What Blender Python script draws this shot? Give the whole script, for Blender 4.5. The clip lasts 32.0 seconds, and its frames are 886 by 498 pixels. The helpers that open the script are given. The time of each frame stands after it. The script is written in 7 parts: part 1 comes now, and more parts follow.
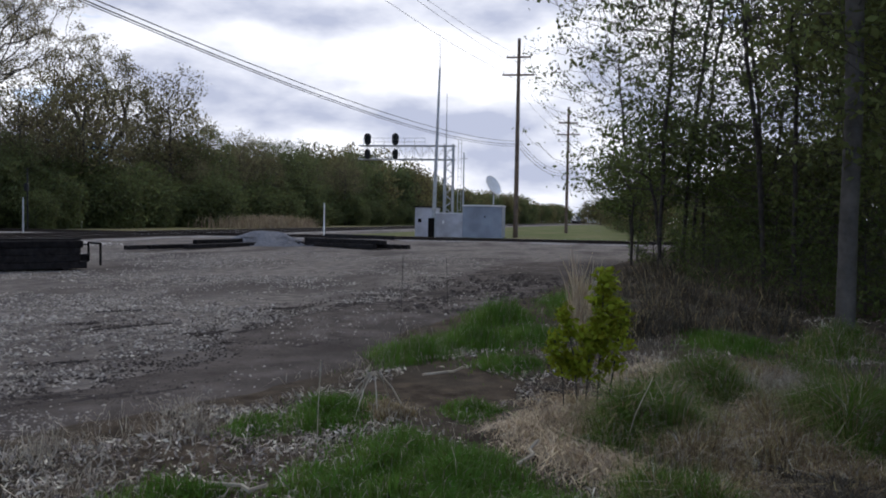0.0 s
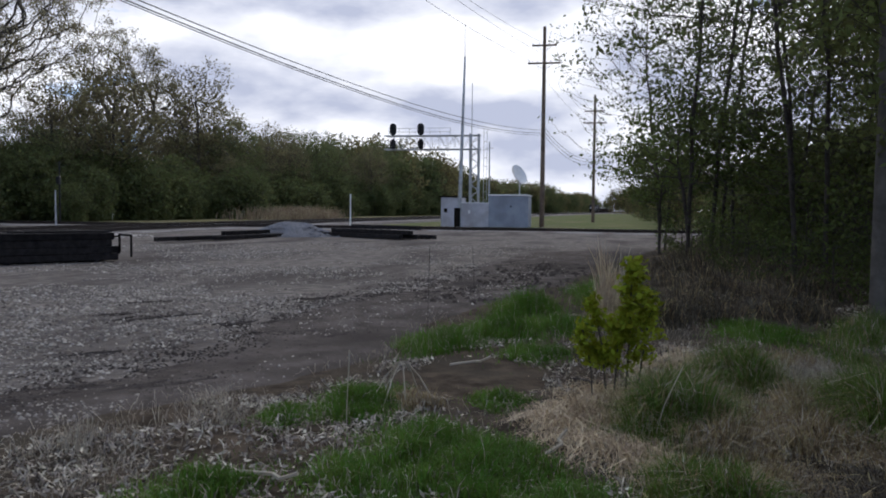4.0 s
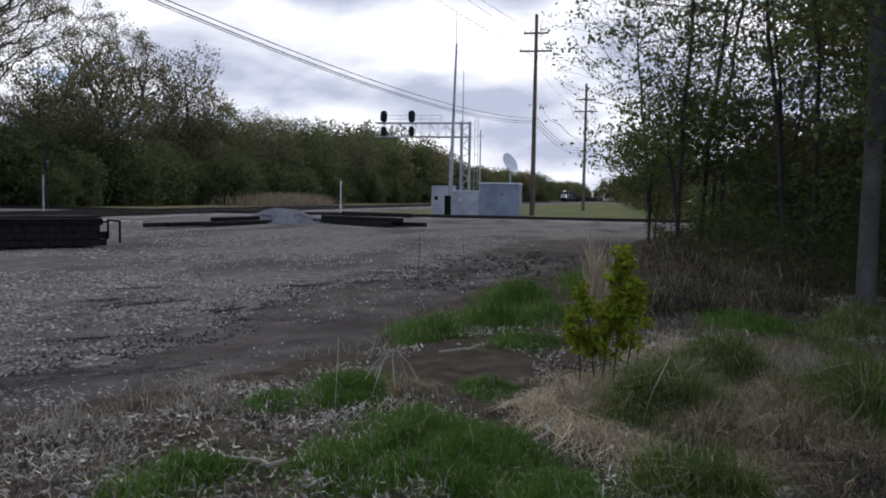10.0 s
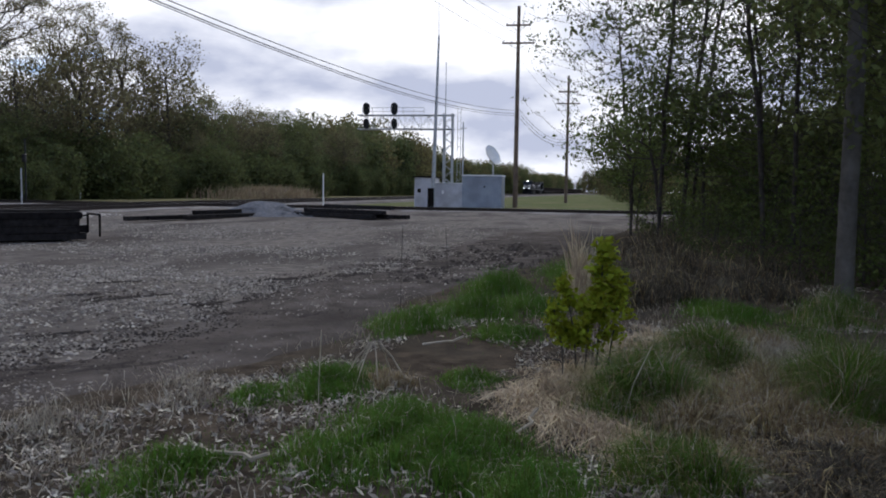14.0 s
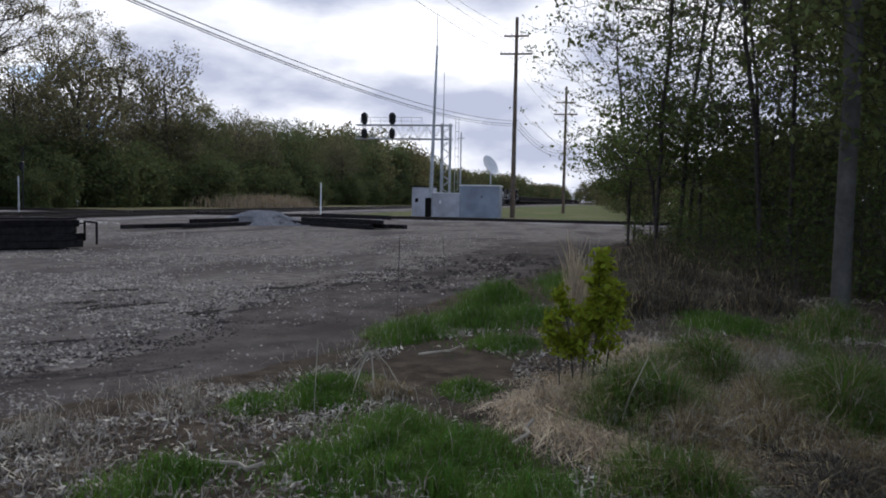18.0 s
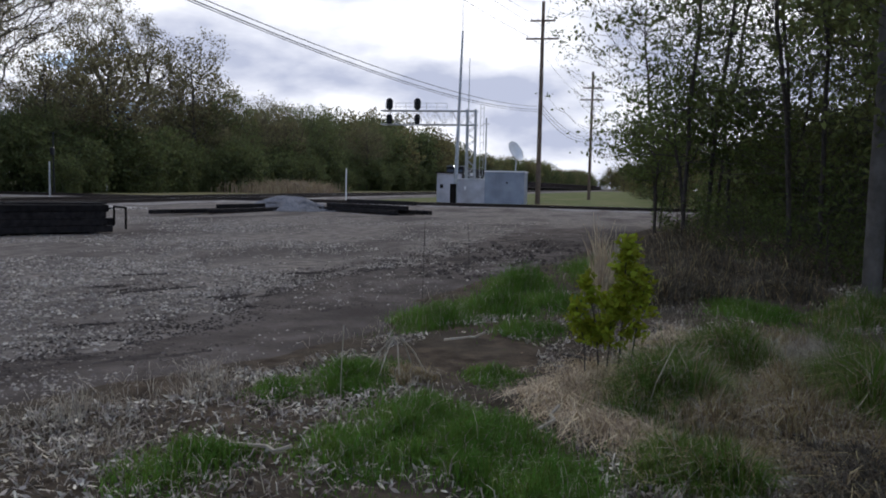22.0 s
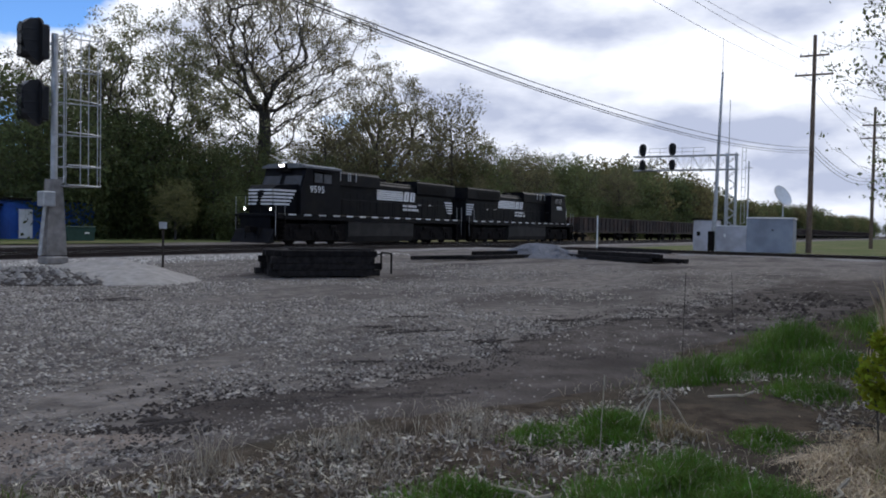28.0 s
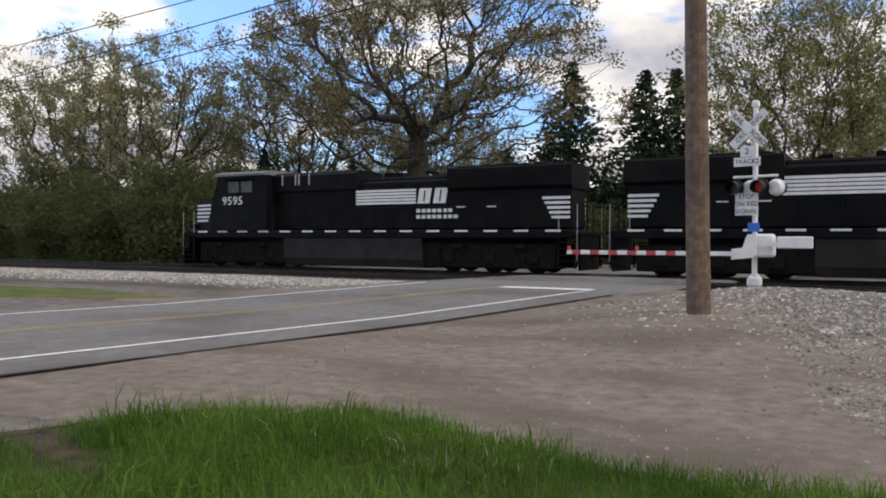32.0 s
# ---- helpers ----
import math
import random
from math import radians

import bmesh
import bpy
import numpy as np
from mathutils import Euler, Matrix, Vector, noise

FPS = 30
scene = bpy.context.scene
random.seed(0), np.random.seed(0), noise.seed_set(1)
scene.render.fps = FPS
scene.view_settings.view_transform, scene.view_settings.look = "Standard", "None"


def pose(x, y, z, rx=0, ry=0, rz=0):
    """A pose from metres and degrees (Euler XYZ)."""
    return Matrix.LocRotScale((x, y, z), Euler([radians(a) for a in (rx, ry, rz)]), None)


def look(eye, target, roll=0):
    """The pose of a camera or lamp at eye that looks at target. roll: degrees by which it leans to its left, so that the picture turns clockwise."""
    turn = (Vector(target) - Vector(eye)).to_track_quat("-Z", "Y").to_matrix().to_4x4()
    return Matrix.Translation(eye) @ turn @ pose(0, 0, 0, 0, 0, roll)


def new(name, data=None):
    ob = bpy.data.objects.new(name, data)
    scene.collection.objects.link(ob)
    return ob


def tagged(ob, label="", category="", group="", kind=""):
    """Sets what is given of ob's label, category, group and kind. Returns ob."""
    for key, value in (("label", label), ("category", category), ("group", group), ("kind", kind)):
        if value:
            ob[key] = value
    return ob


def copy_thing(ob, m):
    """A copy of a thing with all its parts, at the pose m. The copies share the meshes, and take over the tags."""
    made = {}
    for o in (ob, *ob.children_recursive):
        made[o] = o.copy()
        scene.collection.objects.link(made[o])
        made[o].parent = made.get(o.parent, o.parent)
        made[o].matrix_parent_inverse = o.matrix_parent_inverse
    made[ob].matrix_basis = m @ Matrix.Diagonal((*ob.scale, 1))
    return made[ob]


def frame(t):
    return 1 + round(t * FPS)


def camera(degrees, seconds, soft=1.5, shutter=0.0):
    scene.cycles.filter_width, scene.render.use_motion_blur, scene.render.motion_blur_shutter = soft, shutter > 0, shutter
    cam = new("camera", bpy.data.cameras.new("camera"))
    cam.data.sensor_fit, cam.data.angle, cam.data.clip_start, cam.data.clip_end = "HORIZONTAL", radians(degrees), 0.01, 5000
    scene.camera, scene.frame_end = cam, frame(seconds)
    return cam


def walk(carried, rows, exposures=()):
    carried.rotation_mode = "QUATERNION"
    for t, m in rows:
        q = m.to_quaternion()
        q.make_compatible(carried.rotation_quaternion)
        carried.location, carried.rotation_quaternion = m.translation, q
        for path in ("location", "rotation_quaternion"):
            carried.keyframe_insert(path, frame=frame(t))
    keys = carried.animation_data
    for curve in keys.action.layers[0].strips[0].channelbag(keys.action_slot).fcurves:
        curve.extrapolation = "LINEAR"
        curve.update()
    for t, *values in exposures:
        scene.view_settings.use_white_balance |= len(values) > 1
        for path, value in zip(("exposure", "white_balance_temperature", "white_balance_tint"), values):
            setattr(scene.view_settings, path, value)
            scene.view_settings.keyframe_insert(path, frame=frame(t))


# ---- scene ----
cam = camera(58.71, 32.0, soft=1.9)
ROWS = [
    (0.0, 0.000, 0.000, 1.350, 99.08, -2.14, -0.97),
    (0.5, 0.000, -0.002, 1.350, 99.56, -3.17, -0.58),
    (1.0, 0.000, -0.000, 1.350, 99.21, -1.26, -0.98),
    (1.5, 0.000, -0.002, 1.350, 99.66, -0.82, -0.91),
    (2.0, 0.001, -0.007, 1.350, 101.09, -1.86, -0.85),
    (2.5, 0.000, -0.002, 1.350, 99.73, -1.15, -0.84),
    (3.0, 0.001, -0.003, 1.350, 99.91, -2.03, -0.03),
    (3.5, 0.001, -0.007, 1.350, 101.02, -2.82, -0.43),
    (5.5, 0.001, -0.005, 1.350, 100.40, -2.98, -1.16),
    (6.0, 0.001, -0.003, 1.350, 99.95, -3.14, -1.06),
    (6.5, 0.001, -0.005, 1.350, 100.51, -3.20, -0.94),
    (7.0, 0.001, -0.005, 1.350, 100.37, -3.37, -1.02),
    (7.5, 0.001, -0.005, 1.350, 100.34, -3.34, -0.92),
    (8.0, 0.000, -0.003, 1.350, 99.82, -3.42, -1.26),
    (8.5, 0.001, -0.003, 1.350, 99.90, -3.84, -1.26),
    (9.0, 0.001, -0.003, 1.350, 99.94, -3.63, -0.81),
    (9.5, 0.001, -0.004, 1.350, 100.13, -3.76, -0.77),
    (10.0, 0.001, -0.004, 1.350, 100.27, -3.78, -0.96),
    (10.5, 0.000, -0.003, 1.350, 99.88, -4.03, -0.97),
    (11.0, 0.000, -0.003, 1.350, 99.88, -4.28, -0.80),
    (11.5, 0.000, -0.002, 1.350, 99.49, -4.23, -0.86),
    (12.0, 0.000, -0.003, 1.350, 99.87, -4.39, -0.79),
    (12.5, 0.000, -0.000, 1.350, 99.21, -4.30, -0.80),
    (13.0, -0.000, 0.001, 1.350, 98.95, -4.35, -0.86),
    (13.5, 0.000, -0.000, 1.350, 99.10, -4.37, -0.65),
    (15.5, -0.000, 0.001, 1.350, 98.72, -4.00, -1.67),
    (16.0, -0.000, 0.002, 1.350, 98.66, -3.81, -1.19),
    (16.5, -0.000, 0.000, 1.350, 98.99, -3.29, -0.97),
    (17.0, -0.000, 0.001, 1.350, 98.93, -3.78, -1.01),
    (17.5, -0.000, 0.000, 1.350, 99.07, -3.79, -1.01),
    (18.0, -0.000, 0.001, 1.350, 98.86, -3.60, -1.11),
    (18.5, -0.000, 0.001, 1.350, 98.89, -3.78, -1.07),
    (19.0, 0.000, -0.002, 1.350, 99.74, -3.69, -0.94),
    (19.5, 0.000, -0.002, 1.350, 99.51, -3.85, -1.05),
    (20.0, 0.000, -0.002, 1.350, 99.74, -4.14, -1.22),
    (20.5, 0.001, -0.004, 1.350, 100.14, -4.43, -0.94),
    (21.0, 0.001, -0.005, 1.350, 100.41, -4.26, -0.78),
    (21.5, 0.001, -0.006, 1.350, 100.80, -4.07, -0.88),
    (22.0, 0.001, -0.006, 1.350, 100.66, -4.65, -1.23),
    (22.5, 0.002, -0.012, 1.350, 102.42, -4.75, -0.89),
    (23.0, 0.003, -0.015, 1.350, 103.16, -4.89, -0.94),
    (23.5, 0.004, -0.017, 1.350, 103.77, -4.08, -1.41),
    (24.0, 0.005, -0.024, 1.350, 105.47, -2.33, -1.25),
    (24.5, 0.007, -0.031, 1.350, 107.49, -1.10, -1.27),
    (25.0, 0.010, -0.038, 1.350, 109.58, -0.75, -1.53),
    (25.5, 0.012, -0.043, 1.350, 110.95, -1.37, -1.41),
    (26.0, 0.017, -0.055, 1.350, 114.34, -2.06, -0.70),
    (26.5, 0.020, -0.063, 1.350, 116.76, -2.01, -1.24),
    (28.5, 0.027, -0.076, 1.350, 120.64, -1.10, -0.68),
    (29.0, 0.047, -0.104, 1.350, 129.64, -2.04, 0.09),
    (29.5, 0.077, -0.134, 1.350, 141.00, -2.68, 0.55),
    (30.0, 0.112, -0.157, 1.350, 151.97, -2.04, 1.51),
    (30.5, 0.173, -0.178, 1.350, 169.13, -1.47, 0.49),
    (31.0, 0.219, -0.182, 1.350, 181.36, -0.97, 1.49),
    (31.5, 0.292, -0.167, 1.350, 201.36, -1.24, 2.10),
    (32.0, 0.320, -0.154, 1.350, 209.54, -0.34, -0.39),
]
walk(cam, [(t, pose(x, y, z, 90 + pitch, roll, yaw)) for t, x, y, z, yaw, pitch, roll in ROWS],
     exposures=[(0.0, 0.0, 6300, 12), (22.0, 0.0, 6300, 12), (26.0, 0.0, 6200, 12), (29.0, 0.0, 6100, 9), (30.0, -0.05, 6000, 6), (31.0, 0.0, 6100, 8), (32.0, 0.5, 7300, 12)])

# ---- world and sun ----
SUN_EL, SUN_AZ = radians(42), radians(80)
world = bpy.data.worlds.new("sky")
scene.world = world
world.use_nodes = True
wn, wl = world.node_tree.nodes, world.node_tree.links
wn.clear()


def wnode(kind, **sets):
    n = wn.new(kind)
    for k, v in sets.items():
        setattr(n, k, v)
    return n


w_out = wnode("ShaderNodeOutputWorld")
w_bg = wnode("ShaderNodeBackground")
w_sky = wnode("ShaderNodeTexSky", sky_type="NISHITA", sun_disc=False, sun_elevation=SUN_EL, sun_rotation=SUN_AZ)
w_tc = wnode("ShaderNodeTexCoord")
w_map = wnode("ShaderNodeMapping")
w_map.inputs["Scale"].default_value = (1.0, 1.0, 2.6)
w_n1 = wnode("ShaderNodeTexNoise")
w_n1.inputs["Scale"].default_value, w_n1.inputs["Detail"].default_value, w_n1.inputs["Roughness"].default_value = 3.1, 8.0, 0.52
w_n2 = wnode("ShaderNodeTexNoise")
w_n2.inputs["Scale"].default_value, w_n2.inputs["Detail"].default_value = 4.3, 6.0
w_r1 = wnode("ShaderNodeValToRGB")
w_r1.color_ramp.elements[0].position, w_r1.color_ramp.elements[1].position = 0.43, 0.485
w_r2 = wnode("ShaderNodeValToRGB")
w_r2.color_ramp.elements[0].position, w_r2.color_ramp.elements[1].position = 0.37, 0.56
w_r2.color_ramp.elements[0].color = (5.6, 6.05, 7.5, 1)
w_r2.color_ramp.elements[1].color = (12.2, 12.3, 12.6, 1)
w_mix = wnode("ShaderNodeMix", data_type="RGBA")
w_bg.inputs["Strength"].default_value = 0.085
# clouds are brighter towards the veiled sun
w_dot = wnode("ShaderNodeVectorMath", operation="DOT_PRODUCT")
w_dot.inputs[1].default_value = Vector((-0.93, -0.10, 0.36)).normalized()
w_glow = wnode("ShaderNodeMapRange", interpolation_type="SMOOTHSTEP")
w_glow.inputs["From Min"].default_value, w_glow.inputs["From Max"].default_value = -0.1, 1.0
w_glow.inputs["To Min"].default_value, w_glow.inputs["To Max"].default_value = 0.74, 1.12
w_lit = wnode("ShaderNodeVectorMath", operation="SCALE")
wl.new(w_tc.outputs["Generated"], w_dot.inputs[0])
wl.new(w_dot.outputs["Value"], w_glow.inputs["Value"])
wl.new(w_r2.outputs["Color"], w_lit.inputs[0])
wl.new(w_glow.outputs["Result"], w_lit.inputs["Scale"])
wl.new(w_tc.outputs["Generated"], w_map.inputs["Vector"])
wl.new(w_map.outputs["Vector"], w_n1.inputs["Vector"])
wl.new(w_map.outputs["Vector"], w_n2.inputs["Vector"])
# the cloud cover closes towards the veiled sun
w_close = wnode("ShaderNodeMapRange", interpolation_type="SMOOTHSTEP")
w_close.inputs["From Min"].default_value, w_close.inputs["From Max"].default_value = 0.55, 0.93
w_close.inputs["To Min"].default_value, w_close.inputs["To Max"].default_value = -0.012, 0.14
w_cover = wnode("ShaderNodeMath", operation="ADD")
wl.new(w_dot.outputs["Value"], w_close.inputs["Value"])
wl.new(w_n1.outputs["Fac"], w_cover.inputs[0])
wl.new(w_close.outputs["Result"], w_cover.inputs[1])
wl.new(w_cover.outputs["Value"], w_r1.inputs["Fac"])
wl.new(w_n2.outputs["Fac"], w_r2.inputs["Fac"])
wl.new(w_r1.outputs["Color"], w_mix.inputs["Factor"])
w_blue = wnode("ShaderNodeVectorMath", operation="MULTIPLY")
w_blue.inputs[1].default_value = (1.0, 1.45, 2.1)
wl.new(w_sky.outputs["Color"], w_blue.inputs[0])
wl.new(w_blue.outputs["Vector"], w_mix.inputs["A"])
wl.new(w_lit.outputs["Vector"], w_mix.inputs["B"])
wl.new(w_mix.outputs["Result"], w_bg.inputs["Color"])
wl.new(w_bg.outputs["Background"], w_out.inputs["Surface"])

sun = new("sun", bpy.data.lights.new("sun", "SUN"))
sun.data.energy, sun.data.angle, sun.data.color = 0.9, radians(12), (1.0, 0.95, 0.88)
sun.matrix_world = look((-80, 14, 72), (0, 0, 0))

# ---- materials ----


def mat(name, a, b, scale=6.0, rough=0.8, metal=0.0, bump=0.0, bscale=None, stain=None, sscale=0.7, spec=0.35, island=0.0, objvar=0.0, detail=6.0, lo=0.35, hi=0.65, stretch=None):
    """Two tones mixed by fine noise, large stains of a third tone, relief, and an own shade for each piece."""
    m = bpy.data.materials.new(name)
    m.use_nodes = True
    n, l = m.node_tree.nodes, m.node_tree.links
    bsdf = n["Principled BSDF"]
    tc = n.new("ShaderNodeTexCoord")
    t1 = n.new("ShaderNodeTexNoise")
    t1.inputs["Scale"].default_value, t1.inputs["Detail"].default_value, t1.inputs["Roughness"].default_value = scale, detail, 0.6
    l.new(tc.outputs["Object"], t1.inputs["Vector"])
    r1 = n.new("ShaderNodeValToRGB")
    e = r1.color_ramp.elements
    e[0].position, e[1].position = lo, hi
    e[0].color, e[1].color = (*a, 1), (*b, 1)
    l.new(t1.outputs["Fac"], r1.inputs["Fac"])
    col = r1.outputs["Color"]
    if stain:
        t2 = n.new("ShaderNodeTexNoise")
        t2.inputs["Scale"].default_value, t2.inputs["Detail"].default_value = sscale, 5.0
        if stretch:
            mp = n.new("ShaderNodeMapping")
            mp.inputs["Scale"].default_value = stretch
            l.new(tc.outputs["Object"], mp.inputs["Vector"])
            l.new(mp.outputs["Vector"], t2.inputs["Vector"])
        else:
            l.new(tc.outputs["Object"], t2.inputs["Vector"])
        r2 = n.new("ShaderNodeValToRGB")
        r2.color_ramp.elements[0].position, r2.color_ramp.elements[1].position = 0.46, 0.66
        l.new(t2.outputs["Fac"], r2.inputs["Fac"])
        mx = n.new("ShaderNodeMix")
        mx.data_type = "RGBA"
        l.new(r2.outputs["Color"], mx.inputs["Factor"])
        l.new(col, mx.inputs["A"])
        mx.inputs["B"].default_value = (*stain, 1)
        col = mx.outputs["Result"]
    if island or objvar:
        hs = n.new("ShaderNodeHueSaturation")
        if island:
            src = n.new("ShaderNodeNewGeometry").outputs["Random Per Island"]
        else:
            src = n.new("ShaderNodeObjectInfo").outputs["Random"]
        amount = island or objvar
        mr = n.new("ShaderNodeMapRange")
        mr.inputs["To Min"].default_value, mr.inputs["To Max"].default_value = 1 - amount, 1 + amount
        l.new(src, mr.inputs["Value"])
        l.new(mr.outputs["Result"], hs.inputs["Value"])
        mr2 = n.new("ShaderNodeMapRange")
        mr2.inputs["To Min"].default_value, mr2.inputs["To Max"].default_value = 0.5 - amount * 0.05, 0.5 + amount * 0.05
        l.new(src, mr2.inputs["Value"])
        l.new(mr2.outputs["Result"], hs.inputs["Hue"])
        l.new(col, hs.inputs["Color"])
        col = hs.outputs["Color"]
    l.new(col, bsdf.inputs["Base Color"])
    bsdf.inputs["Roughness"].default_value, bsdf.inputs["Metallic"].default_value = rough, metal
    bsdf.inputs["Specular IOR Level"].default_value = spec
    if bump:
        t3 = n.new("ShaderNodeTexNoise")
        t3.inputs["Scale"].default_value, t3.inputs["Detail"].default_value = bscale or scale * 3, 4.0
        l.new(tc.outputs["Object"], t3.inputs["Vector"])
        bp = n.new("ShaderNodeBump")
        bp.inputs["Strength"].default_value, bp.inputs["Distance"].default_value = bump, 0.03
        l.new(t3.outputs["Fac"], bp.inputs["Height"])
        l.new(bp.outputs["Normal"], bsdf.inputs["Normal"])
    return m


def leafmat(name, a, b, trans=0.35, var=0.35):
    """Thin leaves that let some light through; each leaf has its own shade."""
    m = mat(name, a, b, scale=0.8, rough=0.65, island=var, spec=0.1)
    n, l = m.node_tree.nodes, m.node_tree.links
    bsdf, out = n["Principled BSDF"], n["Material Output"]
    tr = n.new("ShaderNodeBsdfTranslucent")
    ad = n.new("ShaderNodeMixShader")
    ad.inputs["Fac"].default_value = trans
    l.new(bsdf.inputs["Base Color"].links[0].from_socket, tr.inputs["Color"])
    l.new(bsdf.outputs["BSDF"], ad.inputs[1])
    l.new(tr.outputs["BSDF"], ad.inputs[2])
    l.new(ad.outputs["Shader"], out.inputs["Surface"])
    return m


def glow(name, color, strength):
    m = bpy.data.materials.new(name)
    m.use_nodes = True
    b = m.node_tree.nodes["Principled BSDF"]
    b.inputs["Base Color"].default_value = (*color, 1)
    b.inputs["Emission Color"].default_value, b.inputs["Emission Strength"].default_value = (*color, 1), strength
    return m


M_SOIL = mat("packed_gravel_soil", (0.102, 0.091, 0.082), (0.212, 0.191, 0.171), scale=3.4, rough=0.95, bump=0.9, bscale=16, stain=(0.08, 0.07, 0.064), sscale=0.5, detail=12, stretch=(0.35, 1.0, 1.0), spec=0.04)
M_BALLASTSTONE = mat("pale_ballast_stone", (0.21, 0.20, 0.186), (0.41, 0.39, 0.36), scale=3, rough=0.9, island=0.45, spec=0.04)
M_STONE = mat("limestone_gravel", (0.132, 0.120, 0.108), (0.285, 0.262, 0.236), scale=3, rough=0.9, island=0.6, spec=0.04)
M_BALLAST = mat("ballast_bed", (0.155, 0.147, 0.138), (0.32, 0.305, 0.29), scale=9, rough=0.95, bump=1.0, bscale=22, stain=(0.12, 0.10, 0.09), sscale=0.5, spec=0.04)
M_FINES = mat("pale_crushed_fines", (0.25, 0.235, 0.215), (0.35, 0.33, 0.305), scale=5, rough=0.95, bump=0.4, bscale=40, spec=0.04)
M_BLUEHEAP = mat("grey_blue_gravel_heap", (0.10, 0.105, 0.118), (0.185, 0.19, 0.208), scale=9, rough=0.95, bump=0.8, bscale=30, spec=0.04)
M_ASPHALT = mat("worn_asphalt", (0.15, 0.145, 0.14), (0.21, 0.204, 0.197), scale=5, rough=0.92, bump=0.3, bscale=60, stain=(0.13, 0.124, 0.118), sscale=0.35, spec=0.04)
M_PAINTW = mat("white_road_paint", (0.55, 0.54, 0.52), (0.78, 0.77, 0.75), scale=8, rough=0.8)
M_PAINTY = mat("yellow_road_paint", (0.28, 0.215, 0.13), (0.40, 0.31, 0.19), scale=8, rough=0.85)
M_GRASS = leafmat("fresh_grass", (0.058, 0.132, 0.018), (0.128, 0.235, 0.04), 0.4)
M_GRASS2 = leafmat("dark_sedge", (0.065, 0.11, 0.018), (0.135, 0.19, 0.038), 0.4)
M_PINKSTRAW = leafmat("pale_straw", (0.36, 0.278, 0.18), (0.60, 0.49, 0.345), 0.2, 0.4)
M_BRUSH = leafmat("buff_dead_brush", (0.20, 0.155, 0.10), (0.33, 0.265, 0.18), 0.3, 0.35)
M_DRY = leafmat("dry_straw", (0.26, 0.225, 0.175), (0.46, 0.41, 0.335), 0.2, 0.5)
M_LITTER = mat("dead_leaf_litter", (0.16, 0.13, 0.10), (0.56, 0.50, 0.42), scale=4, rough=0.9, island=0.7)
M_BROWNGRASS = leafmat("brown_dead_grass", (0.16, 0.12, 0.065), (0.40, 0.31, 0.18), 0.25, 0.55)
M_TANGLE = leafmat("shade_dark_dead_stalks", (0.042, 0.036, 0.027), (0.145, 0.122, 0.090), 0.1, 0.6)
M_VERGE = mat("leaf_mould", (0.034, 0.027, 0.020), (0.105, 0.082, 0.060), scale=5, rough=1.0, bump=0.9, bscale=24, stain=(0.06, 0.052, 0.04), sscale=0.7, detail=10, spec=0.04)
M_DIRT = mat("brown_dirt", (0.062, 0.053, 0.047), (0.128, 0.112, 0.101), scale=2.5, rough=0.95, bump=0.7, bscale=22, stain=(0.055, 0.047, 0.042), sscale=0.6, detail=10, spec=0.04)
M_DRIVE = mat("packed_tan_dirt", (0.166, 0.137, 0.115), (0.256, 0.217, 0.186), scale=5.0, rough=0.95, bump=0.8, bscale=40, stain=(0.145, 0.12, 0.10), sscale=0.7, detail=12, stretch=(0.4, 1.0, 1.0), spec=0.04)
M_RUT = mat("damp_dirt", (0.030, 0.026, 0.024), (0.066, 0.058, 0.053), scale=6, rough=0.9, bump=0.6, bscale=30, spec=0.04)
M_RUBBLE = mat("grey_rubble", (0.10, 0.095, 0.09), (0.23, 0.222, 0.212), scale=4, rough=0.9, island=0.5, spec=0.04)
M_TURF = mat("turf_soil", (0.07, 0.085, 0.03), (0.13, 0.125, 0.06), scale=3, rough=1.0, bump=0.5, stain=(0.13, 0.10, 0.065), sscale=0.5, spec=0.04)
M_FIELD = mat("mown_verge_grass", (0.066, 0.088, 0.032), (0.12, 0.138, 0.052), scale=1.2, rough=1.0, bump=0.4, stain=(0.16, 0.145, 0.075), sscale=0.2, spec=0.04)
M_DRYFIELD = mat("buff_dead_grass", (0.115, 0.108, 0.058), (0.20, 0.178, 0.10), scale=1.5, rough=1.0, bump=0.5, stain=(0.16, 0.15, 0.07), sscale=0.25, spec=0.04)
M_BARK = mat("grey_brown_bark", (0.035, 0.03, 0.027), (0.08, 0.07, 0.06), scale=9, rough=0.95, bump=0.9, bscale=25)
M_BARKP = mat("smooth_grey_bark", (0.06, 0.055, 0.048), (0.115, 0.106, 0.094), scale=5, rough=0.9, bump=0.4, bscale=18)
M_POLE = mat("weathered_pole_wood", (0.095, 0.066, 0.046), (0.19, 0.142, 0.105), scale=7, rough=0.9, bump=0.6, bscale=20, stain=(0.09, 0.065, 0.05), sscale=1.4)
M_TIE = mat("creosoted_timber", (0.010, 0.009, 0.009), (0.028, 0.025, 0.025), scale=7, rough=0.85, bump=0.5, objvar=0.4, spec=0.1)
M_RAIL = mat("rusty_rail_steel", (0.018, 0.014, 0.012), (0.05, 0.038, 0.031), scale=8, rough=0.7, metal=0.3)
M_RAILTOP = mat("polished_rail_head", (0.30, 0.30, 0.31), (0.42, 0.42, 0.43), scale=8, rough=0.35, metal=0.9)
M_BLACK = mat("loco_black_paint", (0.0028, 0.0032, 0.0048), (0.0055, 0.006, 0.008), scale=2.5, rough=0.5, bump=0.05, stain=(0.009, 0.0085, 0.008), sscale=0.9, spec=0.07)
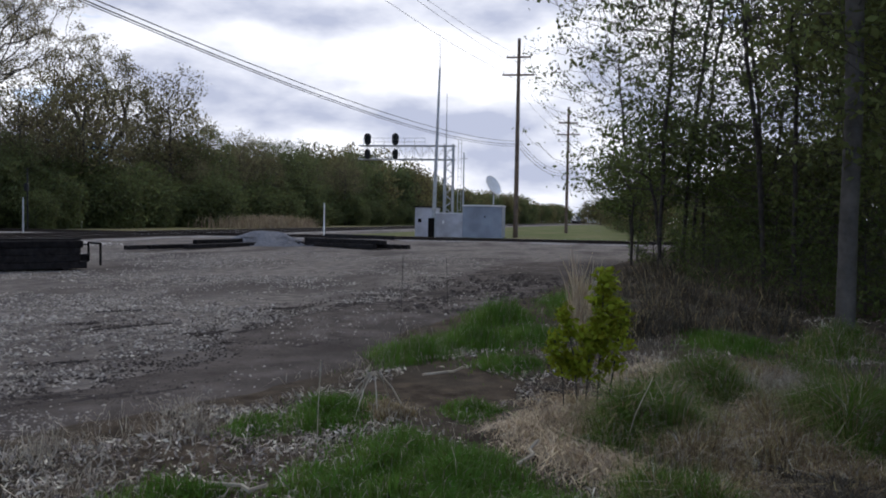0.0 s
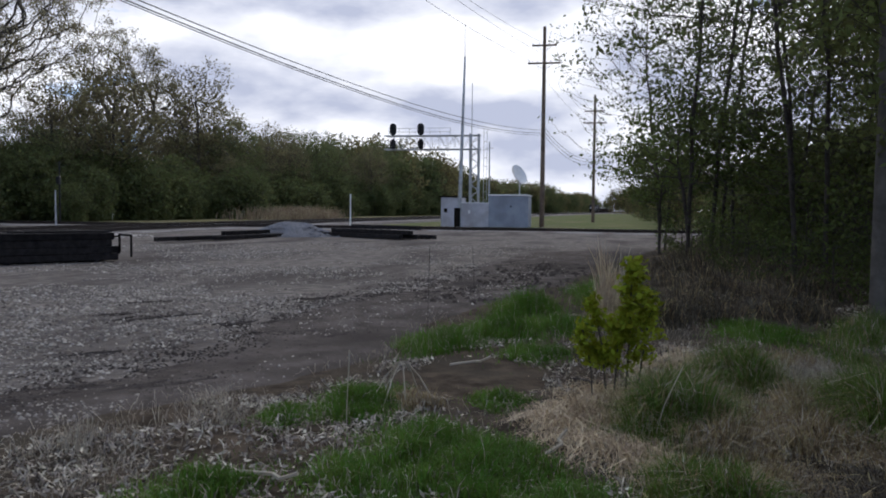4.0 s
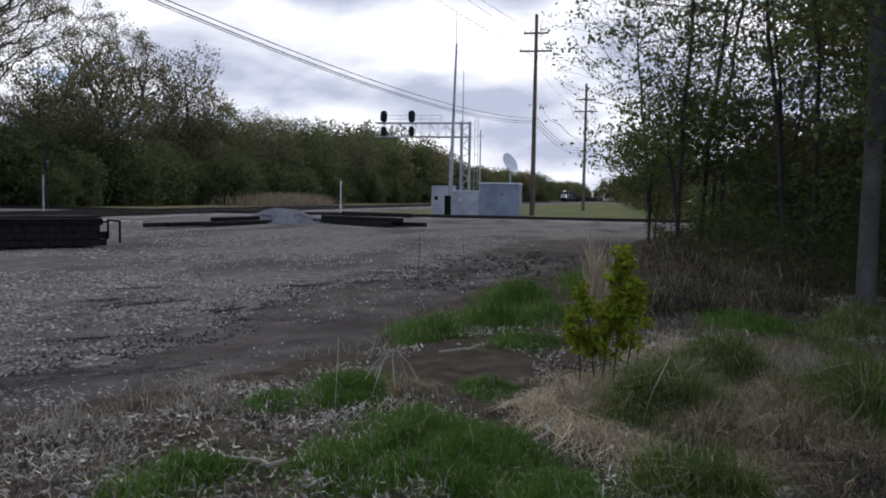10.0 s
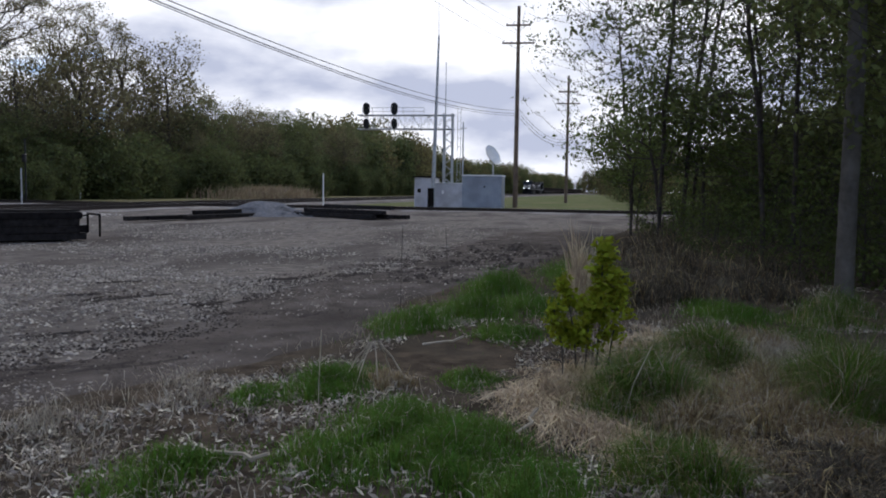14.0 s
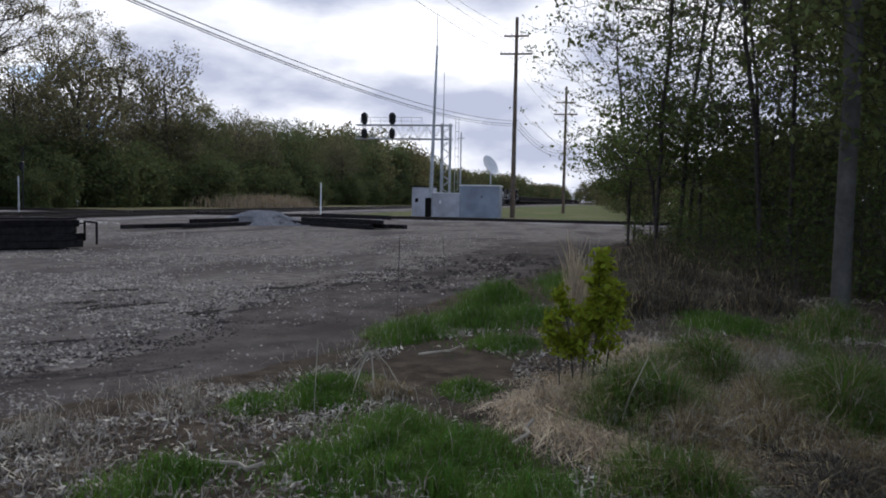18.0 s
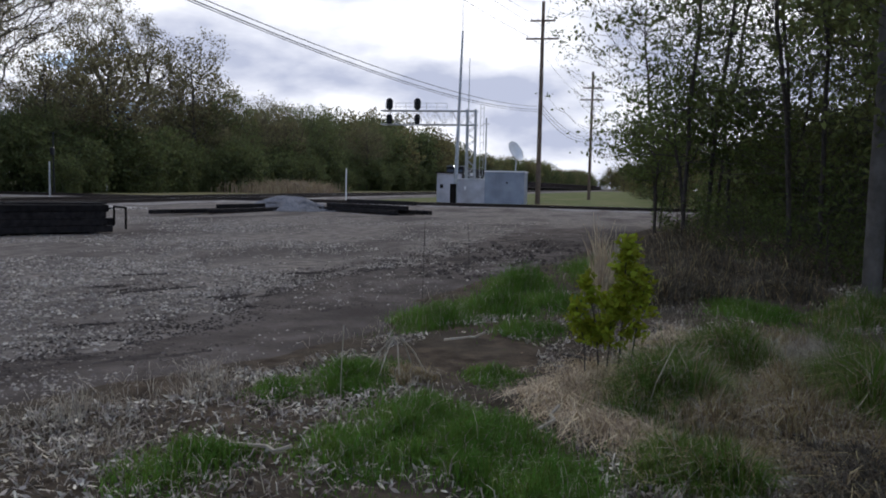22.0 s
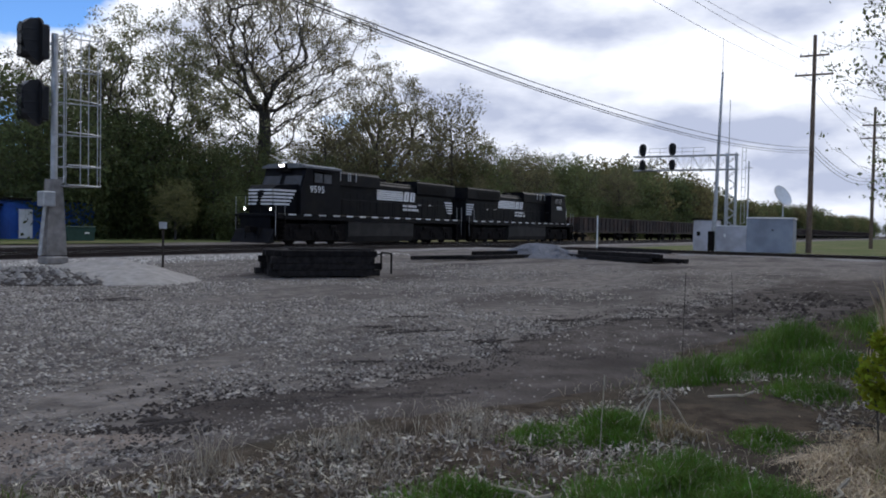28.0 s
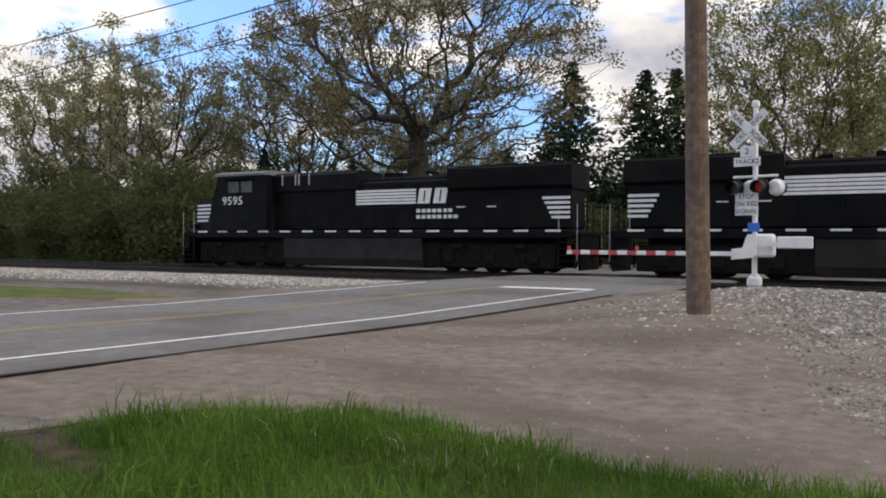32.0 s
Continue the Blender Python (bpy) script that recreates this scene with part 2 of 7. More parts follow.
M_UNDER = mat("grimy_running_gear", (0.006, 0.0055, 0.0055), (0.015, 0.013, 0.012), scale=6, rough=0.9, bump=0.4, spec=0.08)
M_ROOFGREY = mat("grey_roof_paint", (0.10, 0.105, 0.11), (0.17, 0.175, 0.18), scale=3, rough=0.7)
M_TANK = mat("grimy_grey_tank", (0.006, 0.0057, 0.0053), (0.012, 0.0115, 0.011), scale=2.5, rough=0.8, stain=(0.019, 0.018, 0.017), sscale=1.2)
M_WHITE = mat("white_livery_paint", (0.62, 0.62, 0.62), (0.74, 0.74, 0.73), scale=5, rough=0.5)
M_GLASS = mat("dark_cab_glass", (0.02, 0.025, 0.03), (0.035, 0.04, 0.05), scale=2, rough=0.15, spec=0.35)
M_GONDOLA = mat("rust_black_wagon_paint", (0.013, 0.011, 0.010), (0.036, 0.026, 0.021), scale=2.5, rough=0.8, bump=0.3, stain=(0.055, 0.032, 0.024), sscale=0.6)
M_GALV = mat("galvanised_steel", (0.33, 0.34, 0.35), (0.48, 0.49, 0.50), scale=5, rough=0.5, metal=0.55)
M_SHED = mat("pale_grey_painted_metal", (0.40, 0.40, 0.44), (0.50, 0.50, 0.545), scale=1.5, rough=0.6, stain=(0.33, 0.32, 0.34), sscale=0.8)
M_SHED2 = mat("blue_grey_painted_metal", (0.25, 0.28, 0.34), (0.31, 0.34, 0.40), scale=1.5, rough=0.6, stain=(0.22, 0.24, 0.29), sscale=0.8)
M_SIGNAL = mat("signal_black_enamel", (0.008, 0.008, 0.009), (0.016, 0.016, 0.018), scale=4, rough=0.45)
M_SIGNW = mat("white_sign_sheet", (0.68, 0.68, 0.67), (0.80, 0.80, 0.79), scale=4, rough=0.5)
M_DULLRED = mat("unlit_red_lens", (0.05, 0.004, 0.004), (0.09, 0.008, 0.008), scale=5, rough=0.3)
M_PEDESTAL = mat("weathered_grey_steel", (0.15, 0.14, 0.13), (0.26, 0.245, 0.23), scale=4, rough=0.8, bump=0.2)
M_RED = mat("red_reflective_sheet", (0.36, 0.05, 0.055), (0.50, 0.09, 0.09), scale=5, rough=0.4)
M_BLUE = mat("blue_plate", (0.02, 0.13, 0.5), (0.03, 0.18, 0.6), scale=4, rough=0.5)
M_BLUESIDING = mat("blue_metal_siding", (0.018, 0.07, 0.30), (0.03, 0.10, 0.38), scale=2, rough=0.55, stain=(0.02, 0.06, 0.24), sscale=0.4)
M_ROOFPALE = mat("pale_blue_roof_trim", (0.45, 0.55, 0.66), (0.56, 0.65, 0.75), scale=2, rough=0.5)
M_DOORW = mat("off_white_door_paint", (0.58, 0.57, 0.52), (0.68, 0.67, 0.62), scale=3, rough=0.6)
M_GREENBIN = mat("dark_green_bin_paint", (0.012, 0.04, 0.03), (0.02, 0.06, 0.045), scale=3, rough=0.6)
M_CONCRETE = mat("weathered_concrete", (0.32, 0.31, 0.29), (0.46, 0.45, 0.43), scale=5, rough=0.9, bump=0.3)
M_WIRE = mat("black_cable", (0.012, 0.012, 0.013), (0.02, 0.02, 0.02), scale=3, rough=0.6)
M_HEADLIGHT = glow("headlight_glow", (1.0, 0.96, 0.86), 12.0)
M_LENS = mat("dark_signal_lens", (0.01, 0.012, 0.012), (0.02, 0.022, 0.022), scale=4, rough=0.15)
M_REDLENS = glow("lit_red_lens", (0.26, 0.02, 0.02), 0.12)
L_SPRING = leafmat("spring_leaves", (0.085, 0.105, 0.042), (0.155, 0.172, 0.07), 0.38)
L_OLIVE = leafmat("olive_bud_leaves", (0.125, 0.112, 0.06), (0.22, 0.195, 0.105), 0.42)
L_BUFF = leafmat("buff_young_leaves", (0.17, 0.15, 0.095), (0.28, 0.25, 0.165), 0.55)
L_GREEN = leafmat("mid_green_leaves", (0.07, 0.088, 0.036), (0.13, 0.15, 0.06), 0.5)
L_DARK = leafmat("shaded_green_leaves", (0.09, 0.115, 0.04), (0.17, 0.19, 0.07), 0.65)
L_NEEDLE = leafmat("spruce_needles", (0.018, 0.036, 0.024), (0.035, 0.06, 0.036), 0.1)
L_YELLOW = leafmat("yellow_green_leaves", (0.15, 0.15, 0.062), (0.25, 0.24, 0.105), 0.45)
L_PALE = leafmat("pale_olive_leaves", (0.17, 0.165, 0.085), (0.28, 0.27, 0.15), 0.5)
L_FRINGE = leafmat("dull_green_edge_leaves", (0.08, 0.098, 0.042), (0.15, 0.175, 0.075), 0.55)
L_BLUISH = leafmat("blue_green_leaves", (0.06, 0.12, 0.065), (0.11, 0.19, 0.10), 0.35)
L_OLIVEDARK = leafmat("dull_olive_leaves", (0.115, 0.105, 0.05), (0.20, 0.18, 0.085), 0.6)
L_BUSH = leafmat("undergrowth_leaves", (0.068, 0.095, 0.03), (0.13, 0.165, 0.056), 0.65)
L_LIME = leafmat("lime_sapling_leaves", (0.17, 0.215, 0.014), (0.28, 0.31, 0.032), 0.5)

# ---- mesh helpers ----


class MB:
    """Collects boxes, tubes and sheets into one mesh."""

    def __init__(self):
        self.v, self.f = [], []

    def add(self, vs, fs):
        k = len(self.v)
        self.v += [tuple(p) for p in vs]
        self.f += [tuple(i + k for i in q) for q in fs]
        return self

    def box(self, c, s, m=None, bev=0.0):
        x, y, z = s[0] / 2, s[1] / 2, s[2] / 2
        if bev:
            b = min(bev, x * 0.9, y * 0.9, z * 0.9)
            vs, idx = [], {}
            for sx in (-1, 1):
                for sy in (-1, 1):
                    for sz in (-1, 1):
                        for ax in range(3):
                            d = [b, b, b]
                            d[ax] = 0
                            idx[sx, sy, sz, ax] = len(vs)
                            vs.append(Vector((sx * (x - d[0]), sy * (y - d[1]), sz * (z - d[2]))))
            fs = []
            for ax in range(3):
                o = [a for a in range(3) if a != ax]
                for sg in (-1, 1):
                    q = []
                    for p, r in ((-1, -1), (1, -1), (1, 1), (-1, 1)):
                        k = [0, 0, 0]
                        k[ax], k[o[0]], k[o[1]] = sg, p, r
                        q.append(idx[(*k, ax)])
                    fs.append(q)
                for p in (-1, 1):
                    for r in (-1, 1):
                        k1, k2 = [0, 0, 0], [0, 0, 0]
                        k1[ax], k2[ax] = -1, 1
                        k1[o[0]] = k2[o[0]] = p
                        k1[o[1]] = k2[o[1]] = r
                        fs.append([idx[(*k1, o[0])], idx[(*k2, o[0])], idx[(*k2, o[1])], idx[(*k1, o[1])]])
            for sx in (-1, 1):
                for sy in (-1, 1):
                    for sz in (-1, 1):
                        fs.append([idx[sx, sy, sz, a] for a in range(3)])
        else:
            vs = [Vector((i * x, j * y, k * z)) for i in (-1, 1) for j in (-1, 1) for k in (-1, 1)]
            fs = [(0, 1, 3, 2), (4, 6, 7, 5), (0, 4, 5, 1), (2, 3, 7, 6), (0, 2, 6, 4), (1, 5, 7, 3)]
        m = m or Matrix.Identity(4)
        return self.add([m @ p + Vector(c) for p in vs], fs)

    def tube(self, p0, p1, r0, r1=None, n=8, caps=True):
        r1 = r0 if r1 is None else r1
        p0, p1 = Vector(p0), Vector(p1)
        d = p1 - p0
        q = d.to_track_quat("Z", "Y")
        vs = []
        for p, r in ((p0, r0), (p1, r1)):
            vs += [p + q @ Vector((r * math.cos(2 * math.pi * i / n), r * math.sin(2 * math.pi * i / n), 0)) for i in range(n)]
        fs = [(i, (i + 1) % n, n + (i + 1) % n, n + i) for i in range(n)]
        if caps:
            fs += [tuple(range(n))[::-1], tuple(range(n, 2 * n))]
        return self.add(vs, fs)

    def path(self, pts, r, n=6):
        for a, b in zip(pts, pts[1:]):
            self.tube(a, b, r, r, n)
        return self

    def prism(self, poly, axis, a, b):
        """A profile of (u, v) drawn out along an axis from a to b."""
        n = len(poly)

        def put(u, v, w):
            return {"x": (w, u, v), "y": (u, w, v), "z": (u, v, w)}[axis]
        vs = [put(u, v, a) for u, v in poly] + [put(u, v, b) for u, v in poly]
        fs = [(i, (i + 1) % n, n + (i + 1) % n, n + i) for i in range(n)] + [tuple(range(n))[::-1], tuple(range(n, 2 * n))]
        return self.add(vs, fs)

    def mesh(self, name, m, smooth=False):
        me = bpy.data.meshes.new(name)
        me.from_pydata(self.v, [], self.f)
        bm = bmesh.new()
        bm.from_mesh(me)
        bmesh.ops.recalc_face_normals(bm, faces=bm.faces)
        bm.to_mesh(me)
        bm.free()
        me.materials.append(m)
        if smooth:
            me.shade_smooth()
        return me


def part(name, mb, m, parent=None, label="", at=None, smooth=False):
    ob = new(name, mb.mesh(name, m, smooth) if isinstance(mb, MB) else mb)
    if parent is not None:
        ob.parent = parent
    if at is not None:
        ob.matrix_basis = at
    if label:
        ob["label"] = label
    return ob


def thing(name, label, category, at=None, group="", kind=""):
    ob = new(name)
    ob.empty_display_size = 0.2
    if at is not None:
        ob.matrix_basis = at
    return tagged(ob, label, category, group, kind)


def quick_mesh(name, vs, faces_n, m):
    """A mesh of separate polygons with faces_n corners each, from a numpy array of corners."""
    me = bpy.data.meshes.new(name)
    k = len(vs)
    me.vertices.add(k)
    me.vertices.foreach_set("co", np.asarray(vs, dtype=np.float32).ravel())
    me.loops.add(k)
    me.loops.foreach_set("vertex_index", np.arange(k, dtype=np.int32))
    me.polygons.add(k // faces_n)
    me.polygons.foreach_set("loop_start", np.arange(0, k, faces_n, dtype=np.int32))
    me.polygons.foreach_set("loop_total", np.full(k // faces_n, faces_n, dtype=np.int32))
    me.update(calc_edges=True)
    me.validate()
    me.materials.append(m)
    return me


RNG = np.random.default_rng(7)


def leaf_quads(centres, size, flat=0.0, rng=RNG, broad=0.62):
    """A small bent leaf (a diamond) at each centre, turned at random."""
    n = len(centres)
    d = rng.normal(size=(n, 3))
    d[:, 2] *= 1 - flat
    d /= np.linalg.norm(d, axis=1)[:, None]
    e = np.cross(d, rng.normal(size=(n, 3)))
    e /= np.linalg.norm(e, axis=1)[:, None] + 1e-9
    s = size * rng.uniform(0.6, 1.35, size=(n, 1))
    a, b = d * s, e * s * broad
    return np.stack([centres - a, centres + b * 0.9, centres + a, centres - b * 0.9], axis=1).reshape(-1, 3)


def ground_z(x, y):
    """Height of the ground: a level, slightly uneven yard that rises to the foot of the crossing signal."""
    z = 0.035 * math.sin(x * 0.31 + 1.3) * math.sin(y * 0.27) + 0.02 * math.sin(x * 0.83 + y * 0.6) - 0.02
    if -23.5 < y < -9 and -12 < x < 8:
        z += 0.42 * along(y, (-23.5, 0.0), (-21.5, 0.55), (-19, 1.0), (-13.1, 0.62), (-9, 0.0)) * along(x, (-12, 0.0), (-6, 0.25), (-1, 0.7), (3, 1.0), (6.2, 0.12), (8, 0.0))
    return z


def along(v, *knots):
    """A smooth rise and fall through the given heights."""
    for (a, p), (b, q) in zip(knots, knots[1:]):
        if a <= v <= b:
            f = (v - a) / (b - a)
            return p + (q - p) * f * f * (3 - 2 * f)
    return 0.0

# ---- ground, tracks, road ----
RAIL_Z = 0.20
A_Y, A2_Y, B_X = -29.9, -25.4, -50.0


def bend(x):
    """How far the main line has swung off its straight at x."""
    return 0.0715 * 10.0 * math.log1p(math.exp(min(60.0, (-52.0 - x) / 10.0)))


def road_x(y):
    return 11.2 + 0.12 * (y + 9.0)


def build_ground():
    def steps(reach):
        s, v, out = 0.35, 0.0, [0.0]
        while v < reach:
            v += s
            s *= 1.045 if v > 12 else 1.012
            out.append(v)
        return np.array(out)
    k = steps(1800)
    xs = np.concatenate([-k[::-1], k[1:]]) - 4
    ys = np.concatenate([-k[::-1], k[1:]]) - 3
    nx, ny = len(xs), len(ys)
    vs = [(x, y, ground_z(x, y) if abs(x) < 150 and abs(y) < 150 else -0.02) for y in ys for x in xs]
    fs = [(j * nx + i, j * nx + i + 1, (j + 1) * nx + i + 1, (j + 1) * nx + i) for j in range(ny - 1) for i in range(nx - 1)]
    me = bpy.data.meshes.new("ground")
    me.from_pydata(vs, [], fs)
    me.materials.append(M_SOIL)
    me.shade_smooth()
    tagged(new("ground", me), "grey packed gravel and dirt yard", "ground", kind="structure")


def strip(name, centre, half, z, m, n, a, b, label, axis="x", edge=0.5, drop=0.25, seed=1):
    """A raised bed along a line, with sloping shoulders and uneven edges."""
    rng = np.random.default_rng(seed)
    vs, fs = [], []
    for i in range(n + 1):
        w = a + (b - a) * i / n
        c = centre(w)
        j1, j2 = rng.normal(0, 0.12, 2)
        for off, zz in ((-half - edge + j1, z - drop), (-half, z), (0.0, z + 0.01), (half, z), (half + edge + j2, z - drop)):
            p = (w, c + off, zz) if axis == "x" else (c + off, w, zz)
            vs.append((p[0], p[1], p[2] + rng.normal(0, 0.008)))
        if i:
            k = (i - 1) * 5
            fs += [(k + q, k + q + 1, k + 6 + q, k + 5 + q) for q in range(4)]
    mb = MB()
    mb.v, mb.f = vs, fs
    ob = part(name, mb, m)
    return tagged(ob, label, name.split("_")[0], kind="structure")


RAIL_PROFILE = [(-0.07, 0.0), (0.07, 0.0), (0.07, 0.015), (0.012, 0.03), (0.012, 0.125), (0.036, 0.14), (0.036, 0.17), (-0.036, 0.17), (-0.036, 0.14), (-0.012, 0.125), (-0.012, 0.03), (-0.07, 0.015)]


def rail_line(parent, pts, z0):
    n = len(RAIL_PROFILE)
    side, top = MB(), MB()
    vs = []
    for i, p in enumerate(pts):
        q, o = pts[min(i + 1, len(pts) - 1)], pts[max(i - 1, 0)]
        d = Vector((q[0] - o[0], q[1] - o[1], 0)).normalized()
        nrm = Vector((-d.y, d.x, 0))
        vs += [Vector((p[0], p[1], z0 + h)) + nrm * u for u, h in RAIL_PROFILE]
    fs = [(i * n + j, i * n + (j + 1) % n, (i + 1) * n + (j + 1) % n, (i + 1) * n + j) for i in range(len(pts) - 1) for j in range(n)]
    side.add(vs, fs)
    part("rail", side, M_RAIL, parent)
    t = []
    for i, p in enumerate(pts):
        q, o = pts[min(i + 1, len(pts) - 1)], pts[max(i - 1, 0)]
        d = Vector((q[0] - o[0], q[1] - o[1], 0)).normalized()
        nrm = Vector((-d.y, d.x, 0))
        t += [Vector((p[0], p[1], z0 + 0.174)) + nrm * u for u in (-0.026, 0.026)]
    top.add(t, [(2 * i, 2 * i + 1, 2 * i + 3, 2 * i + 2) for i in range(len(pts) - 1)])
    part("rail_head", top, M_RAILTOP, parent, "bright worn running surface")


def build_tracks():
    xs = [60, 20, 0, -20, -45, -50, -55, -60, -66, -72, -80, -90, -105, -125, -160, -220, -300, -420, -600, -900]
    xs = [300, 150] + xs
    strip("ballast_bed", lambda x: (A_Y + A2_Y) / 2 + bend(x), 4.3, 0.03, M_BALLAST, 150, 200, -420, "pale grey crushed stone ballast under the double track", edge=0.9, drop=0.16)
    for cy, name in ((A_Y, "main_track"), (A2_Y, "near_main_track")):
        tr = thing(name, "rusty steel rails of a straight railway line on ballast", "railway track", kind="structure")
        for off in (-0.7175, 0.7175):
            rail_line(tr, [(x, cy + bend(x) + off, 0) for x in xs], RAIL_Z - 0.174)
        tie = MB().box((0, 0, 0), (0.22, 2.6, 0.16), bev=0.012).mesh("tie", M_TIE)
        for i in range(200):
            x = 44 - i * 0.55
            if abs(x - road_x(cy)) < 4.2:
                continue
            part("tie", tie, None, tr, at=pose(x + 0.02 * math.sin(i * 7.1), cy + bend(x) + 0.03 * math.sin(i * 3.3), -0.046, 0, 0, 1.2 * math.sin(i * 1.7)))
    strip("ballast_bed_crossing_line", lambda y: B_X, 2.1, 0.028, M_BALLAST, 90, -140, 120, "dark ballast under the crossing railway line", axis="y", edge=0.7, drop=0.14, seed=5)
    tr = thing("crossing_track", "rusty steel rails of a line that crosses the main line", "railway track", kind="structure")
    for off in (-0.7175, 0.7175):
        rail_line(tr, [(B_X + off, y, 0) for y in (-200, -100, -50, -35, -20, 0, 20, 60, 150)], RAIL_Z - 0.17)
    tie = MB().box((0, 0, 0), (2.6, 0.22, 0.16), bev=0.012).mesh("tie", M_TIE)
    for i in range(130):
        part("tie", tie, None, tr, at=pose(B_X, 20 - i * 0.55, -0.050, 0, 0, 1.2 * math.sin(i * 2.3)))


def build_road():
    vs, fs = [], []
    ys = [40, 20, 8, 2, -4, -8, -12, -15, -18, -20, -21.5, -23, -24, -31.6, -33, -36, -40, -50, -70, -110, -180]

    def rz(y):
        return 0.045 if y > -12 else (0.045 + 0.155 * min(1, (-12 - y) / 9.5) if y > -32 else max(0.05, 0.2 - 0.012 * (-32 - y)))
    offs = (-3.95, -3.75, -1.8, 0, 1.8, 3.75, 3.95)
    for y in ys:
        for o in offs:
            vs.append((road_x(y) + o + (0.06 * math.sin(y * 1.7 + o) if abs(o) > 3.9 else 0), y, rz(y) - (0.09 if abs(o) > 3.9 else 0.02 * abs(o) / 3.75)))
    n = len(offs)
    fs = [(i * n + j, i * n + j + 1, (i + 1) * n + j + 1, (i + 1) * n + j) for i in range(len(ys) - 1) for j in range(n - 1)]
    me = bpy.data.meshes.new("road")
    me.from_pydata(vs, [], fs)
    me.materials.append(M_ASPHALT)
    road = tagged(new("road", me), "worn grey asphalt road over the railway crossing", "road", kind="structure")

    def line(name, o, w, m, y0, y1, label):
        yy = [y for y in [y0] + [y for y in ys if y1 < y < y0] + [y1]]
        mb = MB()
        v = []
        for y in yy:
            for s in (-w / 2, w / 2):
                v.append((road_x(y) + o + s, y, rz(y) - 0.02 * abs(o) / 3.75 + 0.006))
        mb.add(v, [(2 * i, 2 * i + 1, 2 * i + 3, 2 * i + 2) for i in range(len(yy) - 1)])
        part(name, mb, m, road, label)
    line("edge_line", -2.72, 0.12, M_PAINTW, 40, -20.4, "white edge line")
    line("edge_line", 3.0, 0.12, M_PAINTW, 40, -21, "white edge line")
    line("road_edge", -3.78, 0.09, M_RUT, 6, -19, "dark crumbling asphalt edge")
    line("centre_line", -0.12, 0.1, M_PAINTY, 40, -20.4, "faded yellow centre line")
    line("centre_line", 0.12, 0.1, M_PAINTY, 40, -20.4, "faded yellow centre line")
    mb = MB()
    mb.add([(road_x(-20) - 2.75, -19.8, rz(-19.8) + 0.006), (road_x(-20) - 0.15, -19.8, rz(-19.8) + 0.006), (road_x(-20) - 0.15, -20.35, rz(-20.35) + 0.006), (road_x(-20) - 2.75, -20.35, rz(-20.35) + 0.006)], [(0, 1, 2, 3)])
    part("stop_bar", mb, M_PAINTW, road, "white stop bar")


def build_shoulders():
    for s, name in ((-1, "ground_shoulder_west"), (1, "ground_shoulder_east")):
        vs, fs, ys = [], [], list(np.arange(-22.6, -8.0, 0.4))
        for y in ys:
            z = 0.045 if y > -12 else 0.045 + 0.155 * min(1, (-12 - y) / 9.5)
            for o, f in ((3.7, 1.0), (4.3, 0.72), (5.2, 0.35), (6.6, 0.0)):
                x = road_x(y) + s * (o + (0.25 * math.sin(y * 0.9) if o > 6 else 0))
                vs.append((x, y, (z - 0.05) * f + (ground_z(x, y) - 0.012) * (1 - f)))
        fs = [(i * 4 + j, i * 4 + j + 1, i * 4 + 5 + j, i * 4 + 4 + j) for i in range(len(ys) - 1) for j in range(3)]
        mb = MB()
        mb.v, mb.f = vs, fs
        tagged(part(name, mb, M_DRIVE, smooth=True), "packed dirt shoulder sloping from the road", "ground", kind="structure")


build_ground()
build_tracks()
build_shoulders()
build_road()

# ---- trees ----


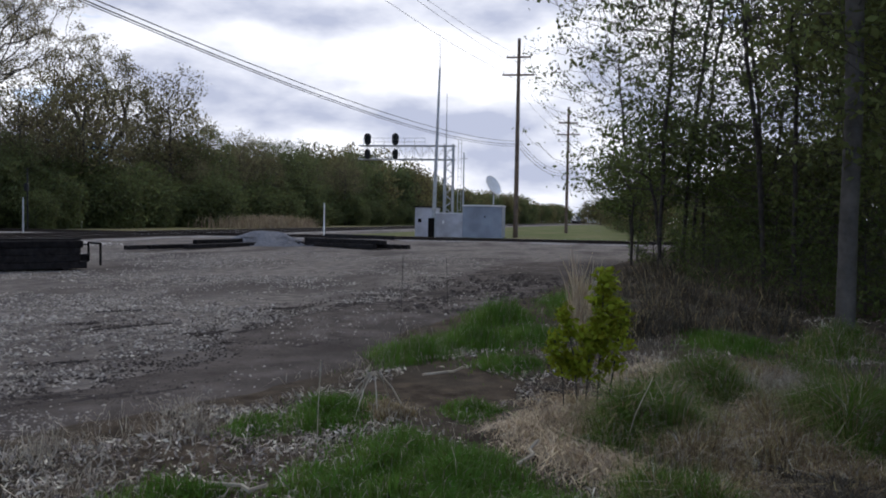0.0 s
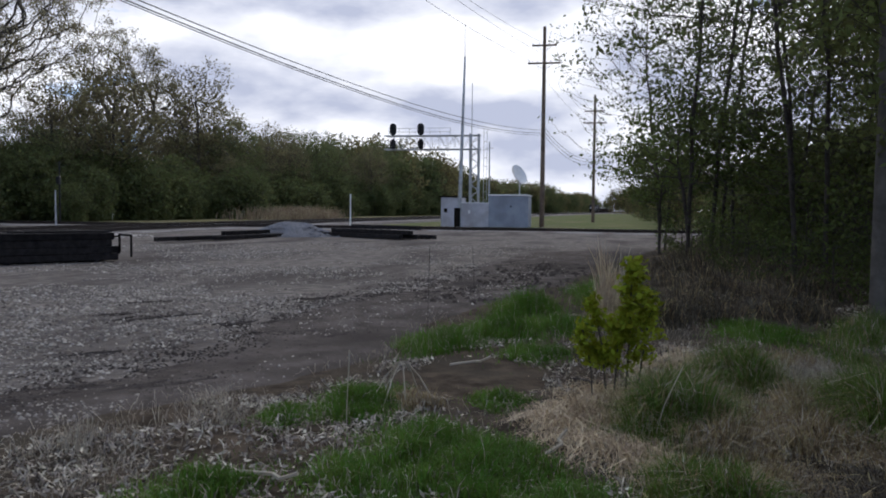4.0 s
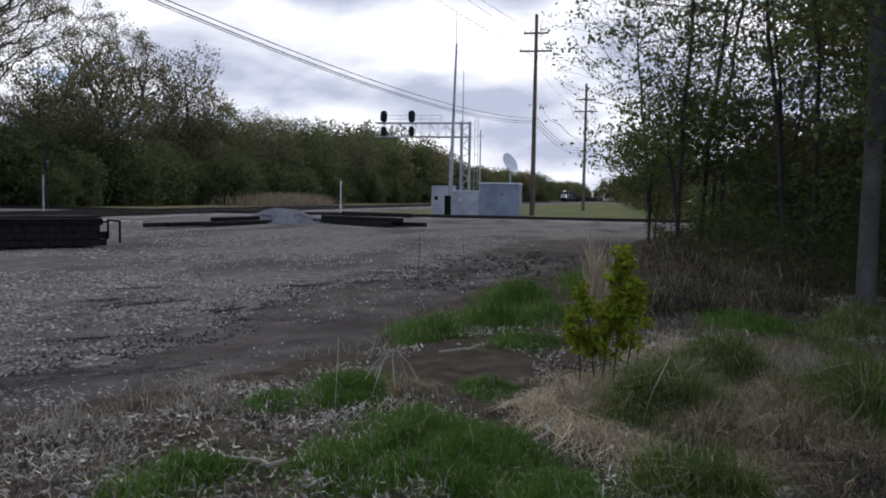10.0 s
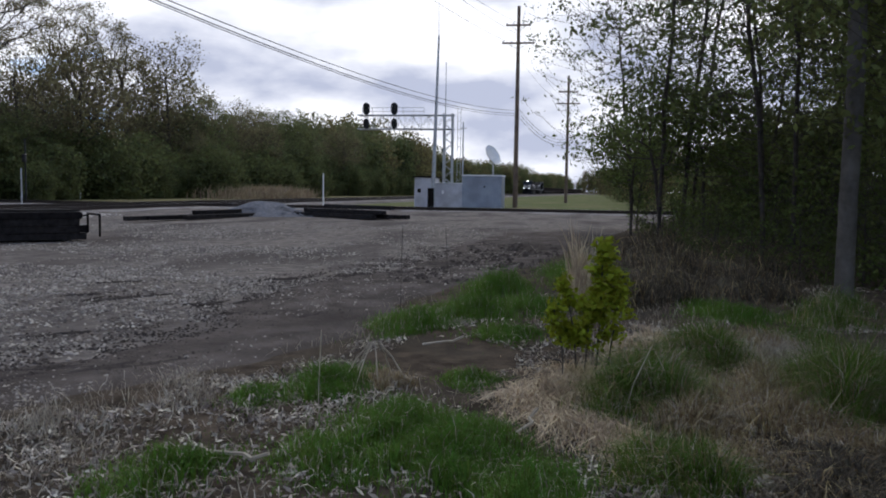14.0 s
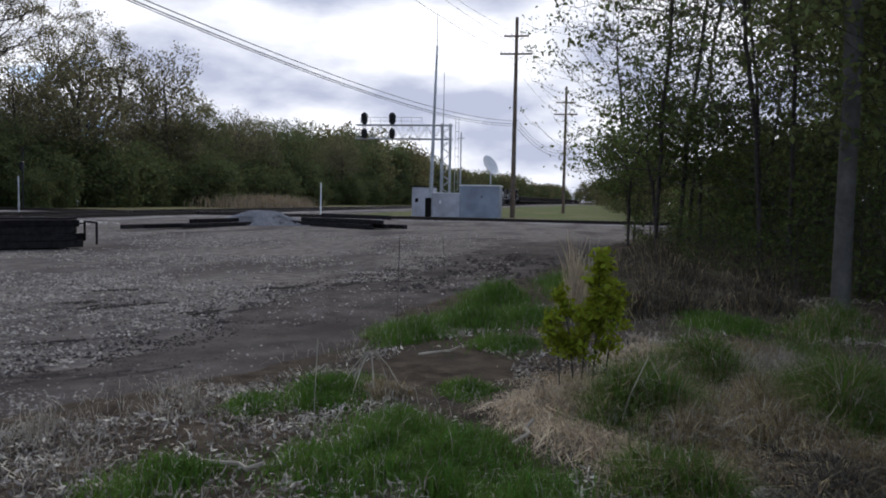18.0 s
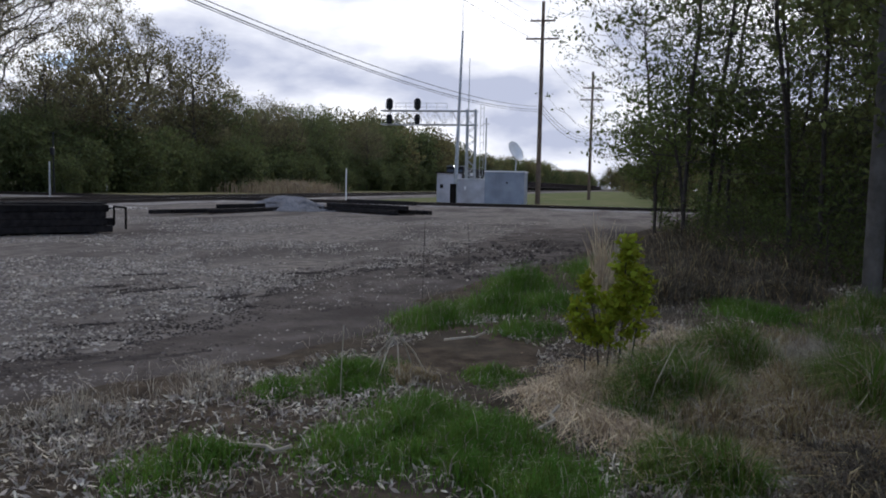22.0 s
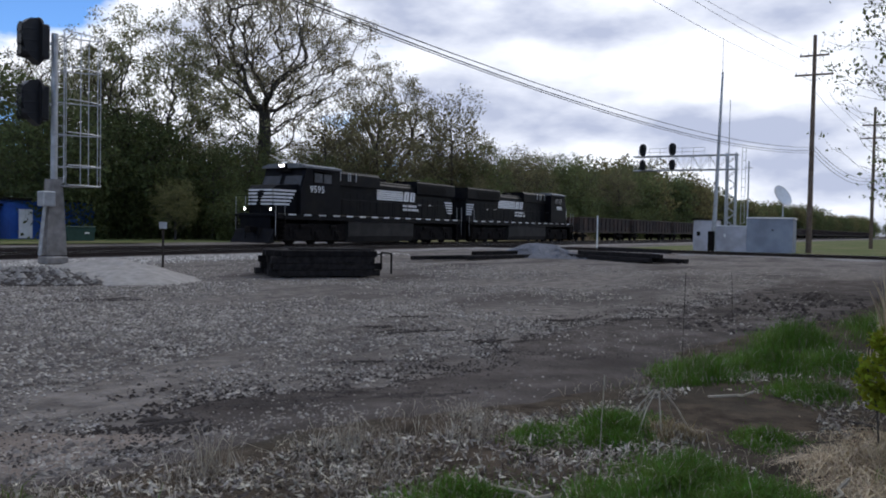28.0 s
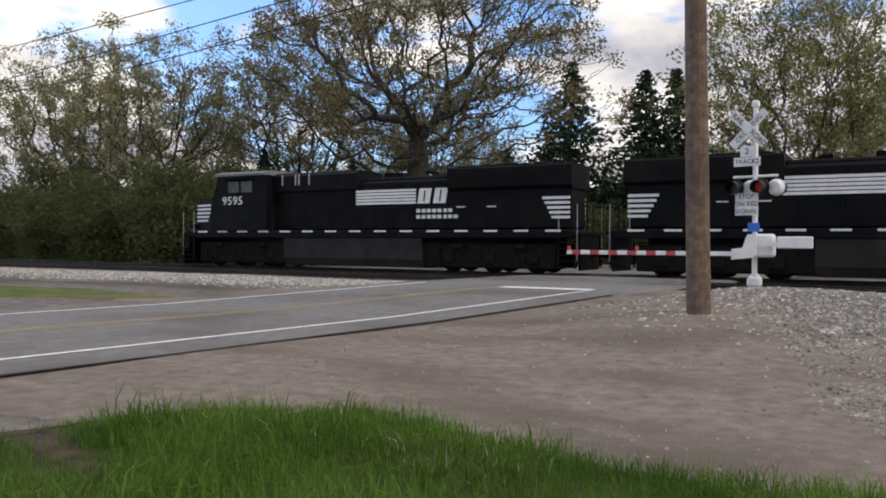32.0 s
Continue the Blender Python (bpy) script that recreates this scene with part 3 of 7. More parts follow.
def grow(rng, h, base, rx, counts, sway=0.12, rise=0.3, lead=0.75):
    """Branches that reach out for points spread through an uneven oval crown: (place, parent) of each joint, and the twig ends."""
    P, par, run = [], [], []
    n = 9
    mid, half = (h + base) / 2, (h - base) / 2
    top = base + lead * (h - base)
    bend_x, bend_y = rng.normal(0, sway * 0.1 * h, 2)
    for i in range(n + 1):
        f = i / n
        P.append((bend_x * f * f + rng.normal(0, 0.006 * h) * f, bend_y * f * f + rng.normal(0, 0.006 * h) * f, -0.15 + (top + 0.15) * f))
        par.append(i - 1)
        run.append(0.35 * max(0.0, P[-1][2] - base))
    tips = []
    shift = rng.uniform(-50, 50)
    for lev, (count, lo) in enumerate(counts):
        d = rng.normal(size=(count, 3))
        d /= np.linalg.norm(d, axis=1)[:, None]
        r = (rng.uniform(lo ** 2, 1.0, count)) ** 0.5 * (0.9 if lev == 0 else 1.0)
        lump = np.array([1 + 0.42 * noise.noise((q[0] * 1.7 + shift, q[1] * 1.7, q[2] * 1.7)) for q in d])
        t = d * (r * lump)[:, None] * np.array([rx, rx, half]) + np.array([bend_x * 0.6, bend_y * 0.6, mid])
        t[:, 2] = np.maximum(t[:, 2], base * 0.7)
        t = t[np.argsort(np.linalg.norm(t - np.array([0, 0, base]), axis=1))]
        for q in t:
            A = np.array(P)
            v = q - A
            dist = np.linalg.norm(v, axis=1)
            cost = dist + 0.55 * np.array(run) + 2.2 * np.maximum(0, A[:, 2] + rise * dist - q[2]) + (A[:, 2] < base * 0.75) * 50
            j = int(np.argmin(cost))
            L = dist[j]
            k = max(2, int(L / (0.9 if lev == 0 else 0.6))) if L > 0.5 else 1
            a0 = A[j]
            bow = np.array([0, 0, -0.10 * L]) + rng.normal(0, 0.07 * L, 3)
            last = j
            for s in range(1, k + 1):
                f = s / k
                p = a0 + (q - a0) * f + bow * 4 * f * (1 - f) * (1 if lev < 2 else 0.5) + rng.normal(0, 0.035 * L, 3) * (s < k)
                P.append(tuple(p))
                par.append(last)
                run.append(run[j] + L * f)
                last = len(P) - 1
            tips.append(last)
    return np.array(P), par, tips


def make_tree(name, label, seed, h, r0, base, rx, leaf, leaf_n, leaf_size, cluster, counts=((9, 0.55), (60, 0.4), (420, 0.3)), bark=None, min_r=0.012, flat=0.0, low=0, gap=-0.3, rise=0.3, lead=0.75, taper=0.5, spray=0.75, sway=0.12):
    rng = np.random.default_rng(seed)
    P, par, tips = grow(rng, h, base, rx, counts, sway=sway, rise=rise, lead=lead)
    load = np.zeros(len(P))
    load[tips] += 1
    for i in range(len(P) - 1, 0, -1):
        load[par[i]] += load[i]
    rad = np.maximum(min_r, r0 * (load / load[0]) ** taper)
    tr = thing(name, label, "tree")
    wood = MB()
    for i in range(1, len(P)):
        j = par[i]
        r1, r2 = min(rad[j], rad[i] * 1.25), rad[i]
        if i == 1:
            r1 = rad[0] * 1.12
        wood.tube(P[j], P[i], r1, r2, 9 if r2 > 0.25 * r0 else (5 if r2 > 2.2 * min_r else 3), caps=False)
    part("trunk", wood, bark or M_BARK, tr, smooth=True)
    ends = P[tips]
    cen = ends[rng.integers(0, len(ends), leaf_n)] + rng.normal(0, cluster, (leaf_n, 3)) * np.array([1, 1, spray])
    keep = np.array([noise.noise((p[0] * 0.45 + seed, p[1] * 0.45, p[2] * 0.45)) > gap for p in cen])
    cen = cen[keep]
    if low:
        ang, rr = rng.uniform(0, 2 * math.pi, low), np.sqrt(rng.uniform(0, 1, low)) * rx * 0.9
        cen = np.concatenate([cen, np.stack([np.cos(ang) * rr, np.sin(ang) * rr, rng.uniform(0.05, base + 0.25 * h, low)], axis=1)])
    cen = cen[cen[:, 2] > 0.06]
    part("crown", quick_mesh("crown", leaf_quads(cen, leaf_size, flat, rng), 4, leaf), None, tr)
    return tr


def make_spruce(seed, h, r):
    rng = np.random.default_rng(seed)
    tr = thing("spruce_tree", "dark blue-green spruce with drooping tiers of needles", "tree")
    part("trunk", MB().tube((0, 0, -0.1), (0, 0, h * 0.97), 0.02 * h * 0.7, 0.02, 8), M_BARK, tr)
    vs = []
    tiers = int(h * 3.6)
    for i in range(tiers):
        f = i / tiers
        z = h * (0.06 + 0.93 * f)
        rad = r * (1 - f) ** 0.85 + 0.12
        for k in range(int(9 + 12 * (1 - f))):
            a = rng.uniform(0, 2 * math.pi)
            R = rad * rng.uniform(0.65, 1.1)
            m = int(14 * (R / r) + 5)
            q = rng.uniform(0.1, 1, m)
            p = np.stack([np.cos(a) * R * q, np.sin(a) * R * q, z - 0.28 * R * q ** 1.6 + 0.10 * R * q ** 4], axis=1)
            p += rng.normal(0, 0.06 + 0.05 * R, (m, 3)) * np.array([1, 1, 0.45])
            vs.append(p)
    cen = np.concatenate(vs)
    part("crown", quick_mesh("crown", leaf_quads(cen, 0.2, 0.5, rng), 4, L_NEEDLE), None, tr)
    return tr


def far_wood(spots):
    """The distant trees, too many to count, joined into one object."""
    vs, mi = [], []
    for proto, x, y, s, rz in spots:
        m = np.array(Matrix.Translation((x, y, 0)) @ pose(0, 0, 0, 0, 0, rz) @ Matrix.Scale(s, 4))
        for o in proto.children:
            me = o.data
            co = np.empty(len(me.vertices) * 3, dtype=np.float32)
            me.vertices.foreach_get("co", co)
            idx = np.empty(len(me.loops), dtype=np.int32)
            me.loops.foreach_get("vertex_index", idx)
            p = co.reshape(-1, 3)[idx] @ m[:3, :3].T + m[:3, 3]
            vs.append(p)
            mi += [{"trunk": 0}.get(o.name.split(".")[0], 1 if proto is T_FAR else 2)] * (len(p) // 4)
    me = quick_mesh("far_wood", np.concatenate(vs), 4, M_BARK)
    me.materials.append(L_GREEN)
    me.materials.append(L_OLIVEDARK)
    me.polygons.foreach_set("material_index", np.array(mi, dtype=np.int32))
    tagged(new("far_wood", me), "distant olive and brown spring woodland along the line", "woodland", kind="stuff")


def place(proto, spots, group):
    """Copies of one grown tree, each turned and sized in its own way."""
    for x, y, s, rz in spots:
        t = copy_thing(proto, Matrix.Translation((x, y, ground_z(x, y) if abs(x) < 150 else 0)) @ pose(0, 0, 0, 0, 0, rz) @ Matrix.Scale(s, 4))
        tagged(t, group=group)

# ---- the train ----


def text_mesh(body, size, m, depth=0.004):
    cu = bpy.data.curves.new("lettering", "FONT")
    cu.body, cu.size, cu.extrude, cu.align_x, cu.align_y = body, size, depth, "CENTER", "CENTER"
    cu.resolution_u = 2
    ob = bpy.data.objects.new("lettering", cu)
    scene.collection.objects.link(ob)
    bpy.context.view_layer.update()
    me = bpy.data.meshes.new_from_object(ob.evaluated_get(bpy.context.evaluated_depsgraph_get()))
    bpy.data.objects.remove(ob)
    me.materials.clear()
    me.materials.append(m)
    return me


SPIN = []


def make_loco(name, label, number=""):
    """A six-axle diesel, nose towards +x, origin on the rail top at mid-length."""
    lo = thing(name, label, "locomotive")
    part("underframe", MB().box((0, 0, 1.58), (20.6, 2.9, 0.34), bev=0.03).box((0, 0, 1.25), (14.0, 1.6, 0.35)), M_BLACK, lo)
    for s in (-1, 1):
        for i in range(15):
            part("sill_stripe", MB().box((-9.5 + i * 1.33, s * 1.462, 1.70), (0.62, 0.012, 0.075)), M_WHITE, lo, "white reflective sill stripe")
    body = part("long_hood", MB().box((-2.5, 0, 2.84), (15.0, 1.75, 2.2), bev=0.12), M_BLACK, lo)
    for i in range(17):
        for s in (-1, 1):
            part("hood_door", MB().box((3.4 - i * 0.72, s * 0.878, 2.5), (0.69, 0.02, 1.35), bev=0.008), M_BLACK, body)
    for s in (-1, 1):
        for xx in (-5.2, -6.6):
            part("door_placard", MB().box((xx, s * 0.912, 2.72), (0.4, 0.02, 0.07)), M_WHITE, body, "small white placard")
    rad = part("radiator_cab", MB().prism([(-1.06, 3.5), (-1.06, 4.26), (-0.98, 4.34), (0.98, 4.34), (1.06, 4.26), (1.06, 3.5), (0.88, 3.36), (-0.88, 3.36)], "x", -10.08, -4.6), M_BLACK, lo, "wide overhanging radiator housing")
    for s in (-1, 1):
        for i in range(8):
            part("radiator_slat", MB().box((-6.8, s * 1.06, 3.56 + i * 0.07), (3.7, 0.03, 0.03)), M_UNDER, rad)
    part("roof_grille", MB().box((-7.0, 0, 4.37), (4.0, 1.8, 0.06), bev=0.02), M_UNDER, rad)
    dyn = part("equipment_hood", MB().prism([(-1.05, 3.6), (-1.05, 4.3), (-0.85, 4.46), (0.85, 4.46), (1.05, 4.3), (1.05, 3.6)], "x", 0.0, 5.0), M_BLACK, lo)
    for s in (-1, 1):
        for xx in (4.3, 3.5, 3.3, 2.7):
            part("grab_iron", MB().box((xx, s * 1.075, 4.12), (0.05, 0.04, 0.5)), M_GALV, dyn, "pale grab iron")
    part("roof_step", MB().box((-2.3, 0, 3.98), (4.6, 1.35, 0.24), bev=0.08), M_BLACK, lo)
    part("exhaust_pipe", MB().box((-1.4, 0, 4.2), (1.0, 0.5, 0.26), bev=0.03), M_UNDER, lo)
    part("horn", MB().tube((-3.6, 0.3, 4.25), (-3.2, 0.3, 4.28), 0.05, 0.09, 8).tube((-3.6, 0.1, 4.25), (-3.2, 0.1, 4.28), 0.05, 0.08, 8).box((-3.6, 0.2, 4.18), (0.1, 0.4, 0.16)), M_UNDER, lo)
    cab = part("cab", MB().prism([(4.9, 1.75), (8.5, 1.75), (8.5, 3.05), (8.2, 3.8), (8.0, 4.4), (4.9, 4.4)], "y", -1.52, 1.52), M_BLACK, lo)
    # the roof is a lighter grey than the black cab sides
    part("cab_roof", MB().prism([(-1.6, 4.38), (-1.6, 4.48), (-1.1, 4.62), (1.1, 4.62), (1.6, 4.48), (1.6, 4.38)], "x", 4.85, 8.25), M_ROOFGREY, cab, "grey cab roof")
    for s in (-1, 1):
        win = part("side_window", MB().box((6.55, s * 1.525, 3.86), (1.75, 0.03, 0.72), bev=0.02), M_UNDER, cab)
        for k in (-0.42, 0.42):
            part("pane", MB().box((6.55 + k, s * 1.535, 3.84), (0.72, 0.03, 0.55), bev=0.02), M_GLASS, win)
        part("sun_visor", MB().box((6.55, s * 1.66, 4.24), (1.9, 0.26, 0.03)), M_BLACK, win)
    for k in (-0.78, 0.78):
        part("windscreen", MB().box((8.32, k, 3.62), (0.04, 1.25, 0.66), pose(0, 0, 0, 0, -20, 0), bev=0.02), M_GLASS, cab)
    prof = [(8.45, 1.75, 1.3), (10.05, 1.75, 0.88), (10.1, 3.1, 0.88), (9.85, 3.3, 0.95), (8.45, 3.42, 1.3)]
    nose = part("nose", MB().add([(x, -w, z) for x, z, w in prof] + [(x, w, z) for x, z, w in prof], [(0, 1, 6, 5), (1, 2, 7, 6), (2, 3, 8, 7), (3, 4, 9, 8), (4, 0, 5, 9), (4, 3, 2, 1, 0), (5, 6, 7, 8, 9)]), M_BLACK, lo, "broad tapered nose")
    for s in (-1, 1):
        for i in range(5):
            w = 1.45 - i * 0.11
            part("nose_stripe", MB().box((10.06 - w / 2, s * (0.9 + w / 2 * 0.262), 3.02 - i * 0.19), (w * 1.02, 0.012, 0.10), pose(0, 0, 0, 0, 0, -s * 14.7)), M_WHITE, nose, "white nose stripe")
    for i in range(5):
        part("nose_stripe", MB().box((10.1, 0.0, 3.02 - i * 0.19), (0.03, 1.74, 0.10)), M_WHITE, nose, "white nose stripe")
    part("nose_emblem", MB().prism([(-0.30, 2.2), (0.02, 2.2), (0.05, 2.6), (0.25, 2.72), (0.28, 3.0), (-0.02, 3.02), (-0.22, 2.8), (-0.1, 2.55)], "x", 10.12, 10.15), M_BLACK, nose, "dark emblem on the striped nose")
    part("number_board", MB().box((8.25, 0, 4.25), (0.06, 1.1, 0.2), bev=0.01), M_UNDER, cab)
    head = part("headlight_case", MB().box((8.22, 0, 4.5), (0.2, 0.6, 0.26), bev=0.04), M_UNDER, cab)
    for k in (-0.13, 0.13):
        part("headlight", MB().tube((8.30, k, 4.5), (8.323, k, 4.5), 0.10, 0.10, 14), M_HEADLIGHT if number else M_LENS, head, "lit headlight" if number else "")
        # added tube that blocks the lens glow from the side
        part("lamp_shroud", MB().tube((8.30, k, 4.5), (8.46, k, 4.5), 0.112, 0.118, 14, caps=False), M_UNDER, head)
    for k in (-0.95, 0.95):
        part("ditch_light", MB().tube((10.235, k, 1.98), (10.258, k, 1.98), 0.10, 0.10, 14), M_HEADLIGHT if number else M_LENS, lo, "lit ditch light" if number else "")
        # added likewise, so the ditch light's glow shows only from ahead
        part("ditch_light_shroud", MB().tube((10.235, k, 1.98), (10.39, k, 1.98), 0.112, 0.118, 14, caps=False), M_UNDER, lo)
        part("ditch_light_case", MB().box((10.18, k, 1.98), (0.15, 0.26, 0.26), bev=0.03), M_UNDER, lo)
    for e in (-1, 1):
        X = 10.45 * e
        part("end_platform", MB().box((X - 0.2 * e, 0, 1.62), (0.7, 2.9, 0.12), bev=0.02), M_BLACK, lo)
        part("pilot_plate", MB().prism([(-1.1, 0.18), (1.1, 0.18), (1.1, 1.6), (-1.1, 1.6)], "x", X - 0.03, X + 0.05), M_BLACK, lo)
        if e > 0:
            part("snow_plough", MB().prism([(10.5, 0.9), (10.5, 0.12), (10.95, 0.12), (10.7, 0.5)], "y", -1.4, 1.4), M_BLACK, lo)
        part("coupler", MB().box((X + 0.35 * e, 0, 0.85), (0.7, 0.25, 0.28), bev=0.04).box((X + 0.62 * e, 0.06, 0.85), (0.25, 0.4, 0.36), bev=0.06), M_UNDER, lo)
        for s in (-1, 1):
            st = MB()
            for k in (-0.72, -0.05):
                st.box((X + k * e, s * 1.46, 0.95), (0.05, 0.05, 1.4))
            well = part("step_well", st, M_UNDER, lo)
            for i in range(6):
                part("step", MB().box((X - 0.38 * e, s * 1.36, 0.3 + i * 0.24), (0.62, 0.3, 0.035)), M_UNDER, well)
            for k in (0.02, -0.72):
                part("handrail", MB().path([(X + k * e, s * 1.46, 0.55), (X + k * e, s * 1.46, 2.7)], 0.014, 6), M_GALV, lo, "pale grab rail")
            part("end_rail", MB().path([(X + 0.03 * e, s * 0.35, 1.65), (X + 0.03 * e, s * 0.35, 2.7), (X + 0.03 * e, s * 1.44, 2.7)], 0.018, 6), M_UNDER, lo)
            part("air_hose", MB().path([(X + 0.08 * e, s * 0.5, 0.95), (X + 0.3 * e, s * 0.5, 0.6), (X + 0.36 * e, s * 0.45, 0.28)], 0.025, 6), M_UNDER, lo)
    for s in (-1, 1):
        posts = MB()
        xs = [4.6 - i * 1.85 for i in range(8)]
        for x in xs:
            posts.tube((x, s * 1.43, 1.75), (x, s * 1.43, 2.72), 0.017, 0.017, 5)
        posts.tube((xs[0], s * 1.43, 2.72), (xs[-1], s * 1.43, 2.72), 0.017, 0.017, 5)
        part("walkway_rail", posts, M_BLACK, lo)
        for i in range(5):
            w = 1.15 - i * 0.1
            part("rear_stripe", MB().box((-9.97 + w / 2, s * 0.89, 3.0 - i * 0.19), (w, 0.03, 0.10)), M_WHITE, lo, "white stripe at the hood end")
        for i in range(5):
            part("livery_bar", MB().box((-1.43 if s > 0 else -3.08, s * 0.912, 2.94 + i * 0.135), (3.15, 0.012, 0.098)), M_WHITE, lo, "white livery bar")
        # the emblem stands behind the bars, as read from either side
        ex, d = (-3.08, -1) if s > 0 else (-1.42, 1)
        for k in range(2):
            u = ex + d * 0.78 * k
            part("livery_block", MB().prism([(u, 2.89), (u + d * 0.60, 2.89), (u + d * 0.72, 3.53), (u + d * 0.12, 3.53)], "y", s * 0.906, s * 0.92), M_WHITE, lo, "plain white emblem block")
            part("livery_notch", MB().prism([(u + d * 0.29, 2.97), (u + d * 0.36, 2.97), (u + d * 0.43, 3.45), (u + d * 0.36, 3.45)], "y", s * 0.918, s * 0.924), M_BLACK, lo, "black slot across the emblem block")
        for i, n in enumerate((7, 8)):
            for k in range(n):
                part("lettering_bar", MB().box((ex + d * (0.26 * k + 0.05), s * 0.905, 2.58 - i * 0.26), (0.19, 0.012, 0.15)), M_WHITE, lo, "small white lettering bar")
        if number:
            part("road_number", text_mesh(number, 0.56, M_WHITE, 0.006), None, lo, "white cab number", at=pose(7.05, s * 1.53, 3.17, 90, 0, 180 if s > 0 else 0) @ Matrix.Diagonal((1.22, 1.0, 1.0, 1.0)))
        else:
            for k in range(4):
                part("number_bar", MB().box((6.3 + k * 0.3, s * 1.53, 3.2), (0.2, 0.012, 0.34)), M_WHITE, lo, "white number bar")
        part("fuel_tank", MB().prism([(s * 0.3, 0.12), (s * 1.25, 0.16), (s * 1.42, 0.5), (s * 1.42, 1.4), (s * 0.6, 1.4)], "x", -3.6, 3.9), M_TANK, lo, "grimy grey fuel tank")
    part("underbody_gear", MB().box((0, 0, 0.82), (18.6, 1.3, 1.25), bev=0.05).box((4.3, 0, 0.72), (1.0, 2.5, 1.1), bev=0.1).box((-4.0, 0, 0.72), (1.0, 2.5, 1.1), bev=0.1), M_UNDER, lo)
    for e in (-1, 1):
        bo = part("bogie", MB().box((6.7 * e, -1.12, 0.70), (5.7, 0.22, 0.98), bev=0.06).box((6.7 * e, 1.12, 0.70), (5.7, 0.22, 0.98), bev=0.06).box((6.7 * e, 0, 0.95), (1.2, 2.2, 0.5)), M_UNDER, lo)
        for k in (-1.9, 0.0, 1.9):
            wx = 6.7 * e + k
            SPIN.append((part("wheelset", wheelset(0, 0, 24, 0.53), M_UNDER, bo, at=pose(wx, 0, 0.53)), wx, 1 if number else -1))
            for s in (-1, 1):
                part("axle_box", MB().box((wx, s * 1.25, 0.58), (0.46, 0.16, 0.46), bev=0.05).tube((wx, s * 1.3, 0.55), (wx, s * 1.38, 0.55), 0.14, 0.12, 10), M_UNDER, bo)
                part("spring", MB().tube((wx + 0.45, s * 1.2, 0.5), (wx + 0.45, s * 1.2, 0.95), 0.11, 0.11, 8), M_UNDER, bo)
                if k:
                    part("brake_cylinder", MB().tube((wx - 0.3 * k / 1.9, s * 1.3, 1.05), (wx - 0.75 * k / 1.9, s * 1.3, 1.05), 0.12, 0.12, 10), M_UNDER, bo)
    return lo


def wheelset(x, z, n, r=None):
    """Two wheels joined by their axle."""
    r = z if r is None else r
    w = MB()
    for s in (-1, 1):
        w.tube((x, s * 0.84, z), (x, s * 0.70, z), r, r, n).tube((x, s * 0.845, z), (x, s * 0.90, z), 0.16, 0.12, 10)
        for k in range(4):
            w.box((x + 0.28 * math.cos(k * math.pi / 2), s * 0.845, z + 0.28 * math.sin(k * math.pi / 2)), (0.08, 0.02, 0.08))
    return w.tube((x, -0.72, z), (x, 0.72, z), 0.09, 0.09, 8)


def make_gondola(mat_body, label, h=2.45, name="gondola_wagon"):
    g = thing(name, label, "railway wagon", group="wagons of the goods train")
    L = 15.6
    body = MB()
    for s in (-1, 1):
        body.box((0, s * 1.45, (1.05 + h) / 2), (L, 0.06, h - 1.05))
    for e in (-1, 1):
        body.box((e * L / 2, 0, (1.05 + h) / 2), (0.06, 2.96, h - 1.05))
    body.box((0, 0, 1.05), (L, 2.9, 0.1))
    part("body", body, mat_body, g)
    for s in (-1, 1):
        part("top_chord", MB().box((0, s * 1.5, h), (L + 0.1, 0.14, 0.12), bev=0.02), mat_body, g)
        part("side_sill", MB().box((0, s * 1.48, 1.0), (L, 0.12, 0.26), bev=0.02), mat_body, g)
        for i in range(13):
            part("side_post", MB().box((-L / 2 + 0.3 + i * (L - 0.6) / 12, s * 1.53, (1.05 + h) / 2), (0.14, 0.12, h - 1.1), bev=0.02), mat_body, g)
        part("ladder", MB().path([(L / 2 - 0.5, s * 1.62, 0.9), (L / 2 - 0.5, s * 1.62, h)], 0.015, 4).path([(L / 2 - 0.15, s * 1.62, 0.9), (L / 2 - 0.15, s * 1.62, h)], 0.015, 4), mat_body, g)
    part("load", MB().prism([(-1.4, 1.3), (1.4, 1.3), (1.0, h - 0.15), (-1.0, h - 0.15)], "x", -L / 2 + 0.4, L / 2 - 0.4), M_UNDER, g, "dark loose load")
    for e in (-1, 1):
        bo = part("bogie", MB().box((5.6 * e, -1.02, 0.55), (2.4, 0.16, 0.28), bev=0.05).box((5.6 * e, 1.02, 0.55), (2.4, 0.16, 0.28), bev=0.05).box((5.6 * e, 0, 0.62), (0.4, 2.0, 0.3)), M_UNDER, g)
        for k in (-0.87, 0.87):
            part("wheelset", wheelset(5.6 * e + k, 0.45, 18), M_UNDER, bo)
        part("coupler", MB().box((e * (L / 2 + 0.3), 0, 0.85), (0.7, 0.24, 0.26), bev=0.04), M_UNDER, g)
    return g


LOCO_A = make_loco("diesel_locomotive", "black diesel locomotive with white stripes, leading the train", "9595")
LOCO_B = make_loco("diesel_locomotive", "black diesel locomotive running backwards behind the leading one")
GON = [make_gondola(M_GONDOLA, "low rusty black open wagon with ribbed sides")]
for _i in range(21):
    GON.append(copy_thing(GON[0], Matrix.Identity(4)))



def train_x(t):
    """Where the middle of the leading locomotive is at t: it slows a little over the last seconds."""
    u = 32.0 - t
    cab = 27.8 - 15.6 * u - 0.12 * u * u if u < 6 else -70.1 - 17.04 * (u - 6)
    v = min(1.0, max(0.0, (u - 2.8) / 3.0))
    return cab - 6.78 - 0.48 * v * v * (3 - 2 * v)


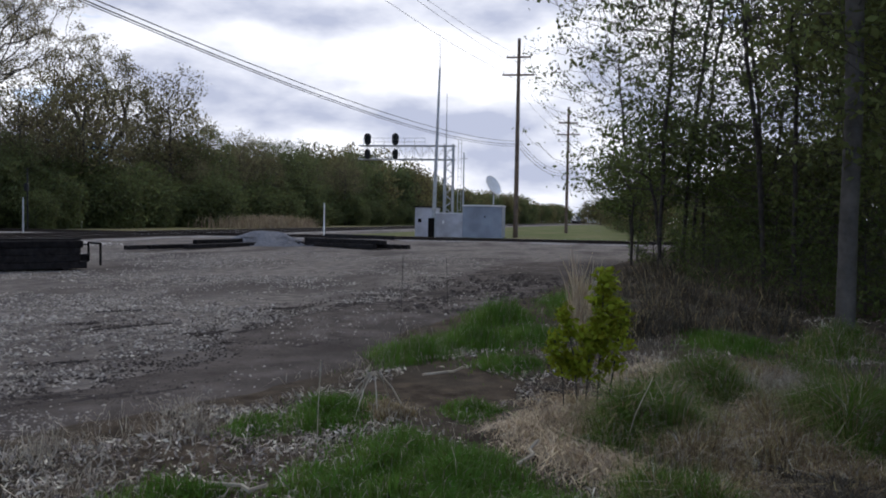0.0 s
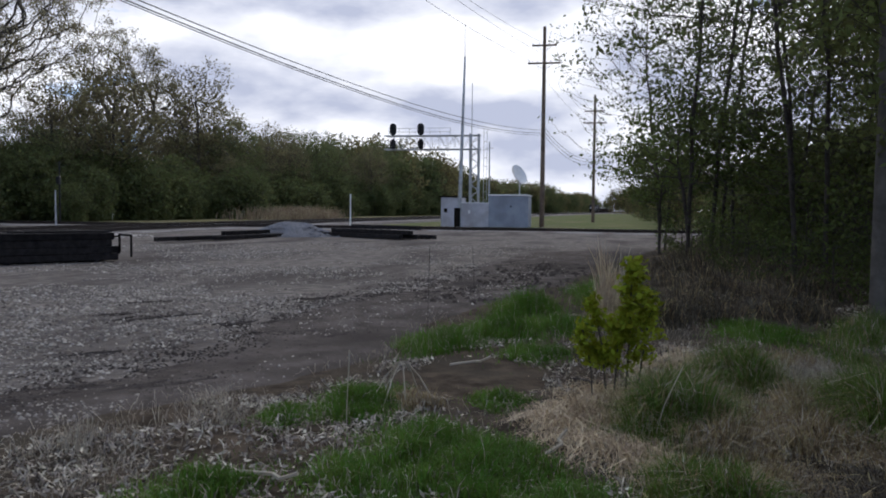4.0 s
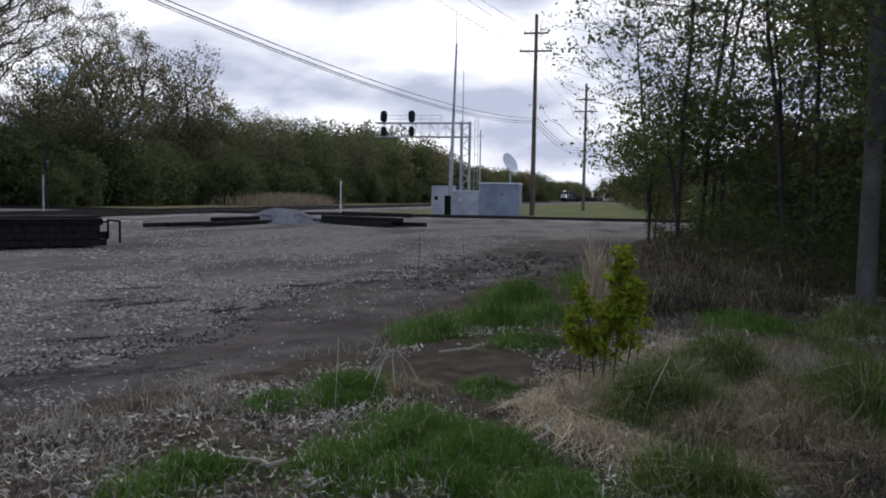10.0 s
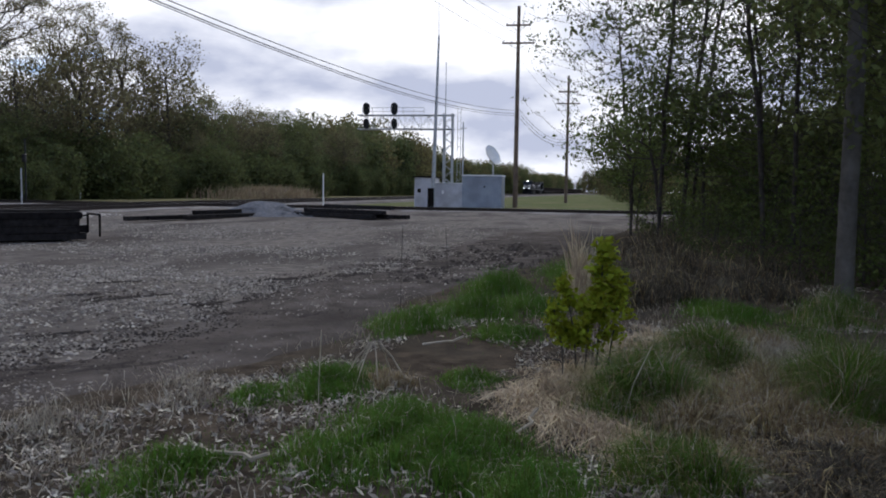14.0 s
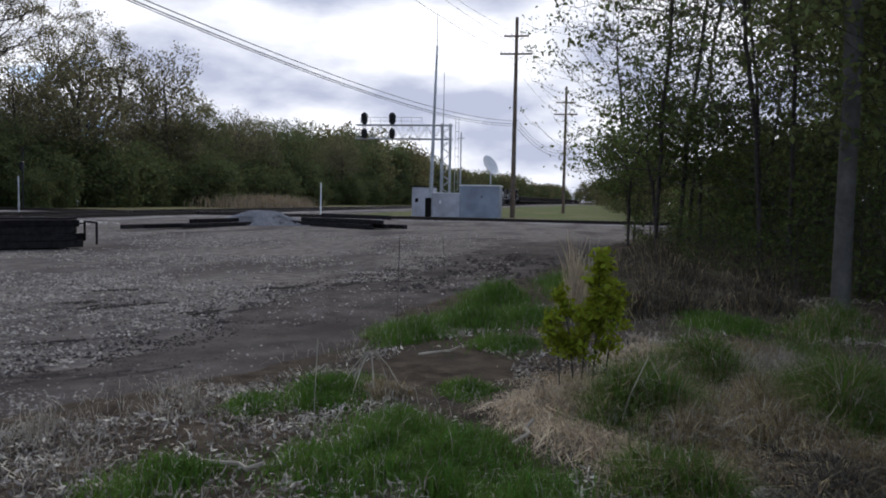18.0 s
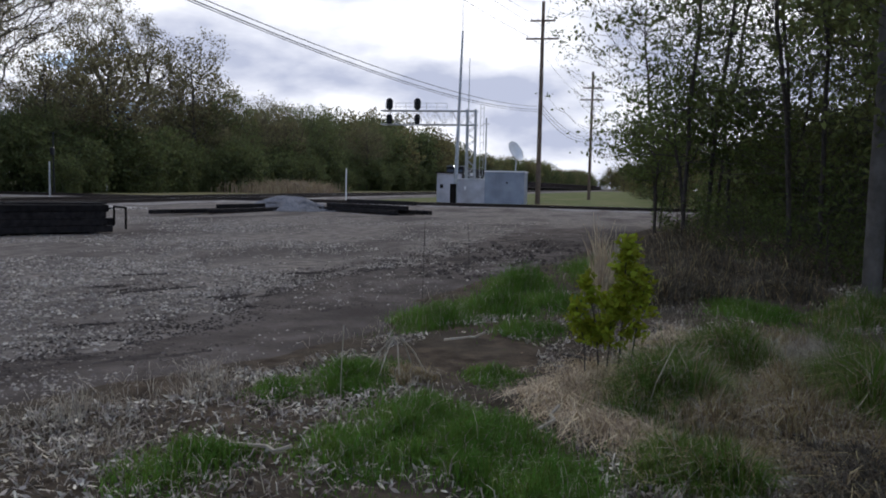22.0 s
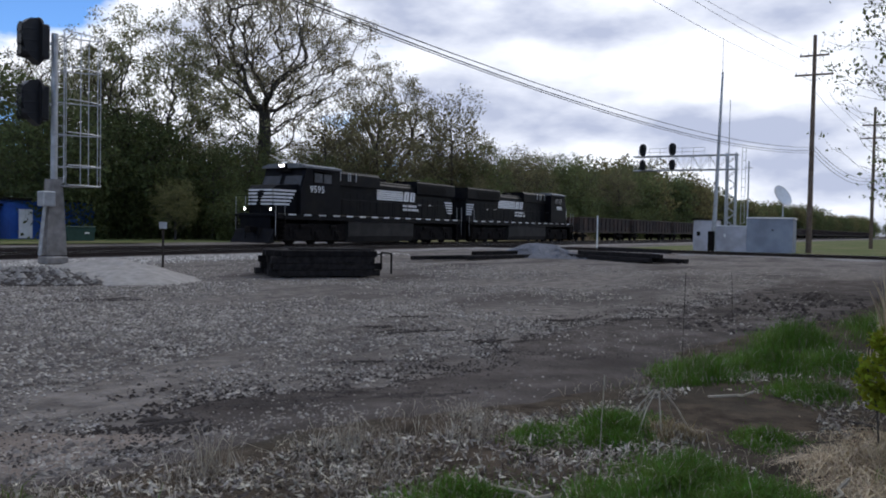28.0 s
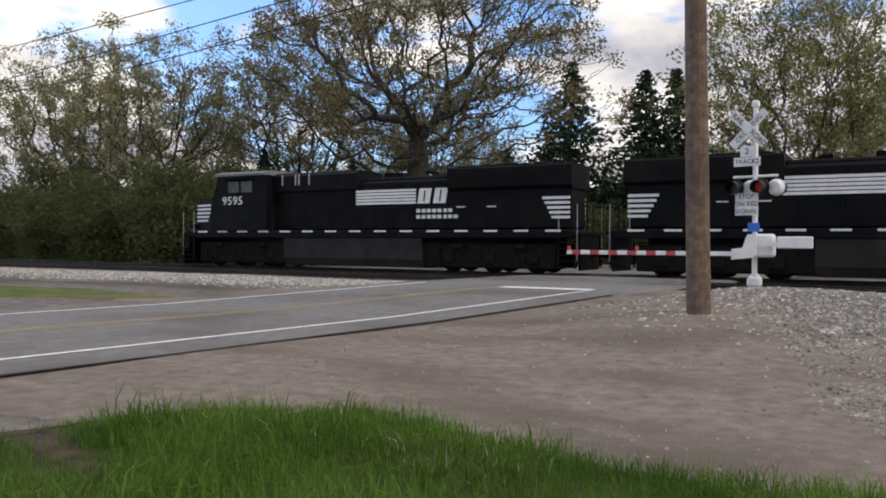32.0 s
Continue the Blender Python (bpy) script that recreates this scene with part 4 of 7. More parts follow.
def motions():
    ts = [0, 4, 8, 12, 16, 18, 20, 21, 22, 23, 24, 25, 26, 27, 28, 29, 30, 31, 32]

    def key(ob, back, turn):
        rows = []
        for t in ts:
            x = train_x(t) - back
            y = A_Y + bend(x)
            yaw = math.degrees(math.atan2(bend(x + 6) - bend(x - 6), 12))
            rows.append((t, pose(x, y, RAIL_Z, 0, 0, yaw + turn)))
        walk(ob, rows)
    key(LOCO_A, 0.0, 0)
    key(LOCO_B, 22.2, 180)
    # the driving wheels roll while the train is close enough to see them
    times, t = [0.0], 22.0
    while t < 32.0:
        times.append(t)
        t += 0.043
    times.append(32.0)
    for ob, wx, sense in SPIN:
        walk(ob, [(t, pose(wx, 0, 0.53, 0, sense * math.degrees((train_x(max(t, 22.0)) - train_x(22.0)) / 0.53), 0)) for t in times])
    for i, g in enumerate(GON):
        key(g, 22.2 + 11.1 + 8.2 + i * 16.4, 0)

# ---- verge, heaps and loose ground cover ----
EDGE = [(-60, 9.0), (-39, 4.6), (-25, 1.2), (-19.6, 0.1), (-14.8, -0.5), (-11, -1.45), (-8.7, -2.05), (-7.1, -1.9), (-5.6, -2.35), (-4.9, -2.95), (-4, -3.3), (-3.2, -3.45), (-2.4, -3.8), (-1.4, -4.55), (0, -4.9), (2, -5.1), (4, -5.35), (5.1, -4.9), (5.7, -3.6), (6.4, -1.0), (6.8, 4.0)]


def edge_y(x):
    for (a, ya), (b, yb) in zip(EDGE, EDGE[1:]):
        if a <= x <= b:
            return ya + (yb - ya) * (x - a) / (b - a)
    return 99.0


def verge_z(x, y):
    d = y - edge_y(x)
    return ground_z(x, y) + 0.012 + 0.05 * min(1.0, max(0.0, d) / 1.5) + 0.02 * noise.noise((x * 1.3, y * 1.3, 0.0))


def build_verge():
    xs = list(np.arange(-60, -16, 0.8)) + list(np.arange(-16, 6.81, 0.16))
    vs, fs, rows = [], [], 46
    for x in xs:
        e = edge_y(x) + 0.16 * noise.noise((x * 1.9, 3.1, 0.0)) + 0.08 * noise.noise((x * 6.0, 1.1, 0.0))
        for j in range(rows):
            y = e + (16 - e) * (j / (rows - 1)) ** 1.8
            vs.append((x, y, verge_z(x, y) - (0.05 if j == 0 else 0)))
    for i in range(len(xs) - 1):
        for j in range(rows - 1):
            k = i * rows + j
            fs.append((k, k + rows, k + rows + 1, k + 1))
    mb = MB()
    mb.v, mb.f = vs, fs
    tagged(part("ground_verge", mb, M_VERGE, smooth=True), "brown leaf mould and bare soil along the yard's edge", "ground", kind="structure")


def blades(rng, pts, h, w, lean, tri=True):
    """Narrow bent blades: two stacked pieces each, as loose triangles."""
    n = len(pts)
    hh = h * rng.uniform(0.5, 1.25, n)
    a = rng.uniform(0, 2 * math.pi, n)
    side = np.stack([np.cos(a), np.sin(a), np.zeros(n)], axis=1) * (w * rng.uniform(0.7, 1.3, n))[:, None]
    b = rng.uniform(0, 2 * math.pi, n)
    ln = lean * rng.uniform(0.2, 1.4, n)
    top = pts + np.stack([np.cos(b) * ln * hh, np.sin(b) * ln * hh, hh * np.maximum(0.12, 1 - ln * 0.5)], axis=1)
    mid = pts + np.stack([np.cos(b) * ln * hh * 0.25, np.sin(b) * ln * hh * 0.25, hh * 0.55], axis=1)
    t1 = np.stack([pts - side, pts + side, mid + side * 0.8], axis=1)
    t2 = np.stack([pts - side, mid + side * 0.8, mid - side * 0.8], axis=1)
    t3 = np.stack([mid - side * 0.8, mid + side * 0.8, top], axis=1)
    return np.concatenate([t1, t2, t3], axis=1).reshape(-1, 3)


def patch_points(rng, n, cx, cy, rx, ry):
    """Points thinning out towards the rim, and the height of growth at each."""
    x, y = rng.normal(0, 0.52, n), rng.normal(0, 0.52, n)
    x, y = x + 0.25 * np.sin(y * 3 + cx * 7), y + 0.2 * np.sin(x * 4 + cy * 5)
    r2 = x * x + y * y
    p, q = cx + x * rx, cy + y * ry
    tall = np.exp(-0.55 * r2) * (0.75 + 0.6 * np.array([noise.noise((a * 5, b * 5, 1.0)) for a, b in zip(p, q)]))
    return np.array([(i, j, (verge_z(i, j) if j > edge_y(i) - 0.05 else ground_z(i, j)) - 0.01) for i, j in zip(p, q)]), np.maximum(0.22, tall)


def tuft(name, label, mats, cx, cy, rx, ry, n, h, w, lean, seed, group="", cat="grass"):
    rng = np.random.default_rng(seed)
    th = thing(name, label, cat, at=pose(cx, cy, verge_z(cx, cy)), group=group, kind="stuff")
    for m, share in mats:
        pts, tall = patch_points(rng, int(n * share), cx, cy, rx, ry)
        pts = pts - np.array([cx, cy, verge_z(cx, cy)])
        part("straw_cover" if m is M_DRY else "grass_cover", quick_mesh("grass_cover", blades(rng, pts, h * 1.25 * tall, w, lean), 3, m), None, th)
    return th


def bare_spot(x, y):
    """The patch of trodden dirt behind the near grass."""
    return ((x + 5.9) / 0.95) ** 2 + ((y + 0.95) / 0.55) ** 2 < 1.0 + 0.8 * noise.noise((x * 2.5, y * 2.5, 0.7))


def build_cover():
    rng = np.random.default_rng(17)
    g = "grass tufts on the verge"
    fresh = ((M_GRASS, 0.66), (M_GRASS2, 0.27), (M_DRY, 0.07))
    for i, (cx, cy, rx, ry, n, h) in enumerate(((-3.7, -0.55, 0.55, 0.42, 2300, 0.17), (-3.9, -0.85, 0.5, 0.4, 2000, 0.18), (-3.55, -1.1, 0.4, 0.3, 900, 0.12), (-3.3, -0.15, 0.45, 0.32, 1200, 0.16), (-3.2, -1.75, 0.4, 0.3, 900, 0.13), (-4.75, -1.5, 0.35, 0.28, 1300, 0.17), (-4.5, -1.85, 0.3, 0.2, 600, 0.10), (-5.2, -1.45, 0.35, 0.2, 500, 0.12),
                                                (-7.6, -1.45, 0.7, 0.42, 1500, 0.2), (-8.3, -1.0, 0.6, 0.45, 1500, 0.24), (-10.3, -0.9, 0.8, 0.4, 1700, 0.3), (-7.0, -0.5, 0.4, 0.35, 800, 0.15), (-8.9, -0.35, 0.7, 0.4, 1000, 0.2),
                                                (-5.2, -0.62, 0.25, 0.22, 900, 0.08), (-9.0, 1.75, 0.9, 0.5, 1500, 0.16), (-12.2, 0.2, 1.2, 0.6, 1700, 0.34))):
        tuft("grass_tuft", "fresh green grass growing through dead leaves", fresh, cx, cy, rx, ry, int(n * 2.3), h * 1.12, 0.0028, 0.7, 100 + i, g)
    sedge = ((M_GRASS2, 0.6), (M_GRASS, 0.14), (M_DRY, 0.1), (M_BROWNGRASS, 0.16))
    for i, (cx, cy, rx, ry, n, h) in enumerate(((-4.8, 0.50, 0.38, 0.30, 5200, 0.42), (-6.1, 1.05, 0.40, 0.28, 3600, 0.40), (-5.0, 1.66, 0.44, 0.27, 7000, 0.55), (-3.65, 0.52, 0.32, 0.28, 2800, 0.27), (-8.4, 2.6, 0.5, 0.4, 1300, 0.28), (-9.6, 3.1, 0.5, 0.4, 1200, 0.3), (-7.2, 2.0, 0.35, 0.3, 900, 0.22))):
        tuft("sedge_tussock", "dark green tussock with straw at its foot", sedge, cx, cy, rx, ry, int(n * 1.7), h, 0.0026, 0.85, 200 + i, "tussocks on the verge")
    brown = ((M_BROWNGRASS, 0.75), (M_DRY, 0.25))
    for i, (cx, cy, rx, ry, n, h) in enumerate(((-4.45, 0.72, 0.3, 0.28, 2300, 0.27), (-4.7, 1.15, 0.4, 0.36, 3400, 0.30), (-5.3, 1.35, 0.4, 0.36, 2200, 0.27), (-4.35, 1.45, 0.3, 0.3, 1700, 0.24), (-4.98, -1.12, 0.15, 0.13, 520, 0.24), (-5.6, 0.75, 0.3, 0.25, 900, 0.2), (-3.9, 0.9, 0.3, 0.25, 900, 0.15), (-6.9, 1.55, 0.5, 0.35, 1200, 0.22))):
        tuft("brown_grass_tuft", "brown dead grass standing in a ragged clump", brown, cx, cy, rx, ry, int(n * 1.3), h, 0.0028, 0.95, 260 + i, "brown tufts on the verge")
    # dead stalks whose dark colour stands in for the wood's shade on the soil
    tangle = ((M_TANGLE, 0.8), (M_BROWNGRASS, 0.2))
    for i, (cx, cy, rx, ry, n, h) in enumerate(((-3.85, 1.25, 0.5, 0.4, 3200, 0.16), (-3.6, 1.65, 0.5, 0.4, 3000, 0.16), (-4.3, 1.85, 0.5, 0.35, 2600, 0.18), (-3.3, 1.1, 0.4, 0.35, 2000, 0.14), (-4.9, 2.2, 0.6, 0.4, 2400, 0.2), (-9.6, 0.7, 0.5, 0.35, 900, 0.5), (-10.5, 1.2, 0.7, 0.5, 1200, 0.5), (-12.5, 1.7, 1.2, 0.6, 1600, 0.55), (-10.8, 2.4, 0.9, 0.6, 1500, 0.4), (-15.0, 1.7, 1.4, 0.7, 1500, 0.6), (-18.0, 2.2, 1.8, 0.9, 1500, 0.7), (-13.0, 2.9, 1.2, 0.8, 1600, 0.6), (-15.5, 3.2, 1.6, 1.0, 1500, 0.7))):
        tuft("stalk_tangle", "tangle of dead stalks on the ground, coloured dark for the wood's shade", tangle, cx, cy, rx, ry, n, h, 0.0034 if cx > -6 else 0.006, 1.7 if cx > -6 else 1.1, 280 + i, "tangles of dead stalks")
    straw = ((M_DRY, 1.0),)
    for i, (cx, cy, rx, ry, n, h) in enumerate(((-6.3, 1.5, 0.35, 0.25, 700, 0.27), (-6.6, 1.75, 0.5, 0.3, 600, 0.24), (-4.7, -2.5, 0.5, 0.35, 150, 0.2), (-3.75, -2.75, 0.28, 0.22, 150, 0.3), (-2.95, -3.1, 0.26, 0.2, 150, 0.3), (-2.2, -3.5, 0.3, 0.25, 110, 0.2), (-4.4, -2.2, 0.25, 0.2, 120, 0.26), (-3.3, -2.3, 0.3, 0.25, 110, 0.2), (-4.2, 0.2, 0.5, 0.3, 500, 0.1))):
        tuft("straw_tuft", "dry straw-coloured grass of last year", straw, cx, cy, rx, ry, n, h, 0.0023, 1.0, 300 + i, "dry tufts on the verge")
    tuft("reed_clump", "tall dry buff reeds at the wood's edge", ((M_PINKSTRAW, 1.0),), -9.6, 0.16, 0.26, 0.16, 420, 0.92, 0.006, 0.2, 350, cat="reeds")
    tuft("reed_clump", "tall dry buff reeds at the wood's edge", straw, -12.2, 0.35, 0.35, 0.3, 260, 0.8, 0.007, 0.3, 351, cat="reeds")
    pink = ((M_PINKSTRAW, 1.0),)
    for i, (cx, cy, rx, ry, n, h) in enumerate(((-4.85, -0.12, 0.42, 0.30, 2300, 0.16), (-4.35, 0.05, 0.35, 0.28, 1600, 0.15), (-5.35, 0.12, 0.45, 0.35, 1700, 0.16), (-6.4, 0.5, 0.5, 0.25, 1000, 0.15), (-7.1, 0.78, 0.5, 0.22, 900, 0.14), (-4.1, 0.3, 0.3, 0.2, 800, 0.14))):
        tuft("straw_mat", "pale pinkish straw lying flat on the soil", pink, cx, cy, rx, ry, int(n * 0.62), h, 0.0042, 1.8, 370 + i, "straw mats on the verge")
    # the lush bank beside the road
    n = 125000
    x, y = rng.uniform(-2.2, 6.2, n), rng.uniform(-5.5, -1.2, n)
    keep = [(p, q, verge_z(p, q) - 0.01) for p, q in zip(x, y) if q > edge_y(p) + 0.10 * noise.noise((p * 2, 0.5, 1)) and rng.random() > math.exp(-(q + 2.9 + 0.35 * (p - 3.9)) ** 2 / 0.07) * min(1.0, max(0.0, p - 3.7)) and (p > -1.6 or rng.random() < 0.25)]
    pts = np.array(keep)
    tall = np.maximum(0.4, 0.8 + 0.5 * np.array([noise.noise((p * 0.9, q * 0.9, 4.0)) + 0.7 * noise.noise((p * 3.1, q * 3.1, 8.0)) for p, q, _ in keep]))
    tall *= np.where(pts[:, 0] > 5.0 + 0.4 * (pts[:, 1] + 3.4), 0.42, 1.0)
    shade = np.array([noise.noise((p * 1.3 + 7, q * 1.3, 2.0)) + 0.5 * rng.normal() for p, q, _ in keep])
    v = blades(rng, pts, 1.0, 0.014, 0.6).reshape(len(pts), 9, 3)
    v = pts[:, None, :] + (v - pts[:, None, :]) * (0.215 * tall * np.exp(rng.normal(0, 0.22, len(pts))))[:, None, None]
    bank = thing("grass_bank", "lush fresh green grass bank by the roadside", "grass", kind="stuff")
    for m, pick in ((M_GRASS, shade <= 0.28), (M_GRASS2, (shade > 0.28) & (shade < 1.25)), (M_DRY, shade >= 1.25)):
        part("straw_cover" if m is M_DRY else "grass_cover", quick_mesh("grass_cover", v[pick].reshape(-1, 3), 3, m), None, bank)
    # tall dead brush between the line and the wood
    n = 2600
    x, y = rng.normal(-89, 5.0, n), -37.8 + rng.normal(0, 1.4, n)
    pts = np.stack([x, y + np.array([bend(p) for p in x]), np.full(n, 0.0)], axis=1)
    tagged(new("dead_brush", quick_mesh("dead_brush", blades(rng, pts, 1.7, 0.035, 0.5), 3, M_BRUSH)), "tall buff dead brush before the wood", "brush", kind="stuff")
    # thin dry grass and leaf litter over the whole verge
    n = 13000
    x, y = rng.uniform(-9.5, 0.5, n), rng.uniform(-4.6, 4.5, n)
    pts = np.array([(p, q, verge_z(p, q)) for p, q in zip(x, y) if q > edge_y(p) - 0.1 and rng.random() < 0.35 + 1.1 * noise.noise((p * 0.8, q * 0.8, 9.0)) and math.hypot(p, q) > 1.0 and not bare_spot(p, q)])
    tagged(new("dead_grass", quick_mesh("dead_grass", blades(rng, pts, 0.13, 0.0022, 1.6), 3, M_DRY)), "thin dead grass lying over the soil", "grass", kind="stuff")
    n = 170000
    x, y = rng.uniform(-14, 0.5, n), rng.uniform(-4.4, 4.6, n)
    c = np.array([(p, q, verge_z(p, q) + rng.uniform(0.008, 0.03)) for p, q in zip(x, y) if q > edge_y(p) + (0.05 if p > -3.0 else 0.5) + 0.5 * noise.noise((p * 1.5, q * 1.5, 11.0)) and rng.random() < (0.55 if q < -0.9 and p > -5.0 else (0.5 if -7.6 < p < -6.2 and 0.3 < q < 1.1 else (-0.1 if q > 1.0 or p < -8 else 0.2))) + 0.85 * noise.noise((p * 1.3, q * 1.3, 2.0)) and math.hypot(p, q) > 1.0 and not bare_spot(p, q)])
    tagged(new("leaf_litter", quick_mesh("leaf_litter", leaf_quads(c, 0.022, 0.5, rng, 0.36), 4, M_LITTER)), "curled pale dead leaves", "leaf litter", kind="stuff")
    d = c[rng.random(len(c)) < 0.4] - np.array([0, 0, 0.01])
    tagged(new("dead_strands", quick_mesh("dead_strands", blades(rng, d, 0.065, 0.0042, 1.9), 3, M_LITTER)), "short pale dead strands lying across the litter", "leaf litter", kind="stuff")


def stones(rng, pts, size):
    """Angular pebbles: squashed, turned octahedra."""
    n = len(pts)
    s = size * np.clip(np.exp(rng.normal(0, 0.42, n)), 0.4, 2.0)
    base = np.array([(1, 0, 0), (0, 1, 0), (-1, 0, 0), (0, -1, 0), (0.15, 0.1, 0.75), (0, 0, -0.5)], dtype=float)
    v = base[None] * s[:, None, None] * rng.uniform(0.6, 1.3, (n, 6, 3))
    a = rng.uniform(0, 2 * math.pi, n)
    x = v[:, :, 0] * np.cos(a)[:, None] - v[:, :, 1] * np.sin(a)[:, None]
    y = v[:, :, 0] * np.sin(a)[:, None] + v[:, :, 1] * np.cos(a)[:, None]
    v = np.stack([x, y, v[:, :, 2]], axis=2) + pts[:, None, :]
    f = np.array([(0, 1, 4), (1, 2, 4), (2, 3, 4), (3, 0, 4)])
    v = v[:, :5]
    faces = (f[None] + (np.arange(n) * 5)[:, None, None]).reshape(-1, 3)
    return v.reshape(-1, 3), faces


def stone_object(name, label, rng, pts, size, m, kind="stuff"):
    v, f = stones(rng, pts, size)
    me = bpy.data.meshes.new(name)
    me.vertices.add(len(v))
    me.vertices.foreach_set("co", v.astype(np.float32).ravel())
    me.loops.add(len(f) * 3)
    me.loops.foreach_set("vertex_index", f.astype(np.int32).ravel())
    me.polygons.add(len(f))
    me.polygons.foreach_set("loop_start", np.arange(0, len(f) * 3, 3, dtype=np.int32))
    me.polygons.foreach_set("loop_total", np.full(len(f), 3, dtype=np.int32))
    me.update(calc_edges=True)
    me.materials.append(m)
    return tagged(new(name, me), label, "gravel", kind=kind)


def heap(name, label, cx, cy, rx, ry, h, turn, m, seed, cat="gravel heap"):
    vs, fs, n, k = [], [], 40, 14
    ca, sa = math.cos(radians(turn)), math.sin(radians(turn))
    for i in range(k + 1):
        f = i / k
        for j in range(n):
            a = 2 * math.pi * j / n
            wob = 1 + 0.18 * noise.noise((math.cos(a) * 1.6 + seed, math.sin(a) * 1.6, 0))
            u, v = math.cos(a) * rx * f * wob, math.sin(a) * ry * f * wob
            z = h * (1 - f ** 1.5) ** 1.2 * (1 + 0.35 * noise.noise((u * 1.1 + seed, v * 1.1, 2))) + 0.03 * noise.noise((u * 5, v * 5, seed)) * (1 - f)
            vs.append((u * ca - v * sa, u * sa + v * ca, z - (0.06 if i == k else 0)))
    fs = [(i * n + j, i * n + (j + 1) % n, (i + 1) * n + (j + 1) % n, (i + 1) * n + j) for i in range(k) for j in range(n)]
    mb = MB()
    mb.v, mb.f = vs, fs
    ob = part(name, mb, m, at=pose(cx, cy, 0.0), smooth=True)
    return tagged(ob, label, cat)


RUTS = ((-3.72, -4.3, 0.36, 0.28, -25), (-4.5, -4.0, 0.9, 0.2, -32), (-5.5, -3.15, 0.75, 0.16, -30), (-10.83, -4.03, 0.4, 0.09, 131), (-11.87, -2.8, 0.8, 0.2, 119), (-7.97, -3.28, 0.5, 0.12, 120), (-8.1, -2.61, 0.45, 0.10, 152), (-12.5, -2.34, 0.9, 0.22, 129), (-9.83, -5.97, 0.35, 0.08, 137), (-8.59, -5.67, 0.3, 0.08, 135), (-5.25, -3.74, 0.6, 0.13, 124), (-8.28, -4.09, 0.4, 0.12, 123), (-17.1, -0.75, 1.1, 0.3, 150), (-8.5, -5.16, 0.6, 0.13, 146), (-8.74, -3.72, 0.6, 0.11, 137), (-5.95, -6.63, 0.25, 0.07, 102), (-6.43, -4.56, 0.3, 0.09, 135), (-15, -2.2, 1.8, 0.4, -8), (-20, -2.0, 3.0, 0.5, -8), (-3.8, -10.25, 0.85, 0.4, 0), (-9.0, -11.7, 1.0, 0.35, -30))


def build_gravel():
    rng = np.random.default_rng(29)
    n = 360000
    r = 3.2 + 27 * rng.uniform(0, 1, n) ** 1.25
    a = rng.uniform(radians(92), radians(222), n)
    x, y = -np.sin(a) * r, np.cos(a) * r
    bare = np.ones(n, dtype=bool)
    for cx, cy, rx, ry, turn in RUTS:
        ca, sa = math.cos(radians(turn)), math.sin(radians(turn))
        u, v = (x - cx) * ca + (y - cy) * sa, (y - cy) * ca - (x - cx) * sa
        bare &= ((u / rx) ** 2 + (v / ry) ** 2 > 0.75) | (rng.random(n) < 0.15)
    x, y, r = x[bare], y[bare], r[bare]
    keep = []
    for p, q, d in zip(x, y, r):
        if q > edge_y(p) - 0.15 or abs(p - road_x(q)) < 4.0 or q < -23.0 or p > 7 or (p > 0.2 - 0.25 * (q + 6) and q > -15.5 and rng.random() < 0.975) or rng.random() > 0.55 + d / 14:
            continue
        dens = 0.30 + 1.1 * noise.noise((p * 0.35, q * 0.35, 7.0)) + 0.8 * noise.noise((p * 1.1, q * 1.6, 3.0)) + (0.45 if p > -12 and q < -6 else 0)
        if p < -3.5 and q > edge_y(p) - 1.3 - 0.10 * (-4 - p):
            dens *= 0.3
        if rng.random() < dens:
            keep.append((p, q, ground_z(p, q) + 0.006))
    keep = np.array(keep)
    stone_object("loose_gravel", "loose pale limestone gravel scattered over the yard", rng, keep, np.clip(0.006 + 0.0011 * np.hypot(keep[:, 0], keep[:, 1]), 0.0095, 0.0185), M_STONE)
    n = 16000
    x, y = rng.uniform(-2, 8.5, n), rng.uniform(-17.5, -5.0, n)
    pts = np.array([(p, q, ground_z(p, q) + 0.004) for p, q in zip(x, y) if q < edge_y(min(p, 6.7)) and p < road_x(q) - 4.0 and rng.random() < 0.5 + 0.9 * noise.noise((p * 0.5 + q * 0.25, q * 0.5, 6.0))])
    stone_object("drive_grit", "fine pale grit on the dirt drive", rng, pts, 0.0085, M_STONE)
    # the coarse ballast shoulder along the near track and the bared gravel strip
    n = 40000
    x = rng.uniform(-34, 44, n)
    y = A2_Y + 2.3 + np.abs(rng.normal(0, 1.1, n)) * np.where(x > 13, 1.7, 1.0)
    keep = [(p, q, max(0.05 - 0.035 * max(0, q - A2_Y - 2.6), ground_z(p, q) + 0.01)) for p, q in zip(x, y) if abs(p - road_x(q)) > 4.2 and q < A2_Y + (6 if p < 13 else 7.5)]
    stone_object("ballast_stones", "coarse pale ballast stones along the track", rng, np.array(keep), 0.038, M_BALLASTSTONE)
    n = 14000
    x, y = rng.uniform(-9, 5.6, n), rng.uniform(-22.5, -10.5, n)
    pts = np.array([(p, q, ground_z(p, q) + 0.006) for p, q in zip(x, y) if p < road_x(q) - 4.6 and rng.random() < along(q, (-22.5, 0.9), (-17, 0.75), (-13, 0.45), (-10.5, 0.0)) * along(p, (-9, 0.25), (-2, 0.8), (2.6, 1.0), (4.6, 0.15), (5.6, 0.05))])
    stone_object("crossing_stones", "coarse pale stones heaped about the crossing signal", rng, pts, 0.030, M_BALLASTSTONE)
    n = 60000
    x, y = rng.uniform(-9, 5.6, n), rng.uniform(-22.5, -6.2, n)
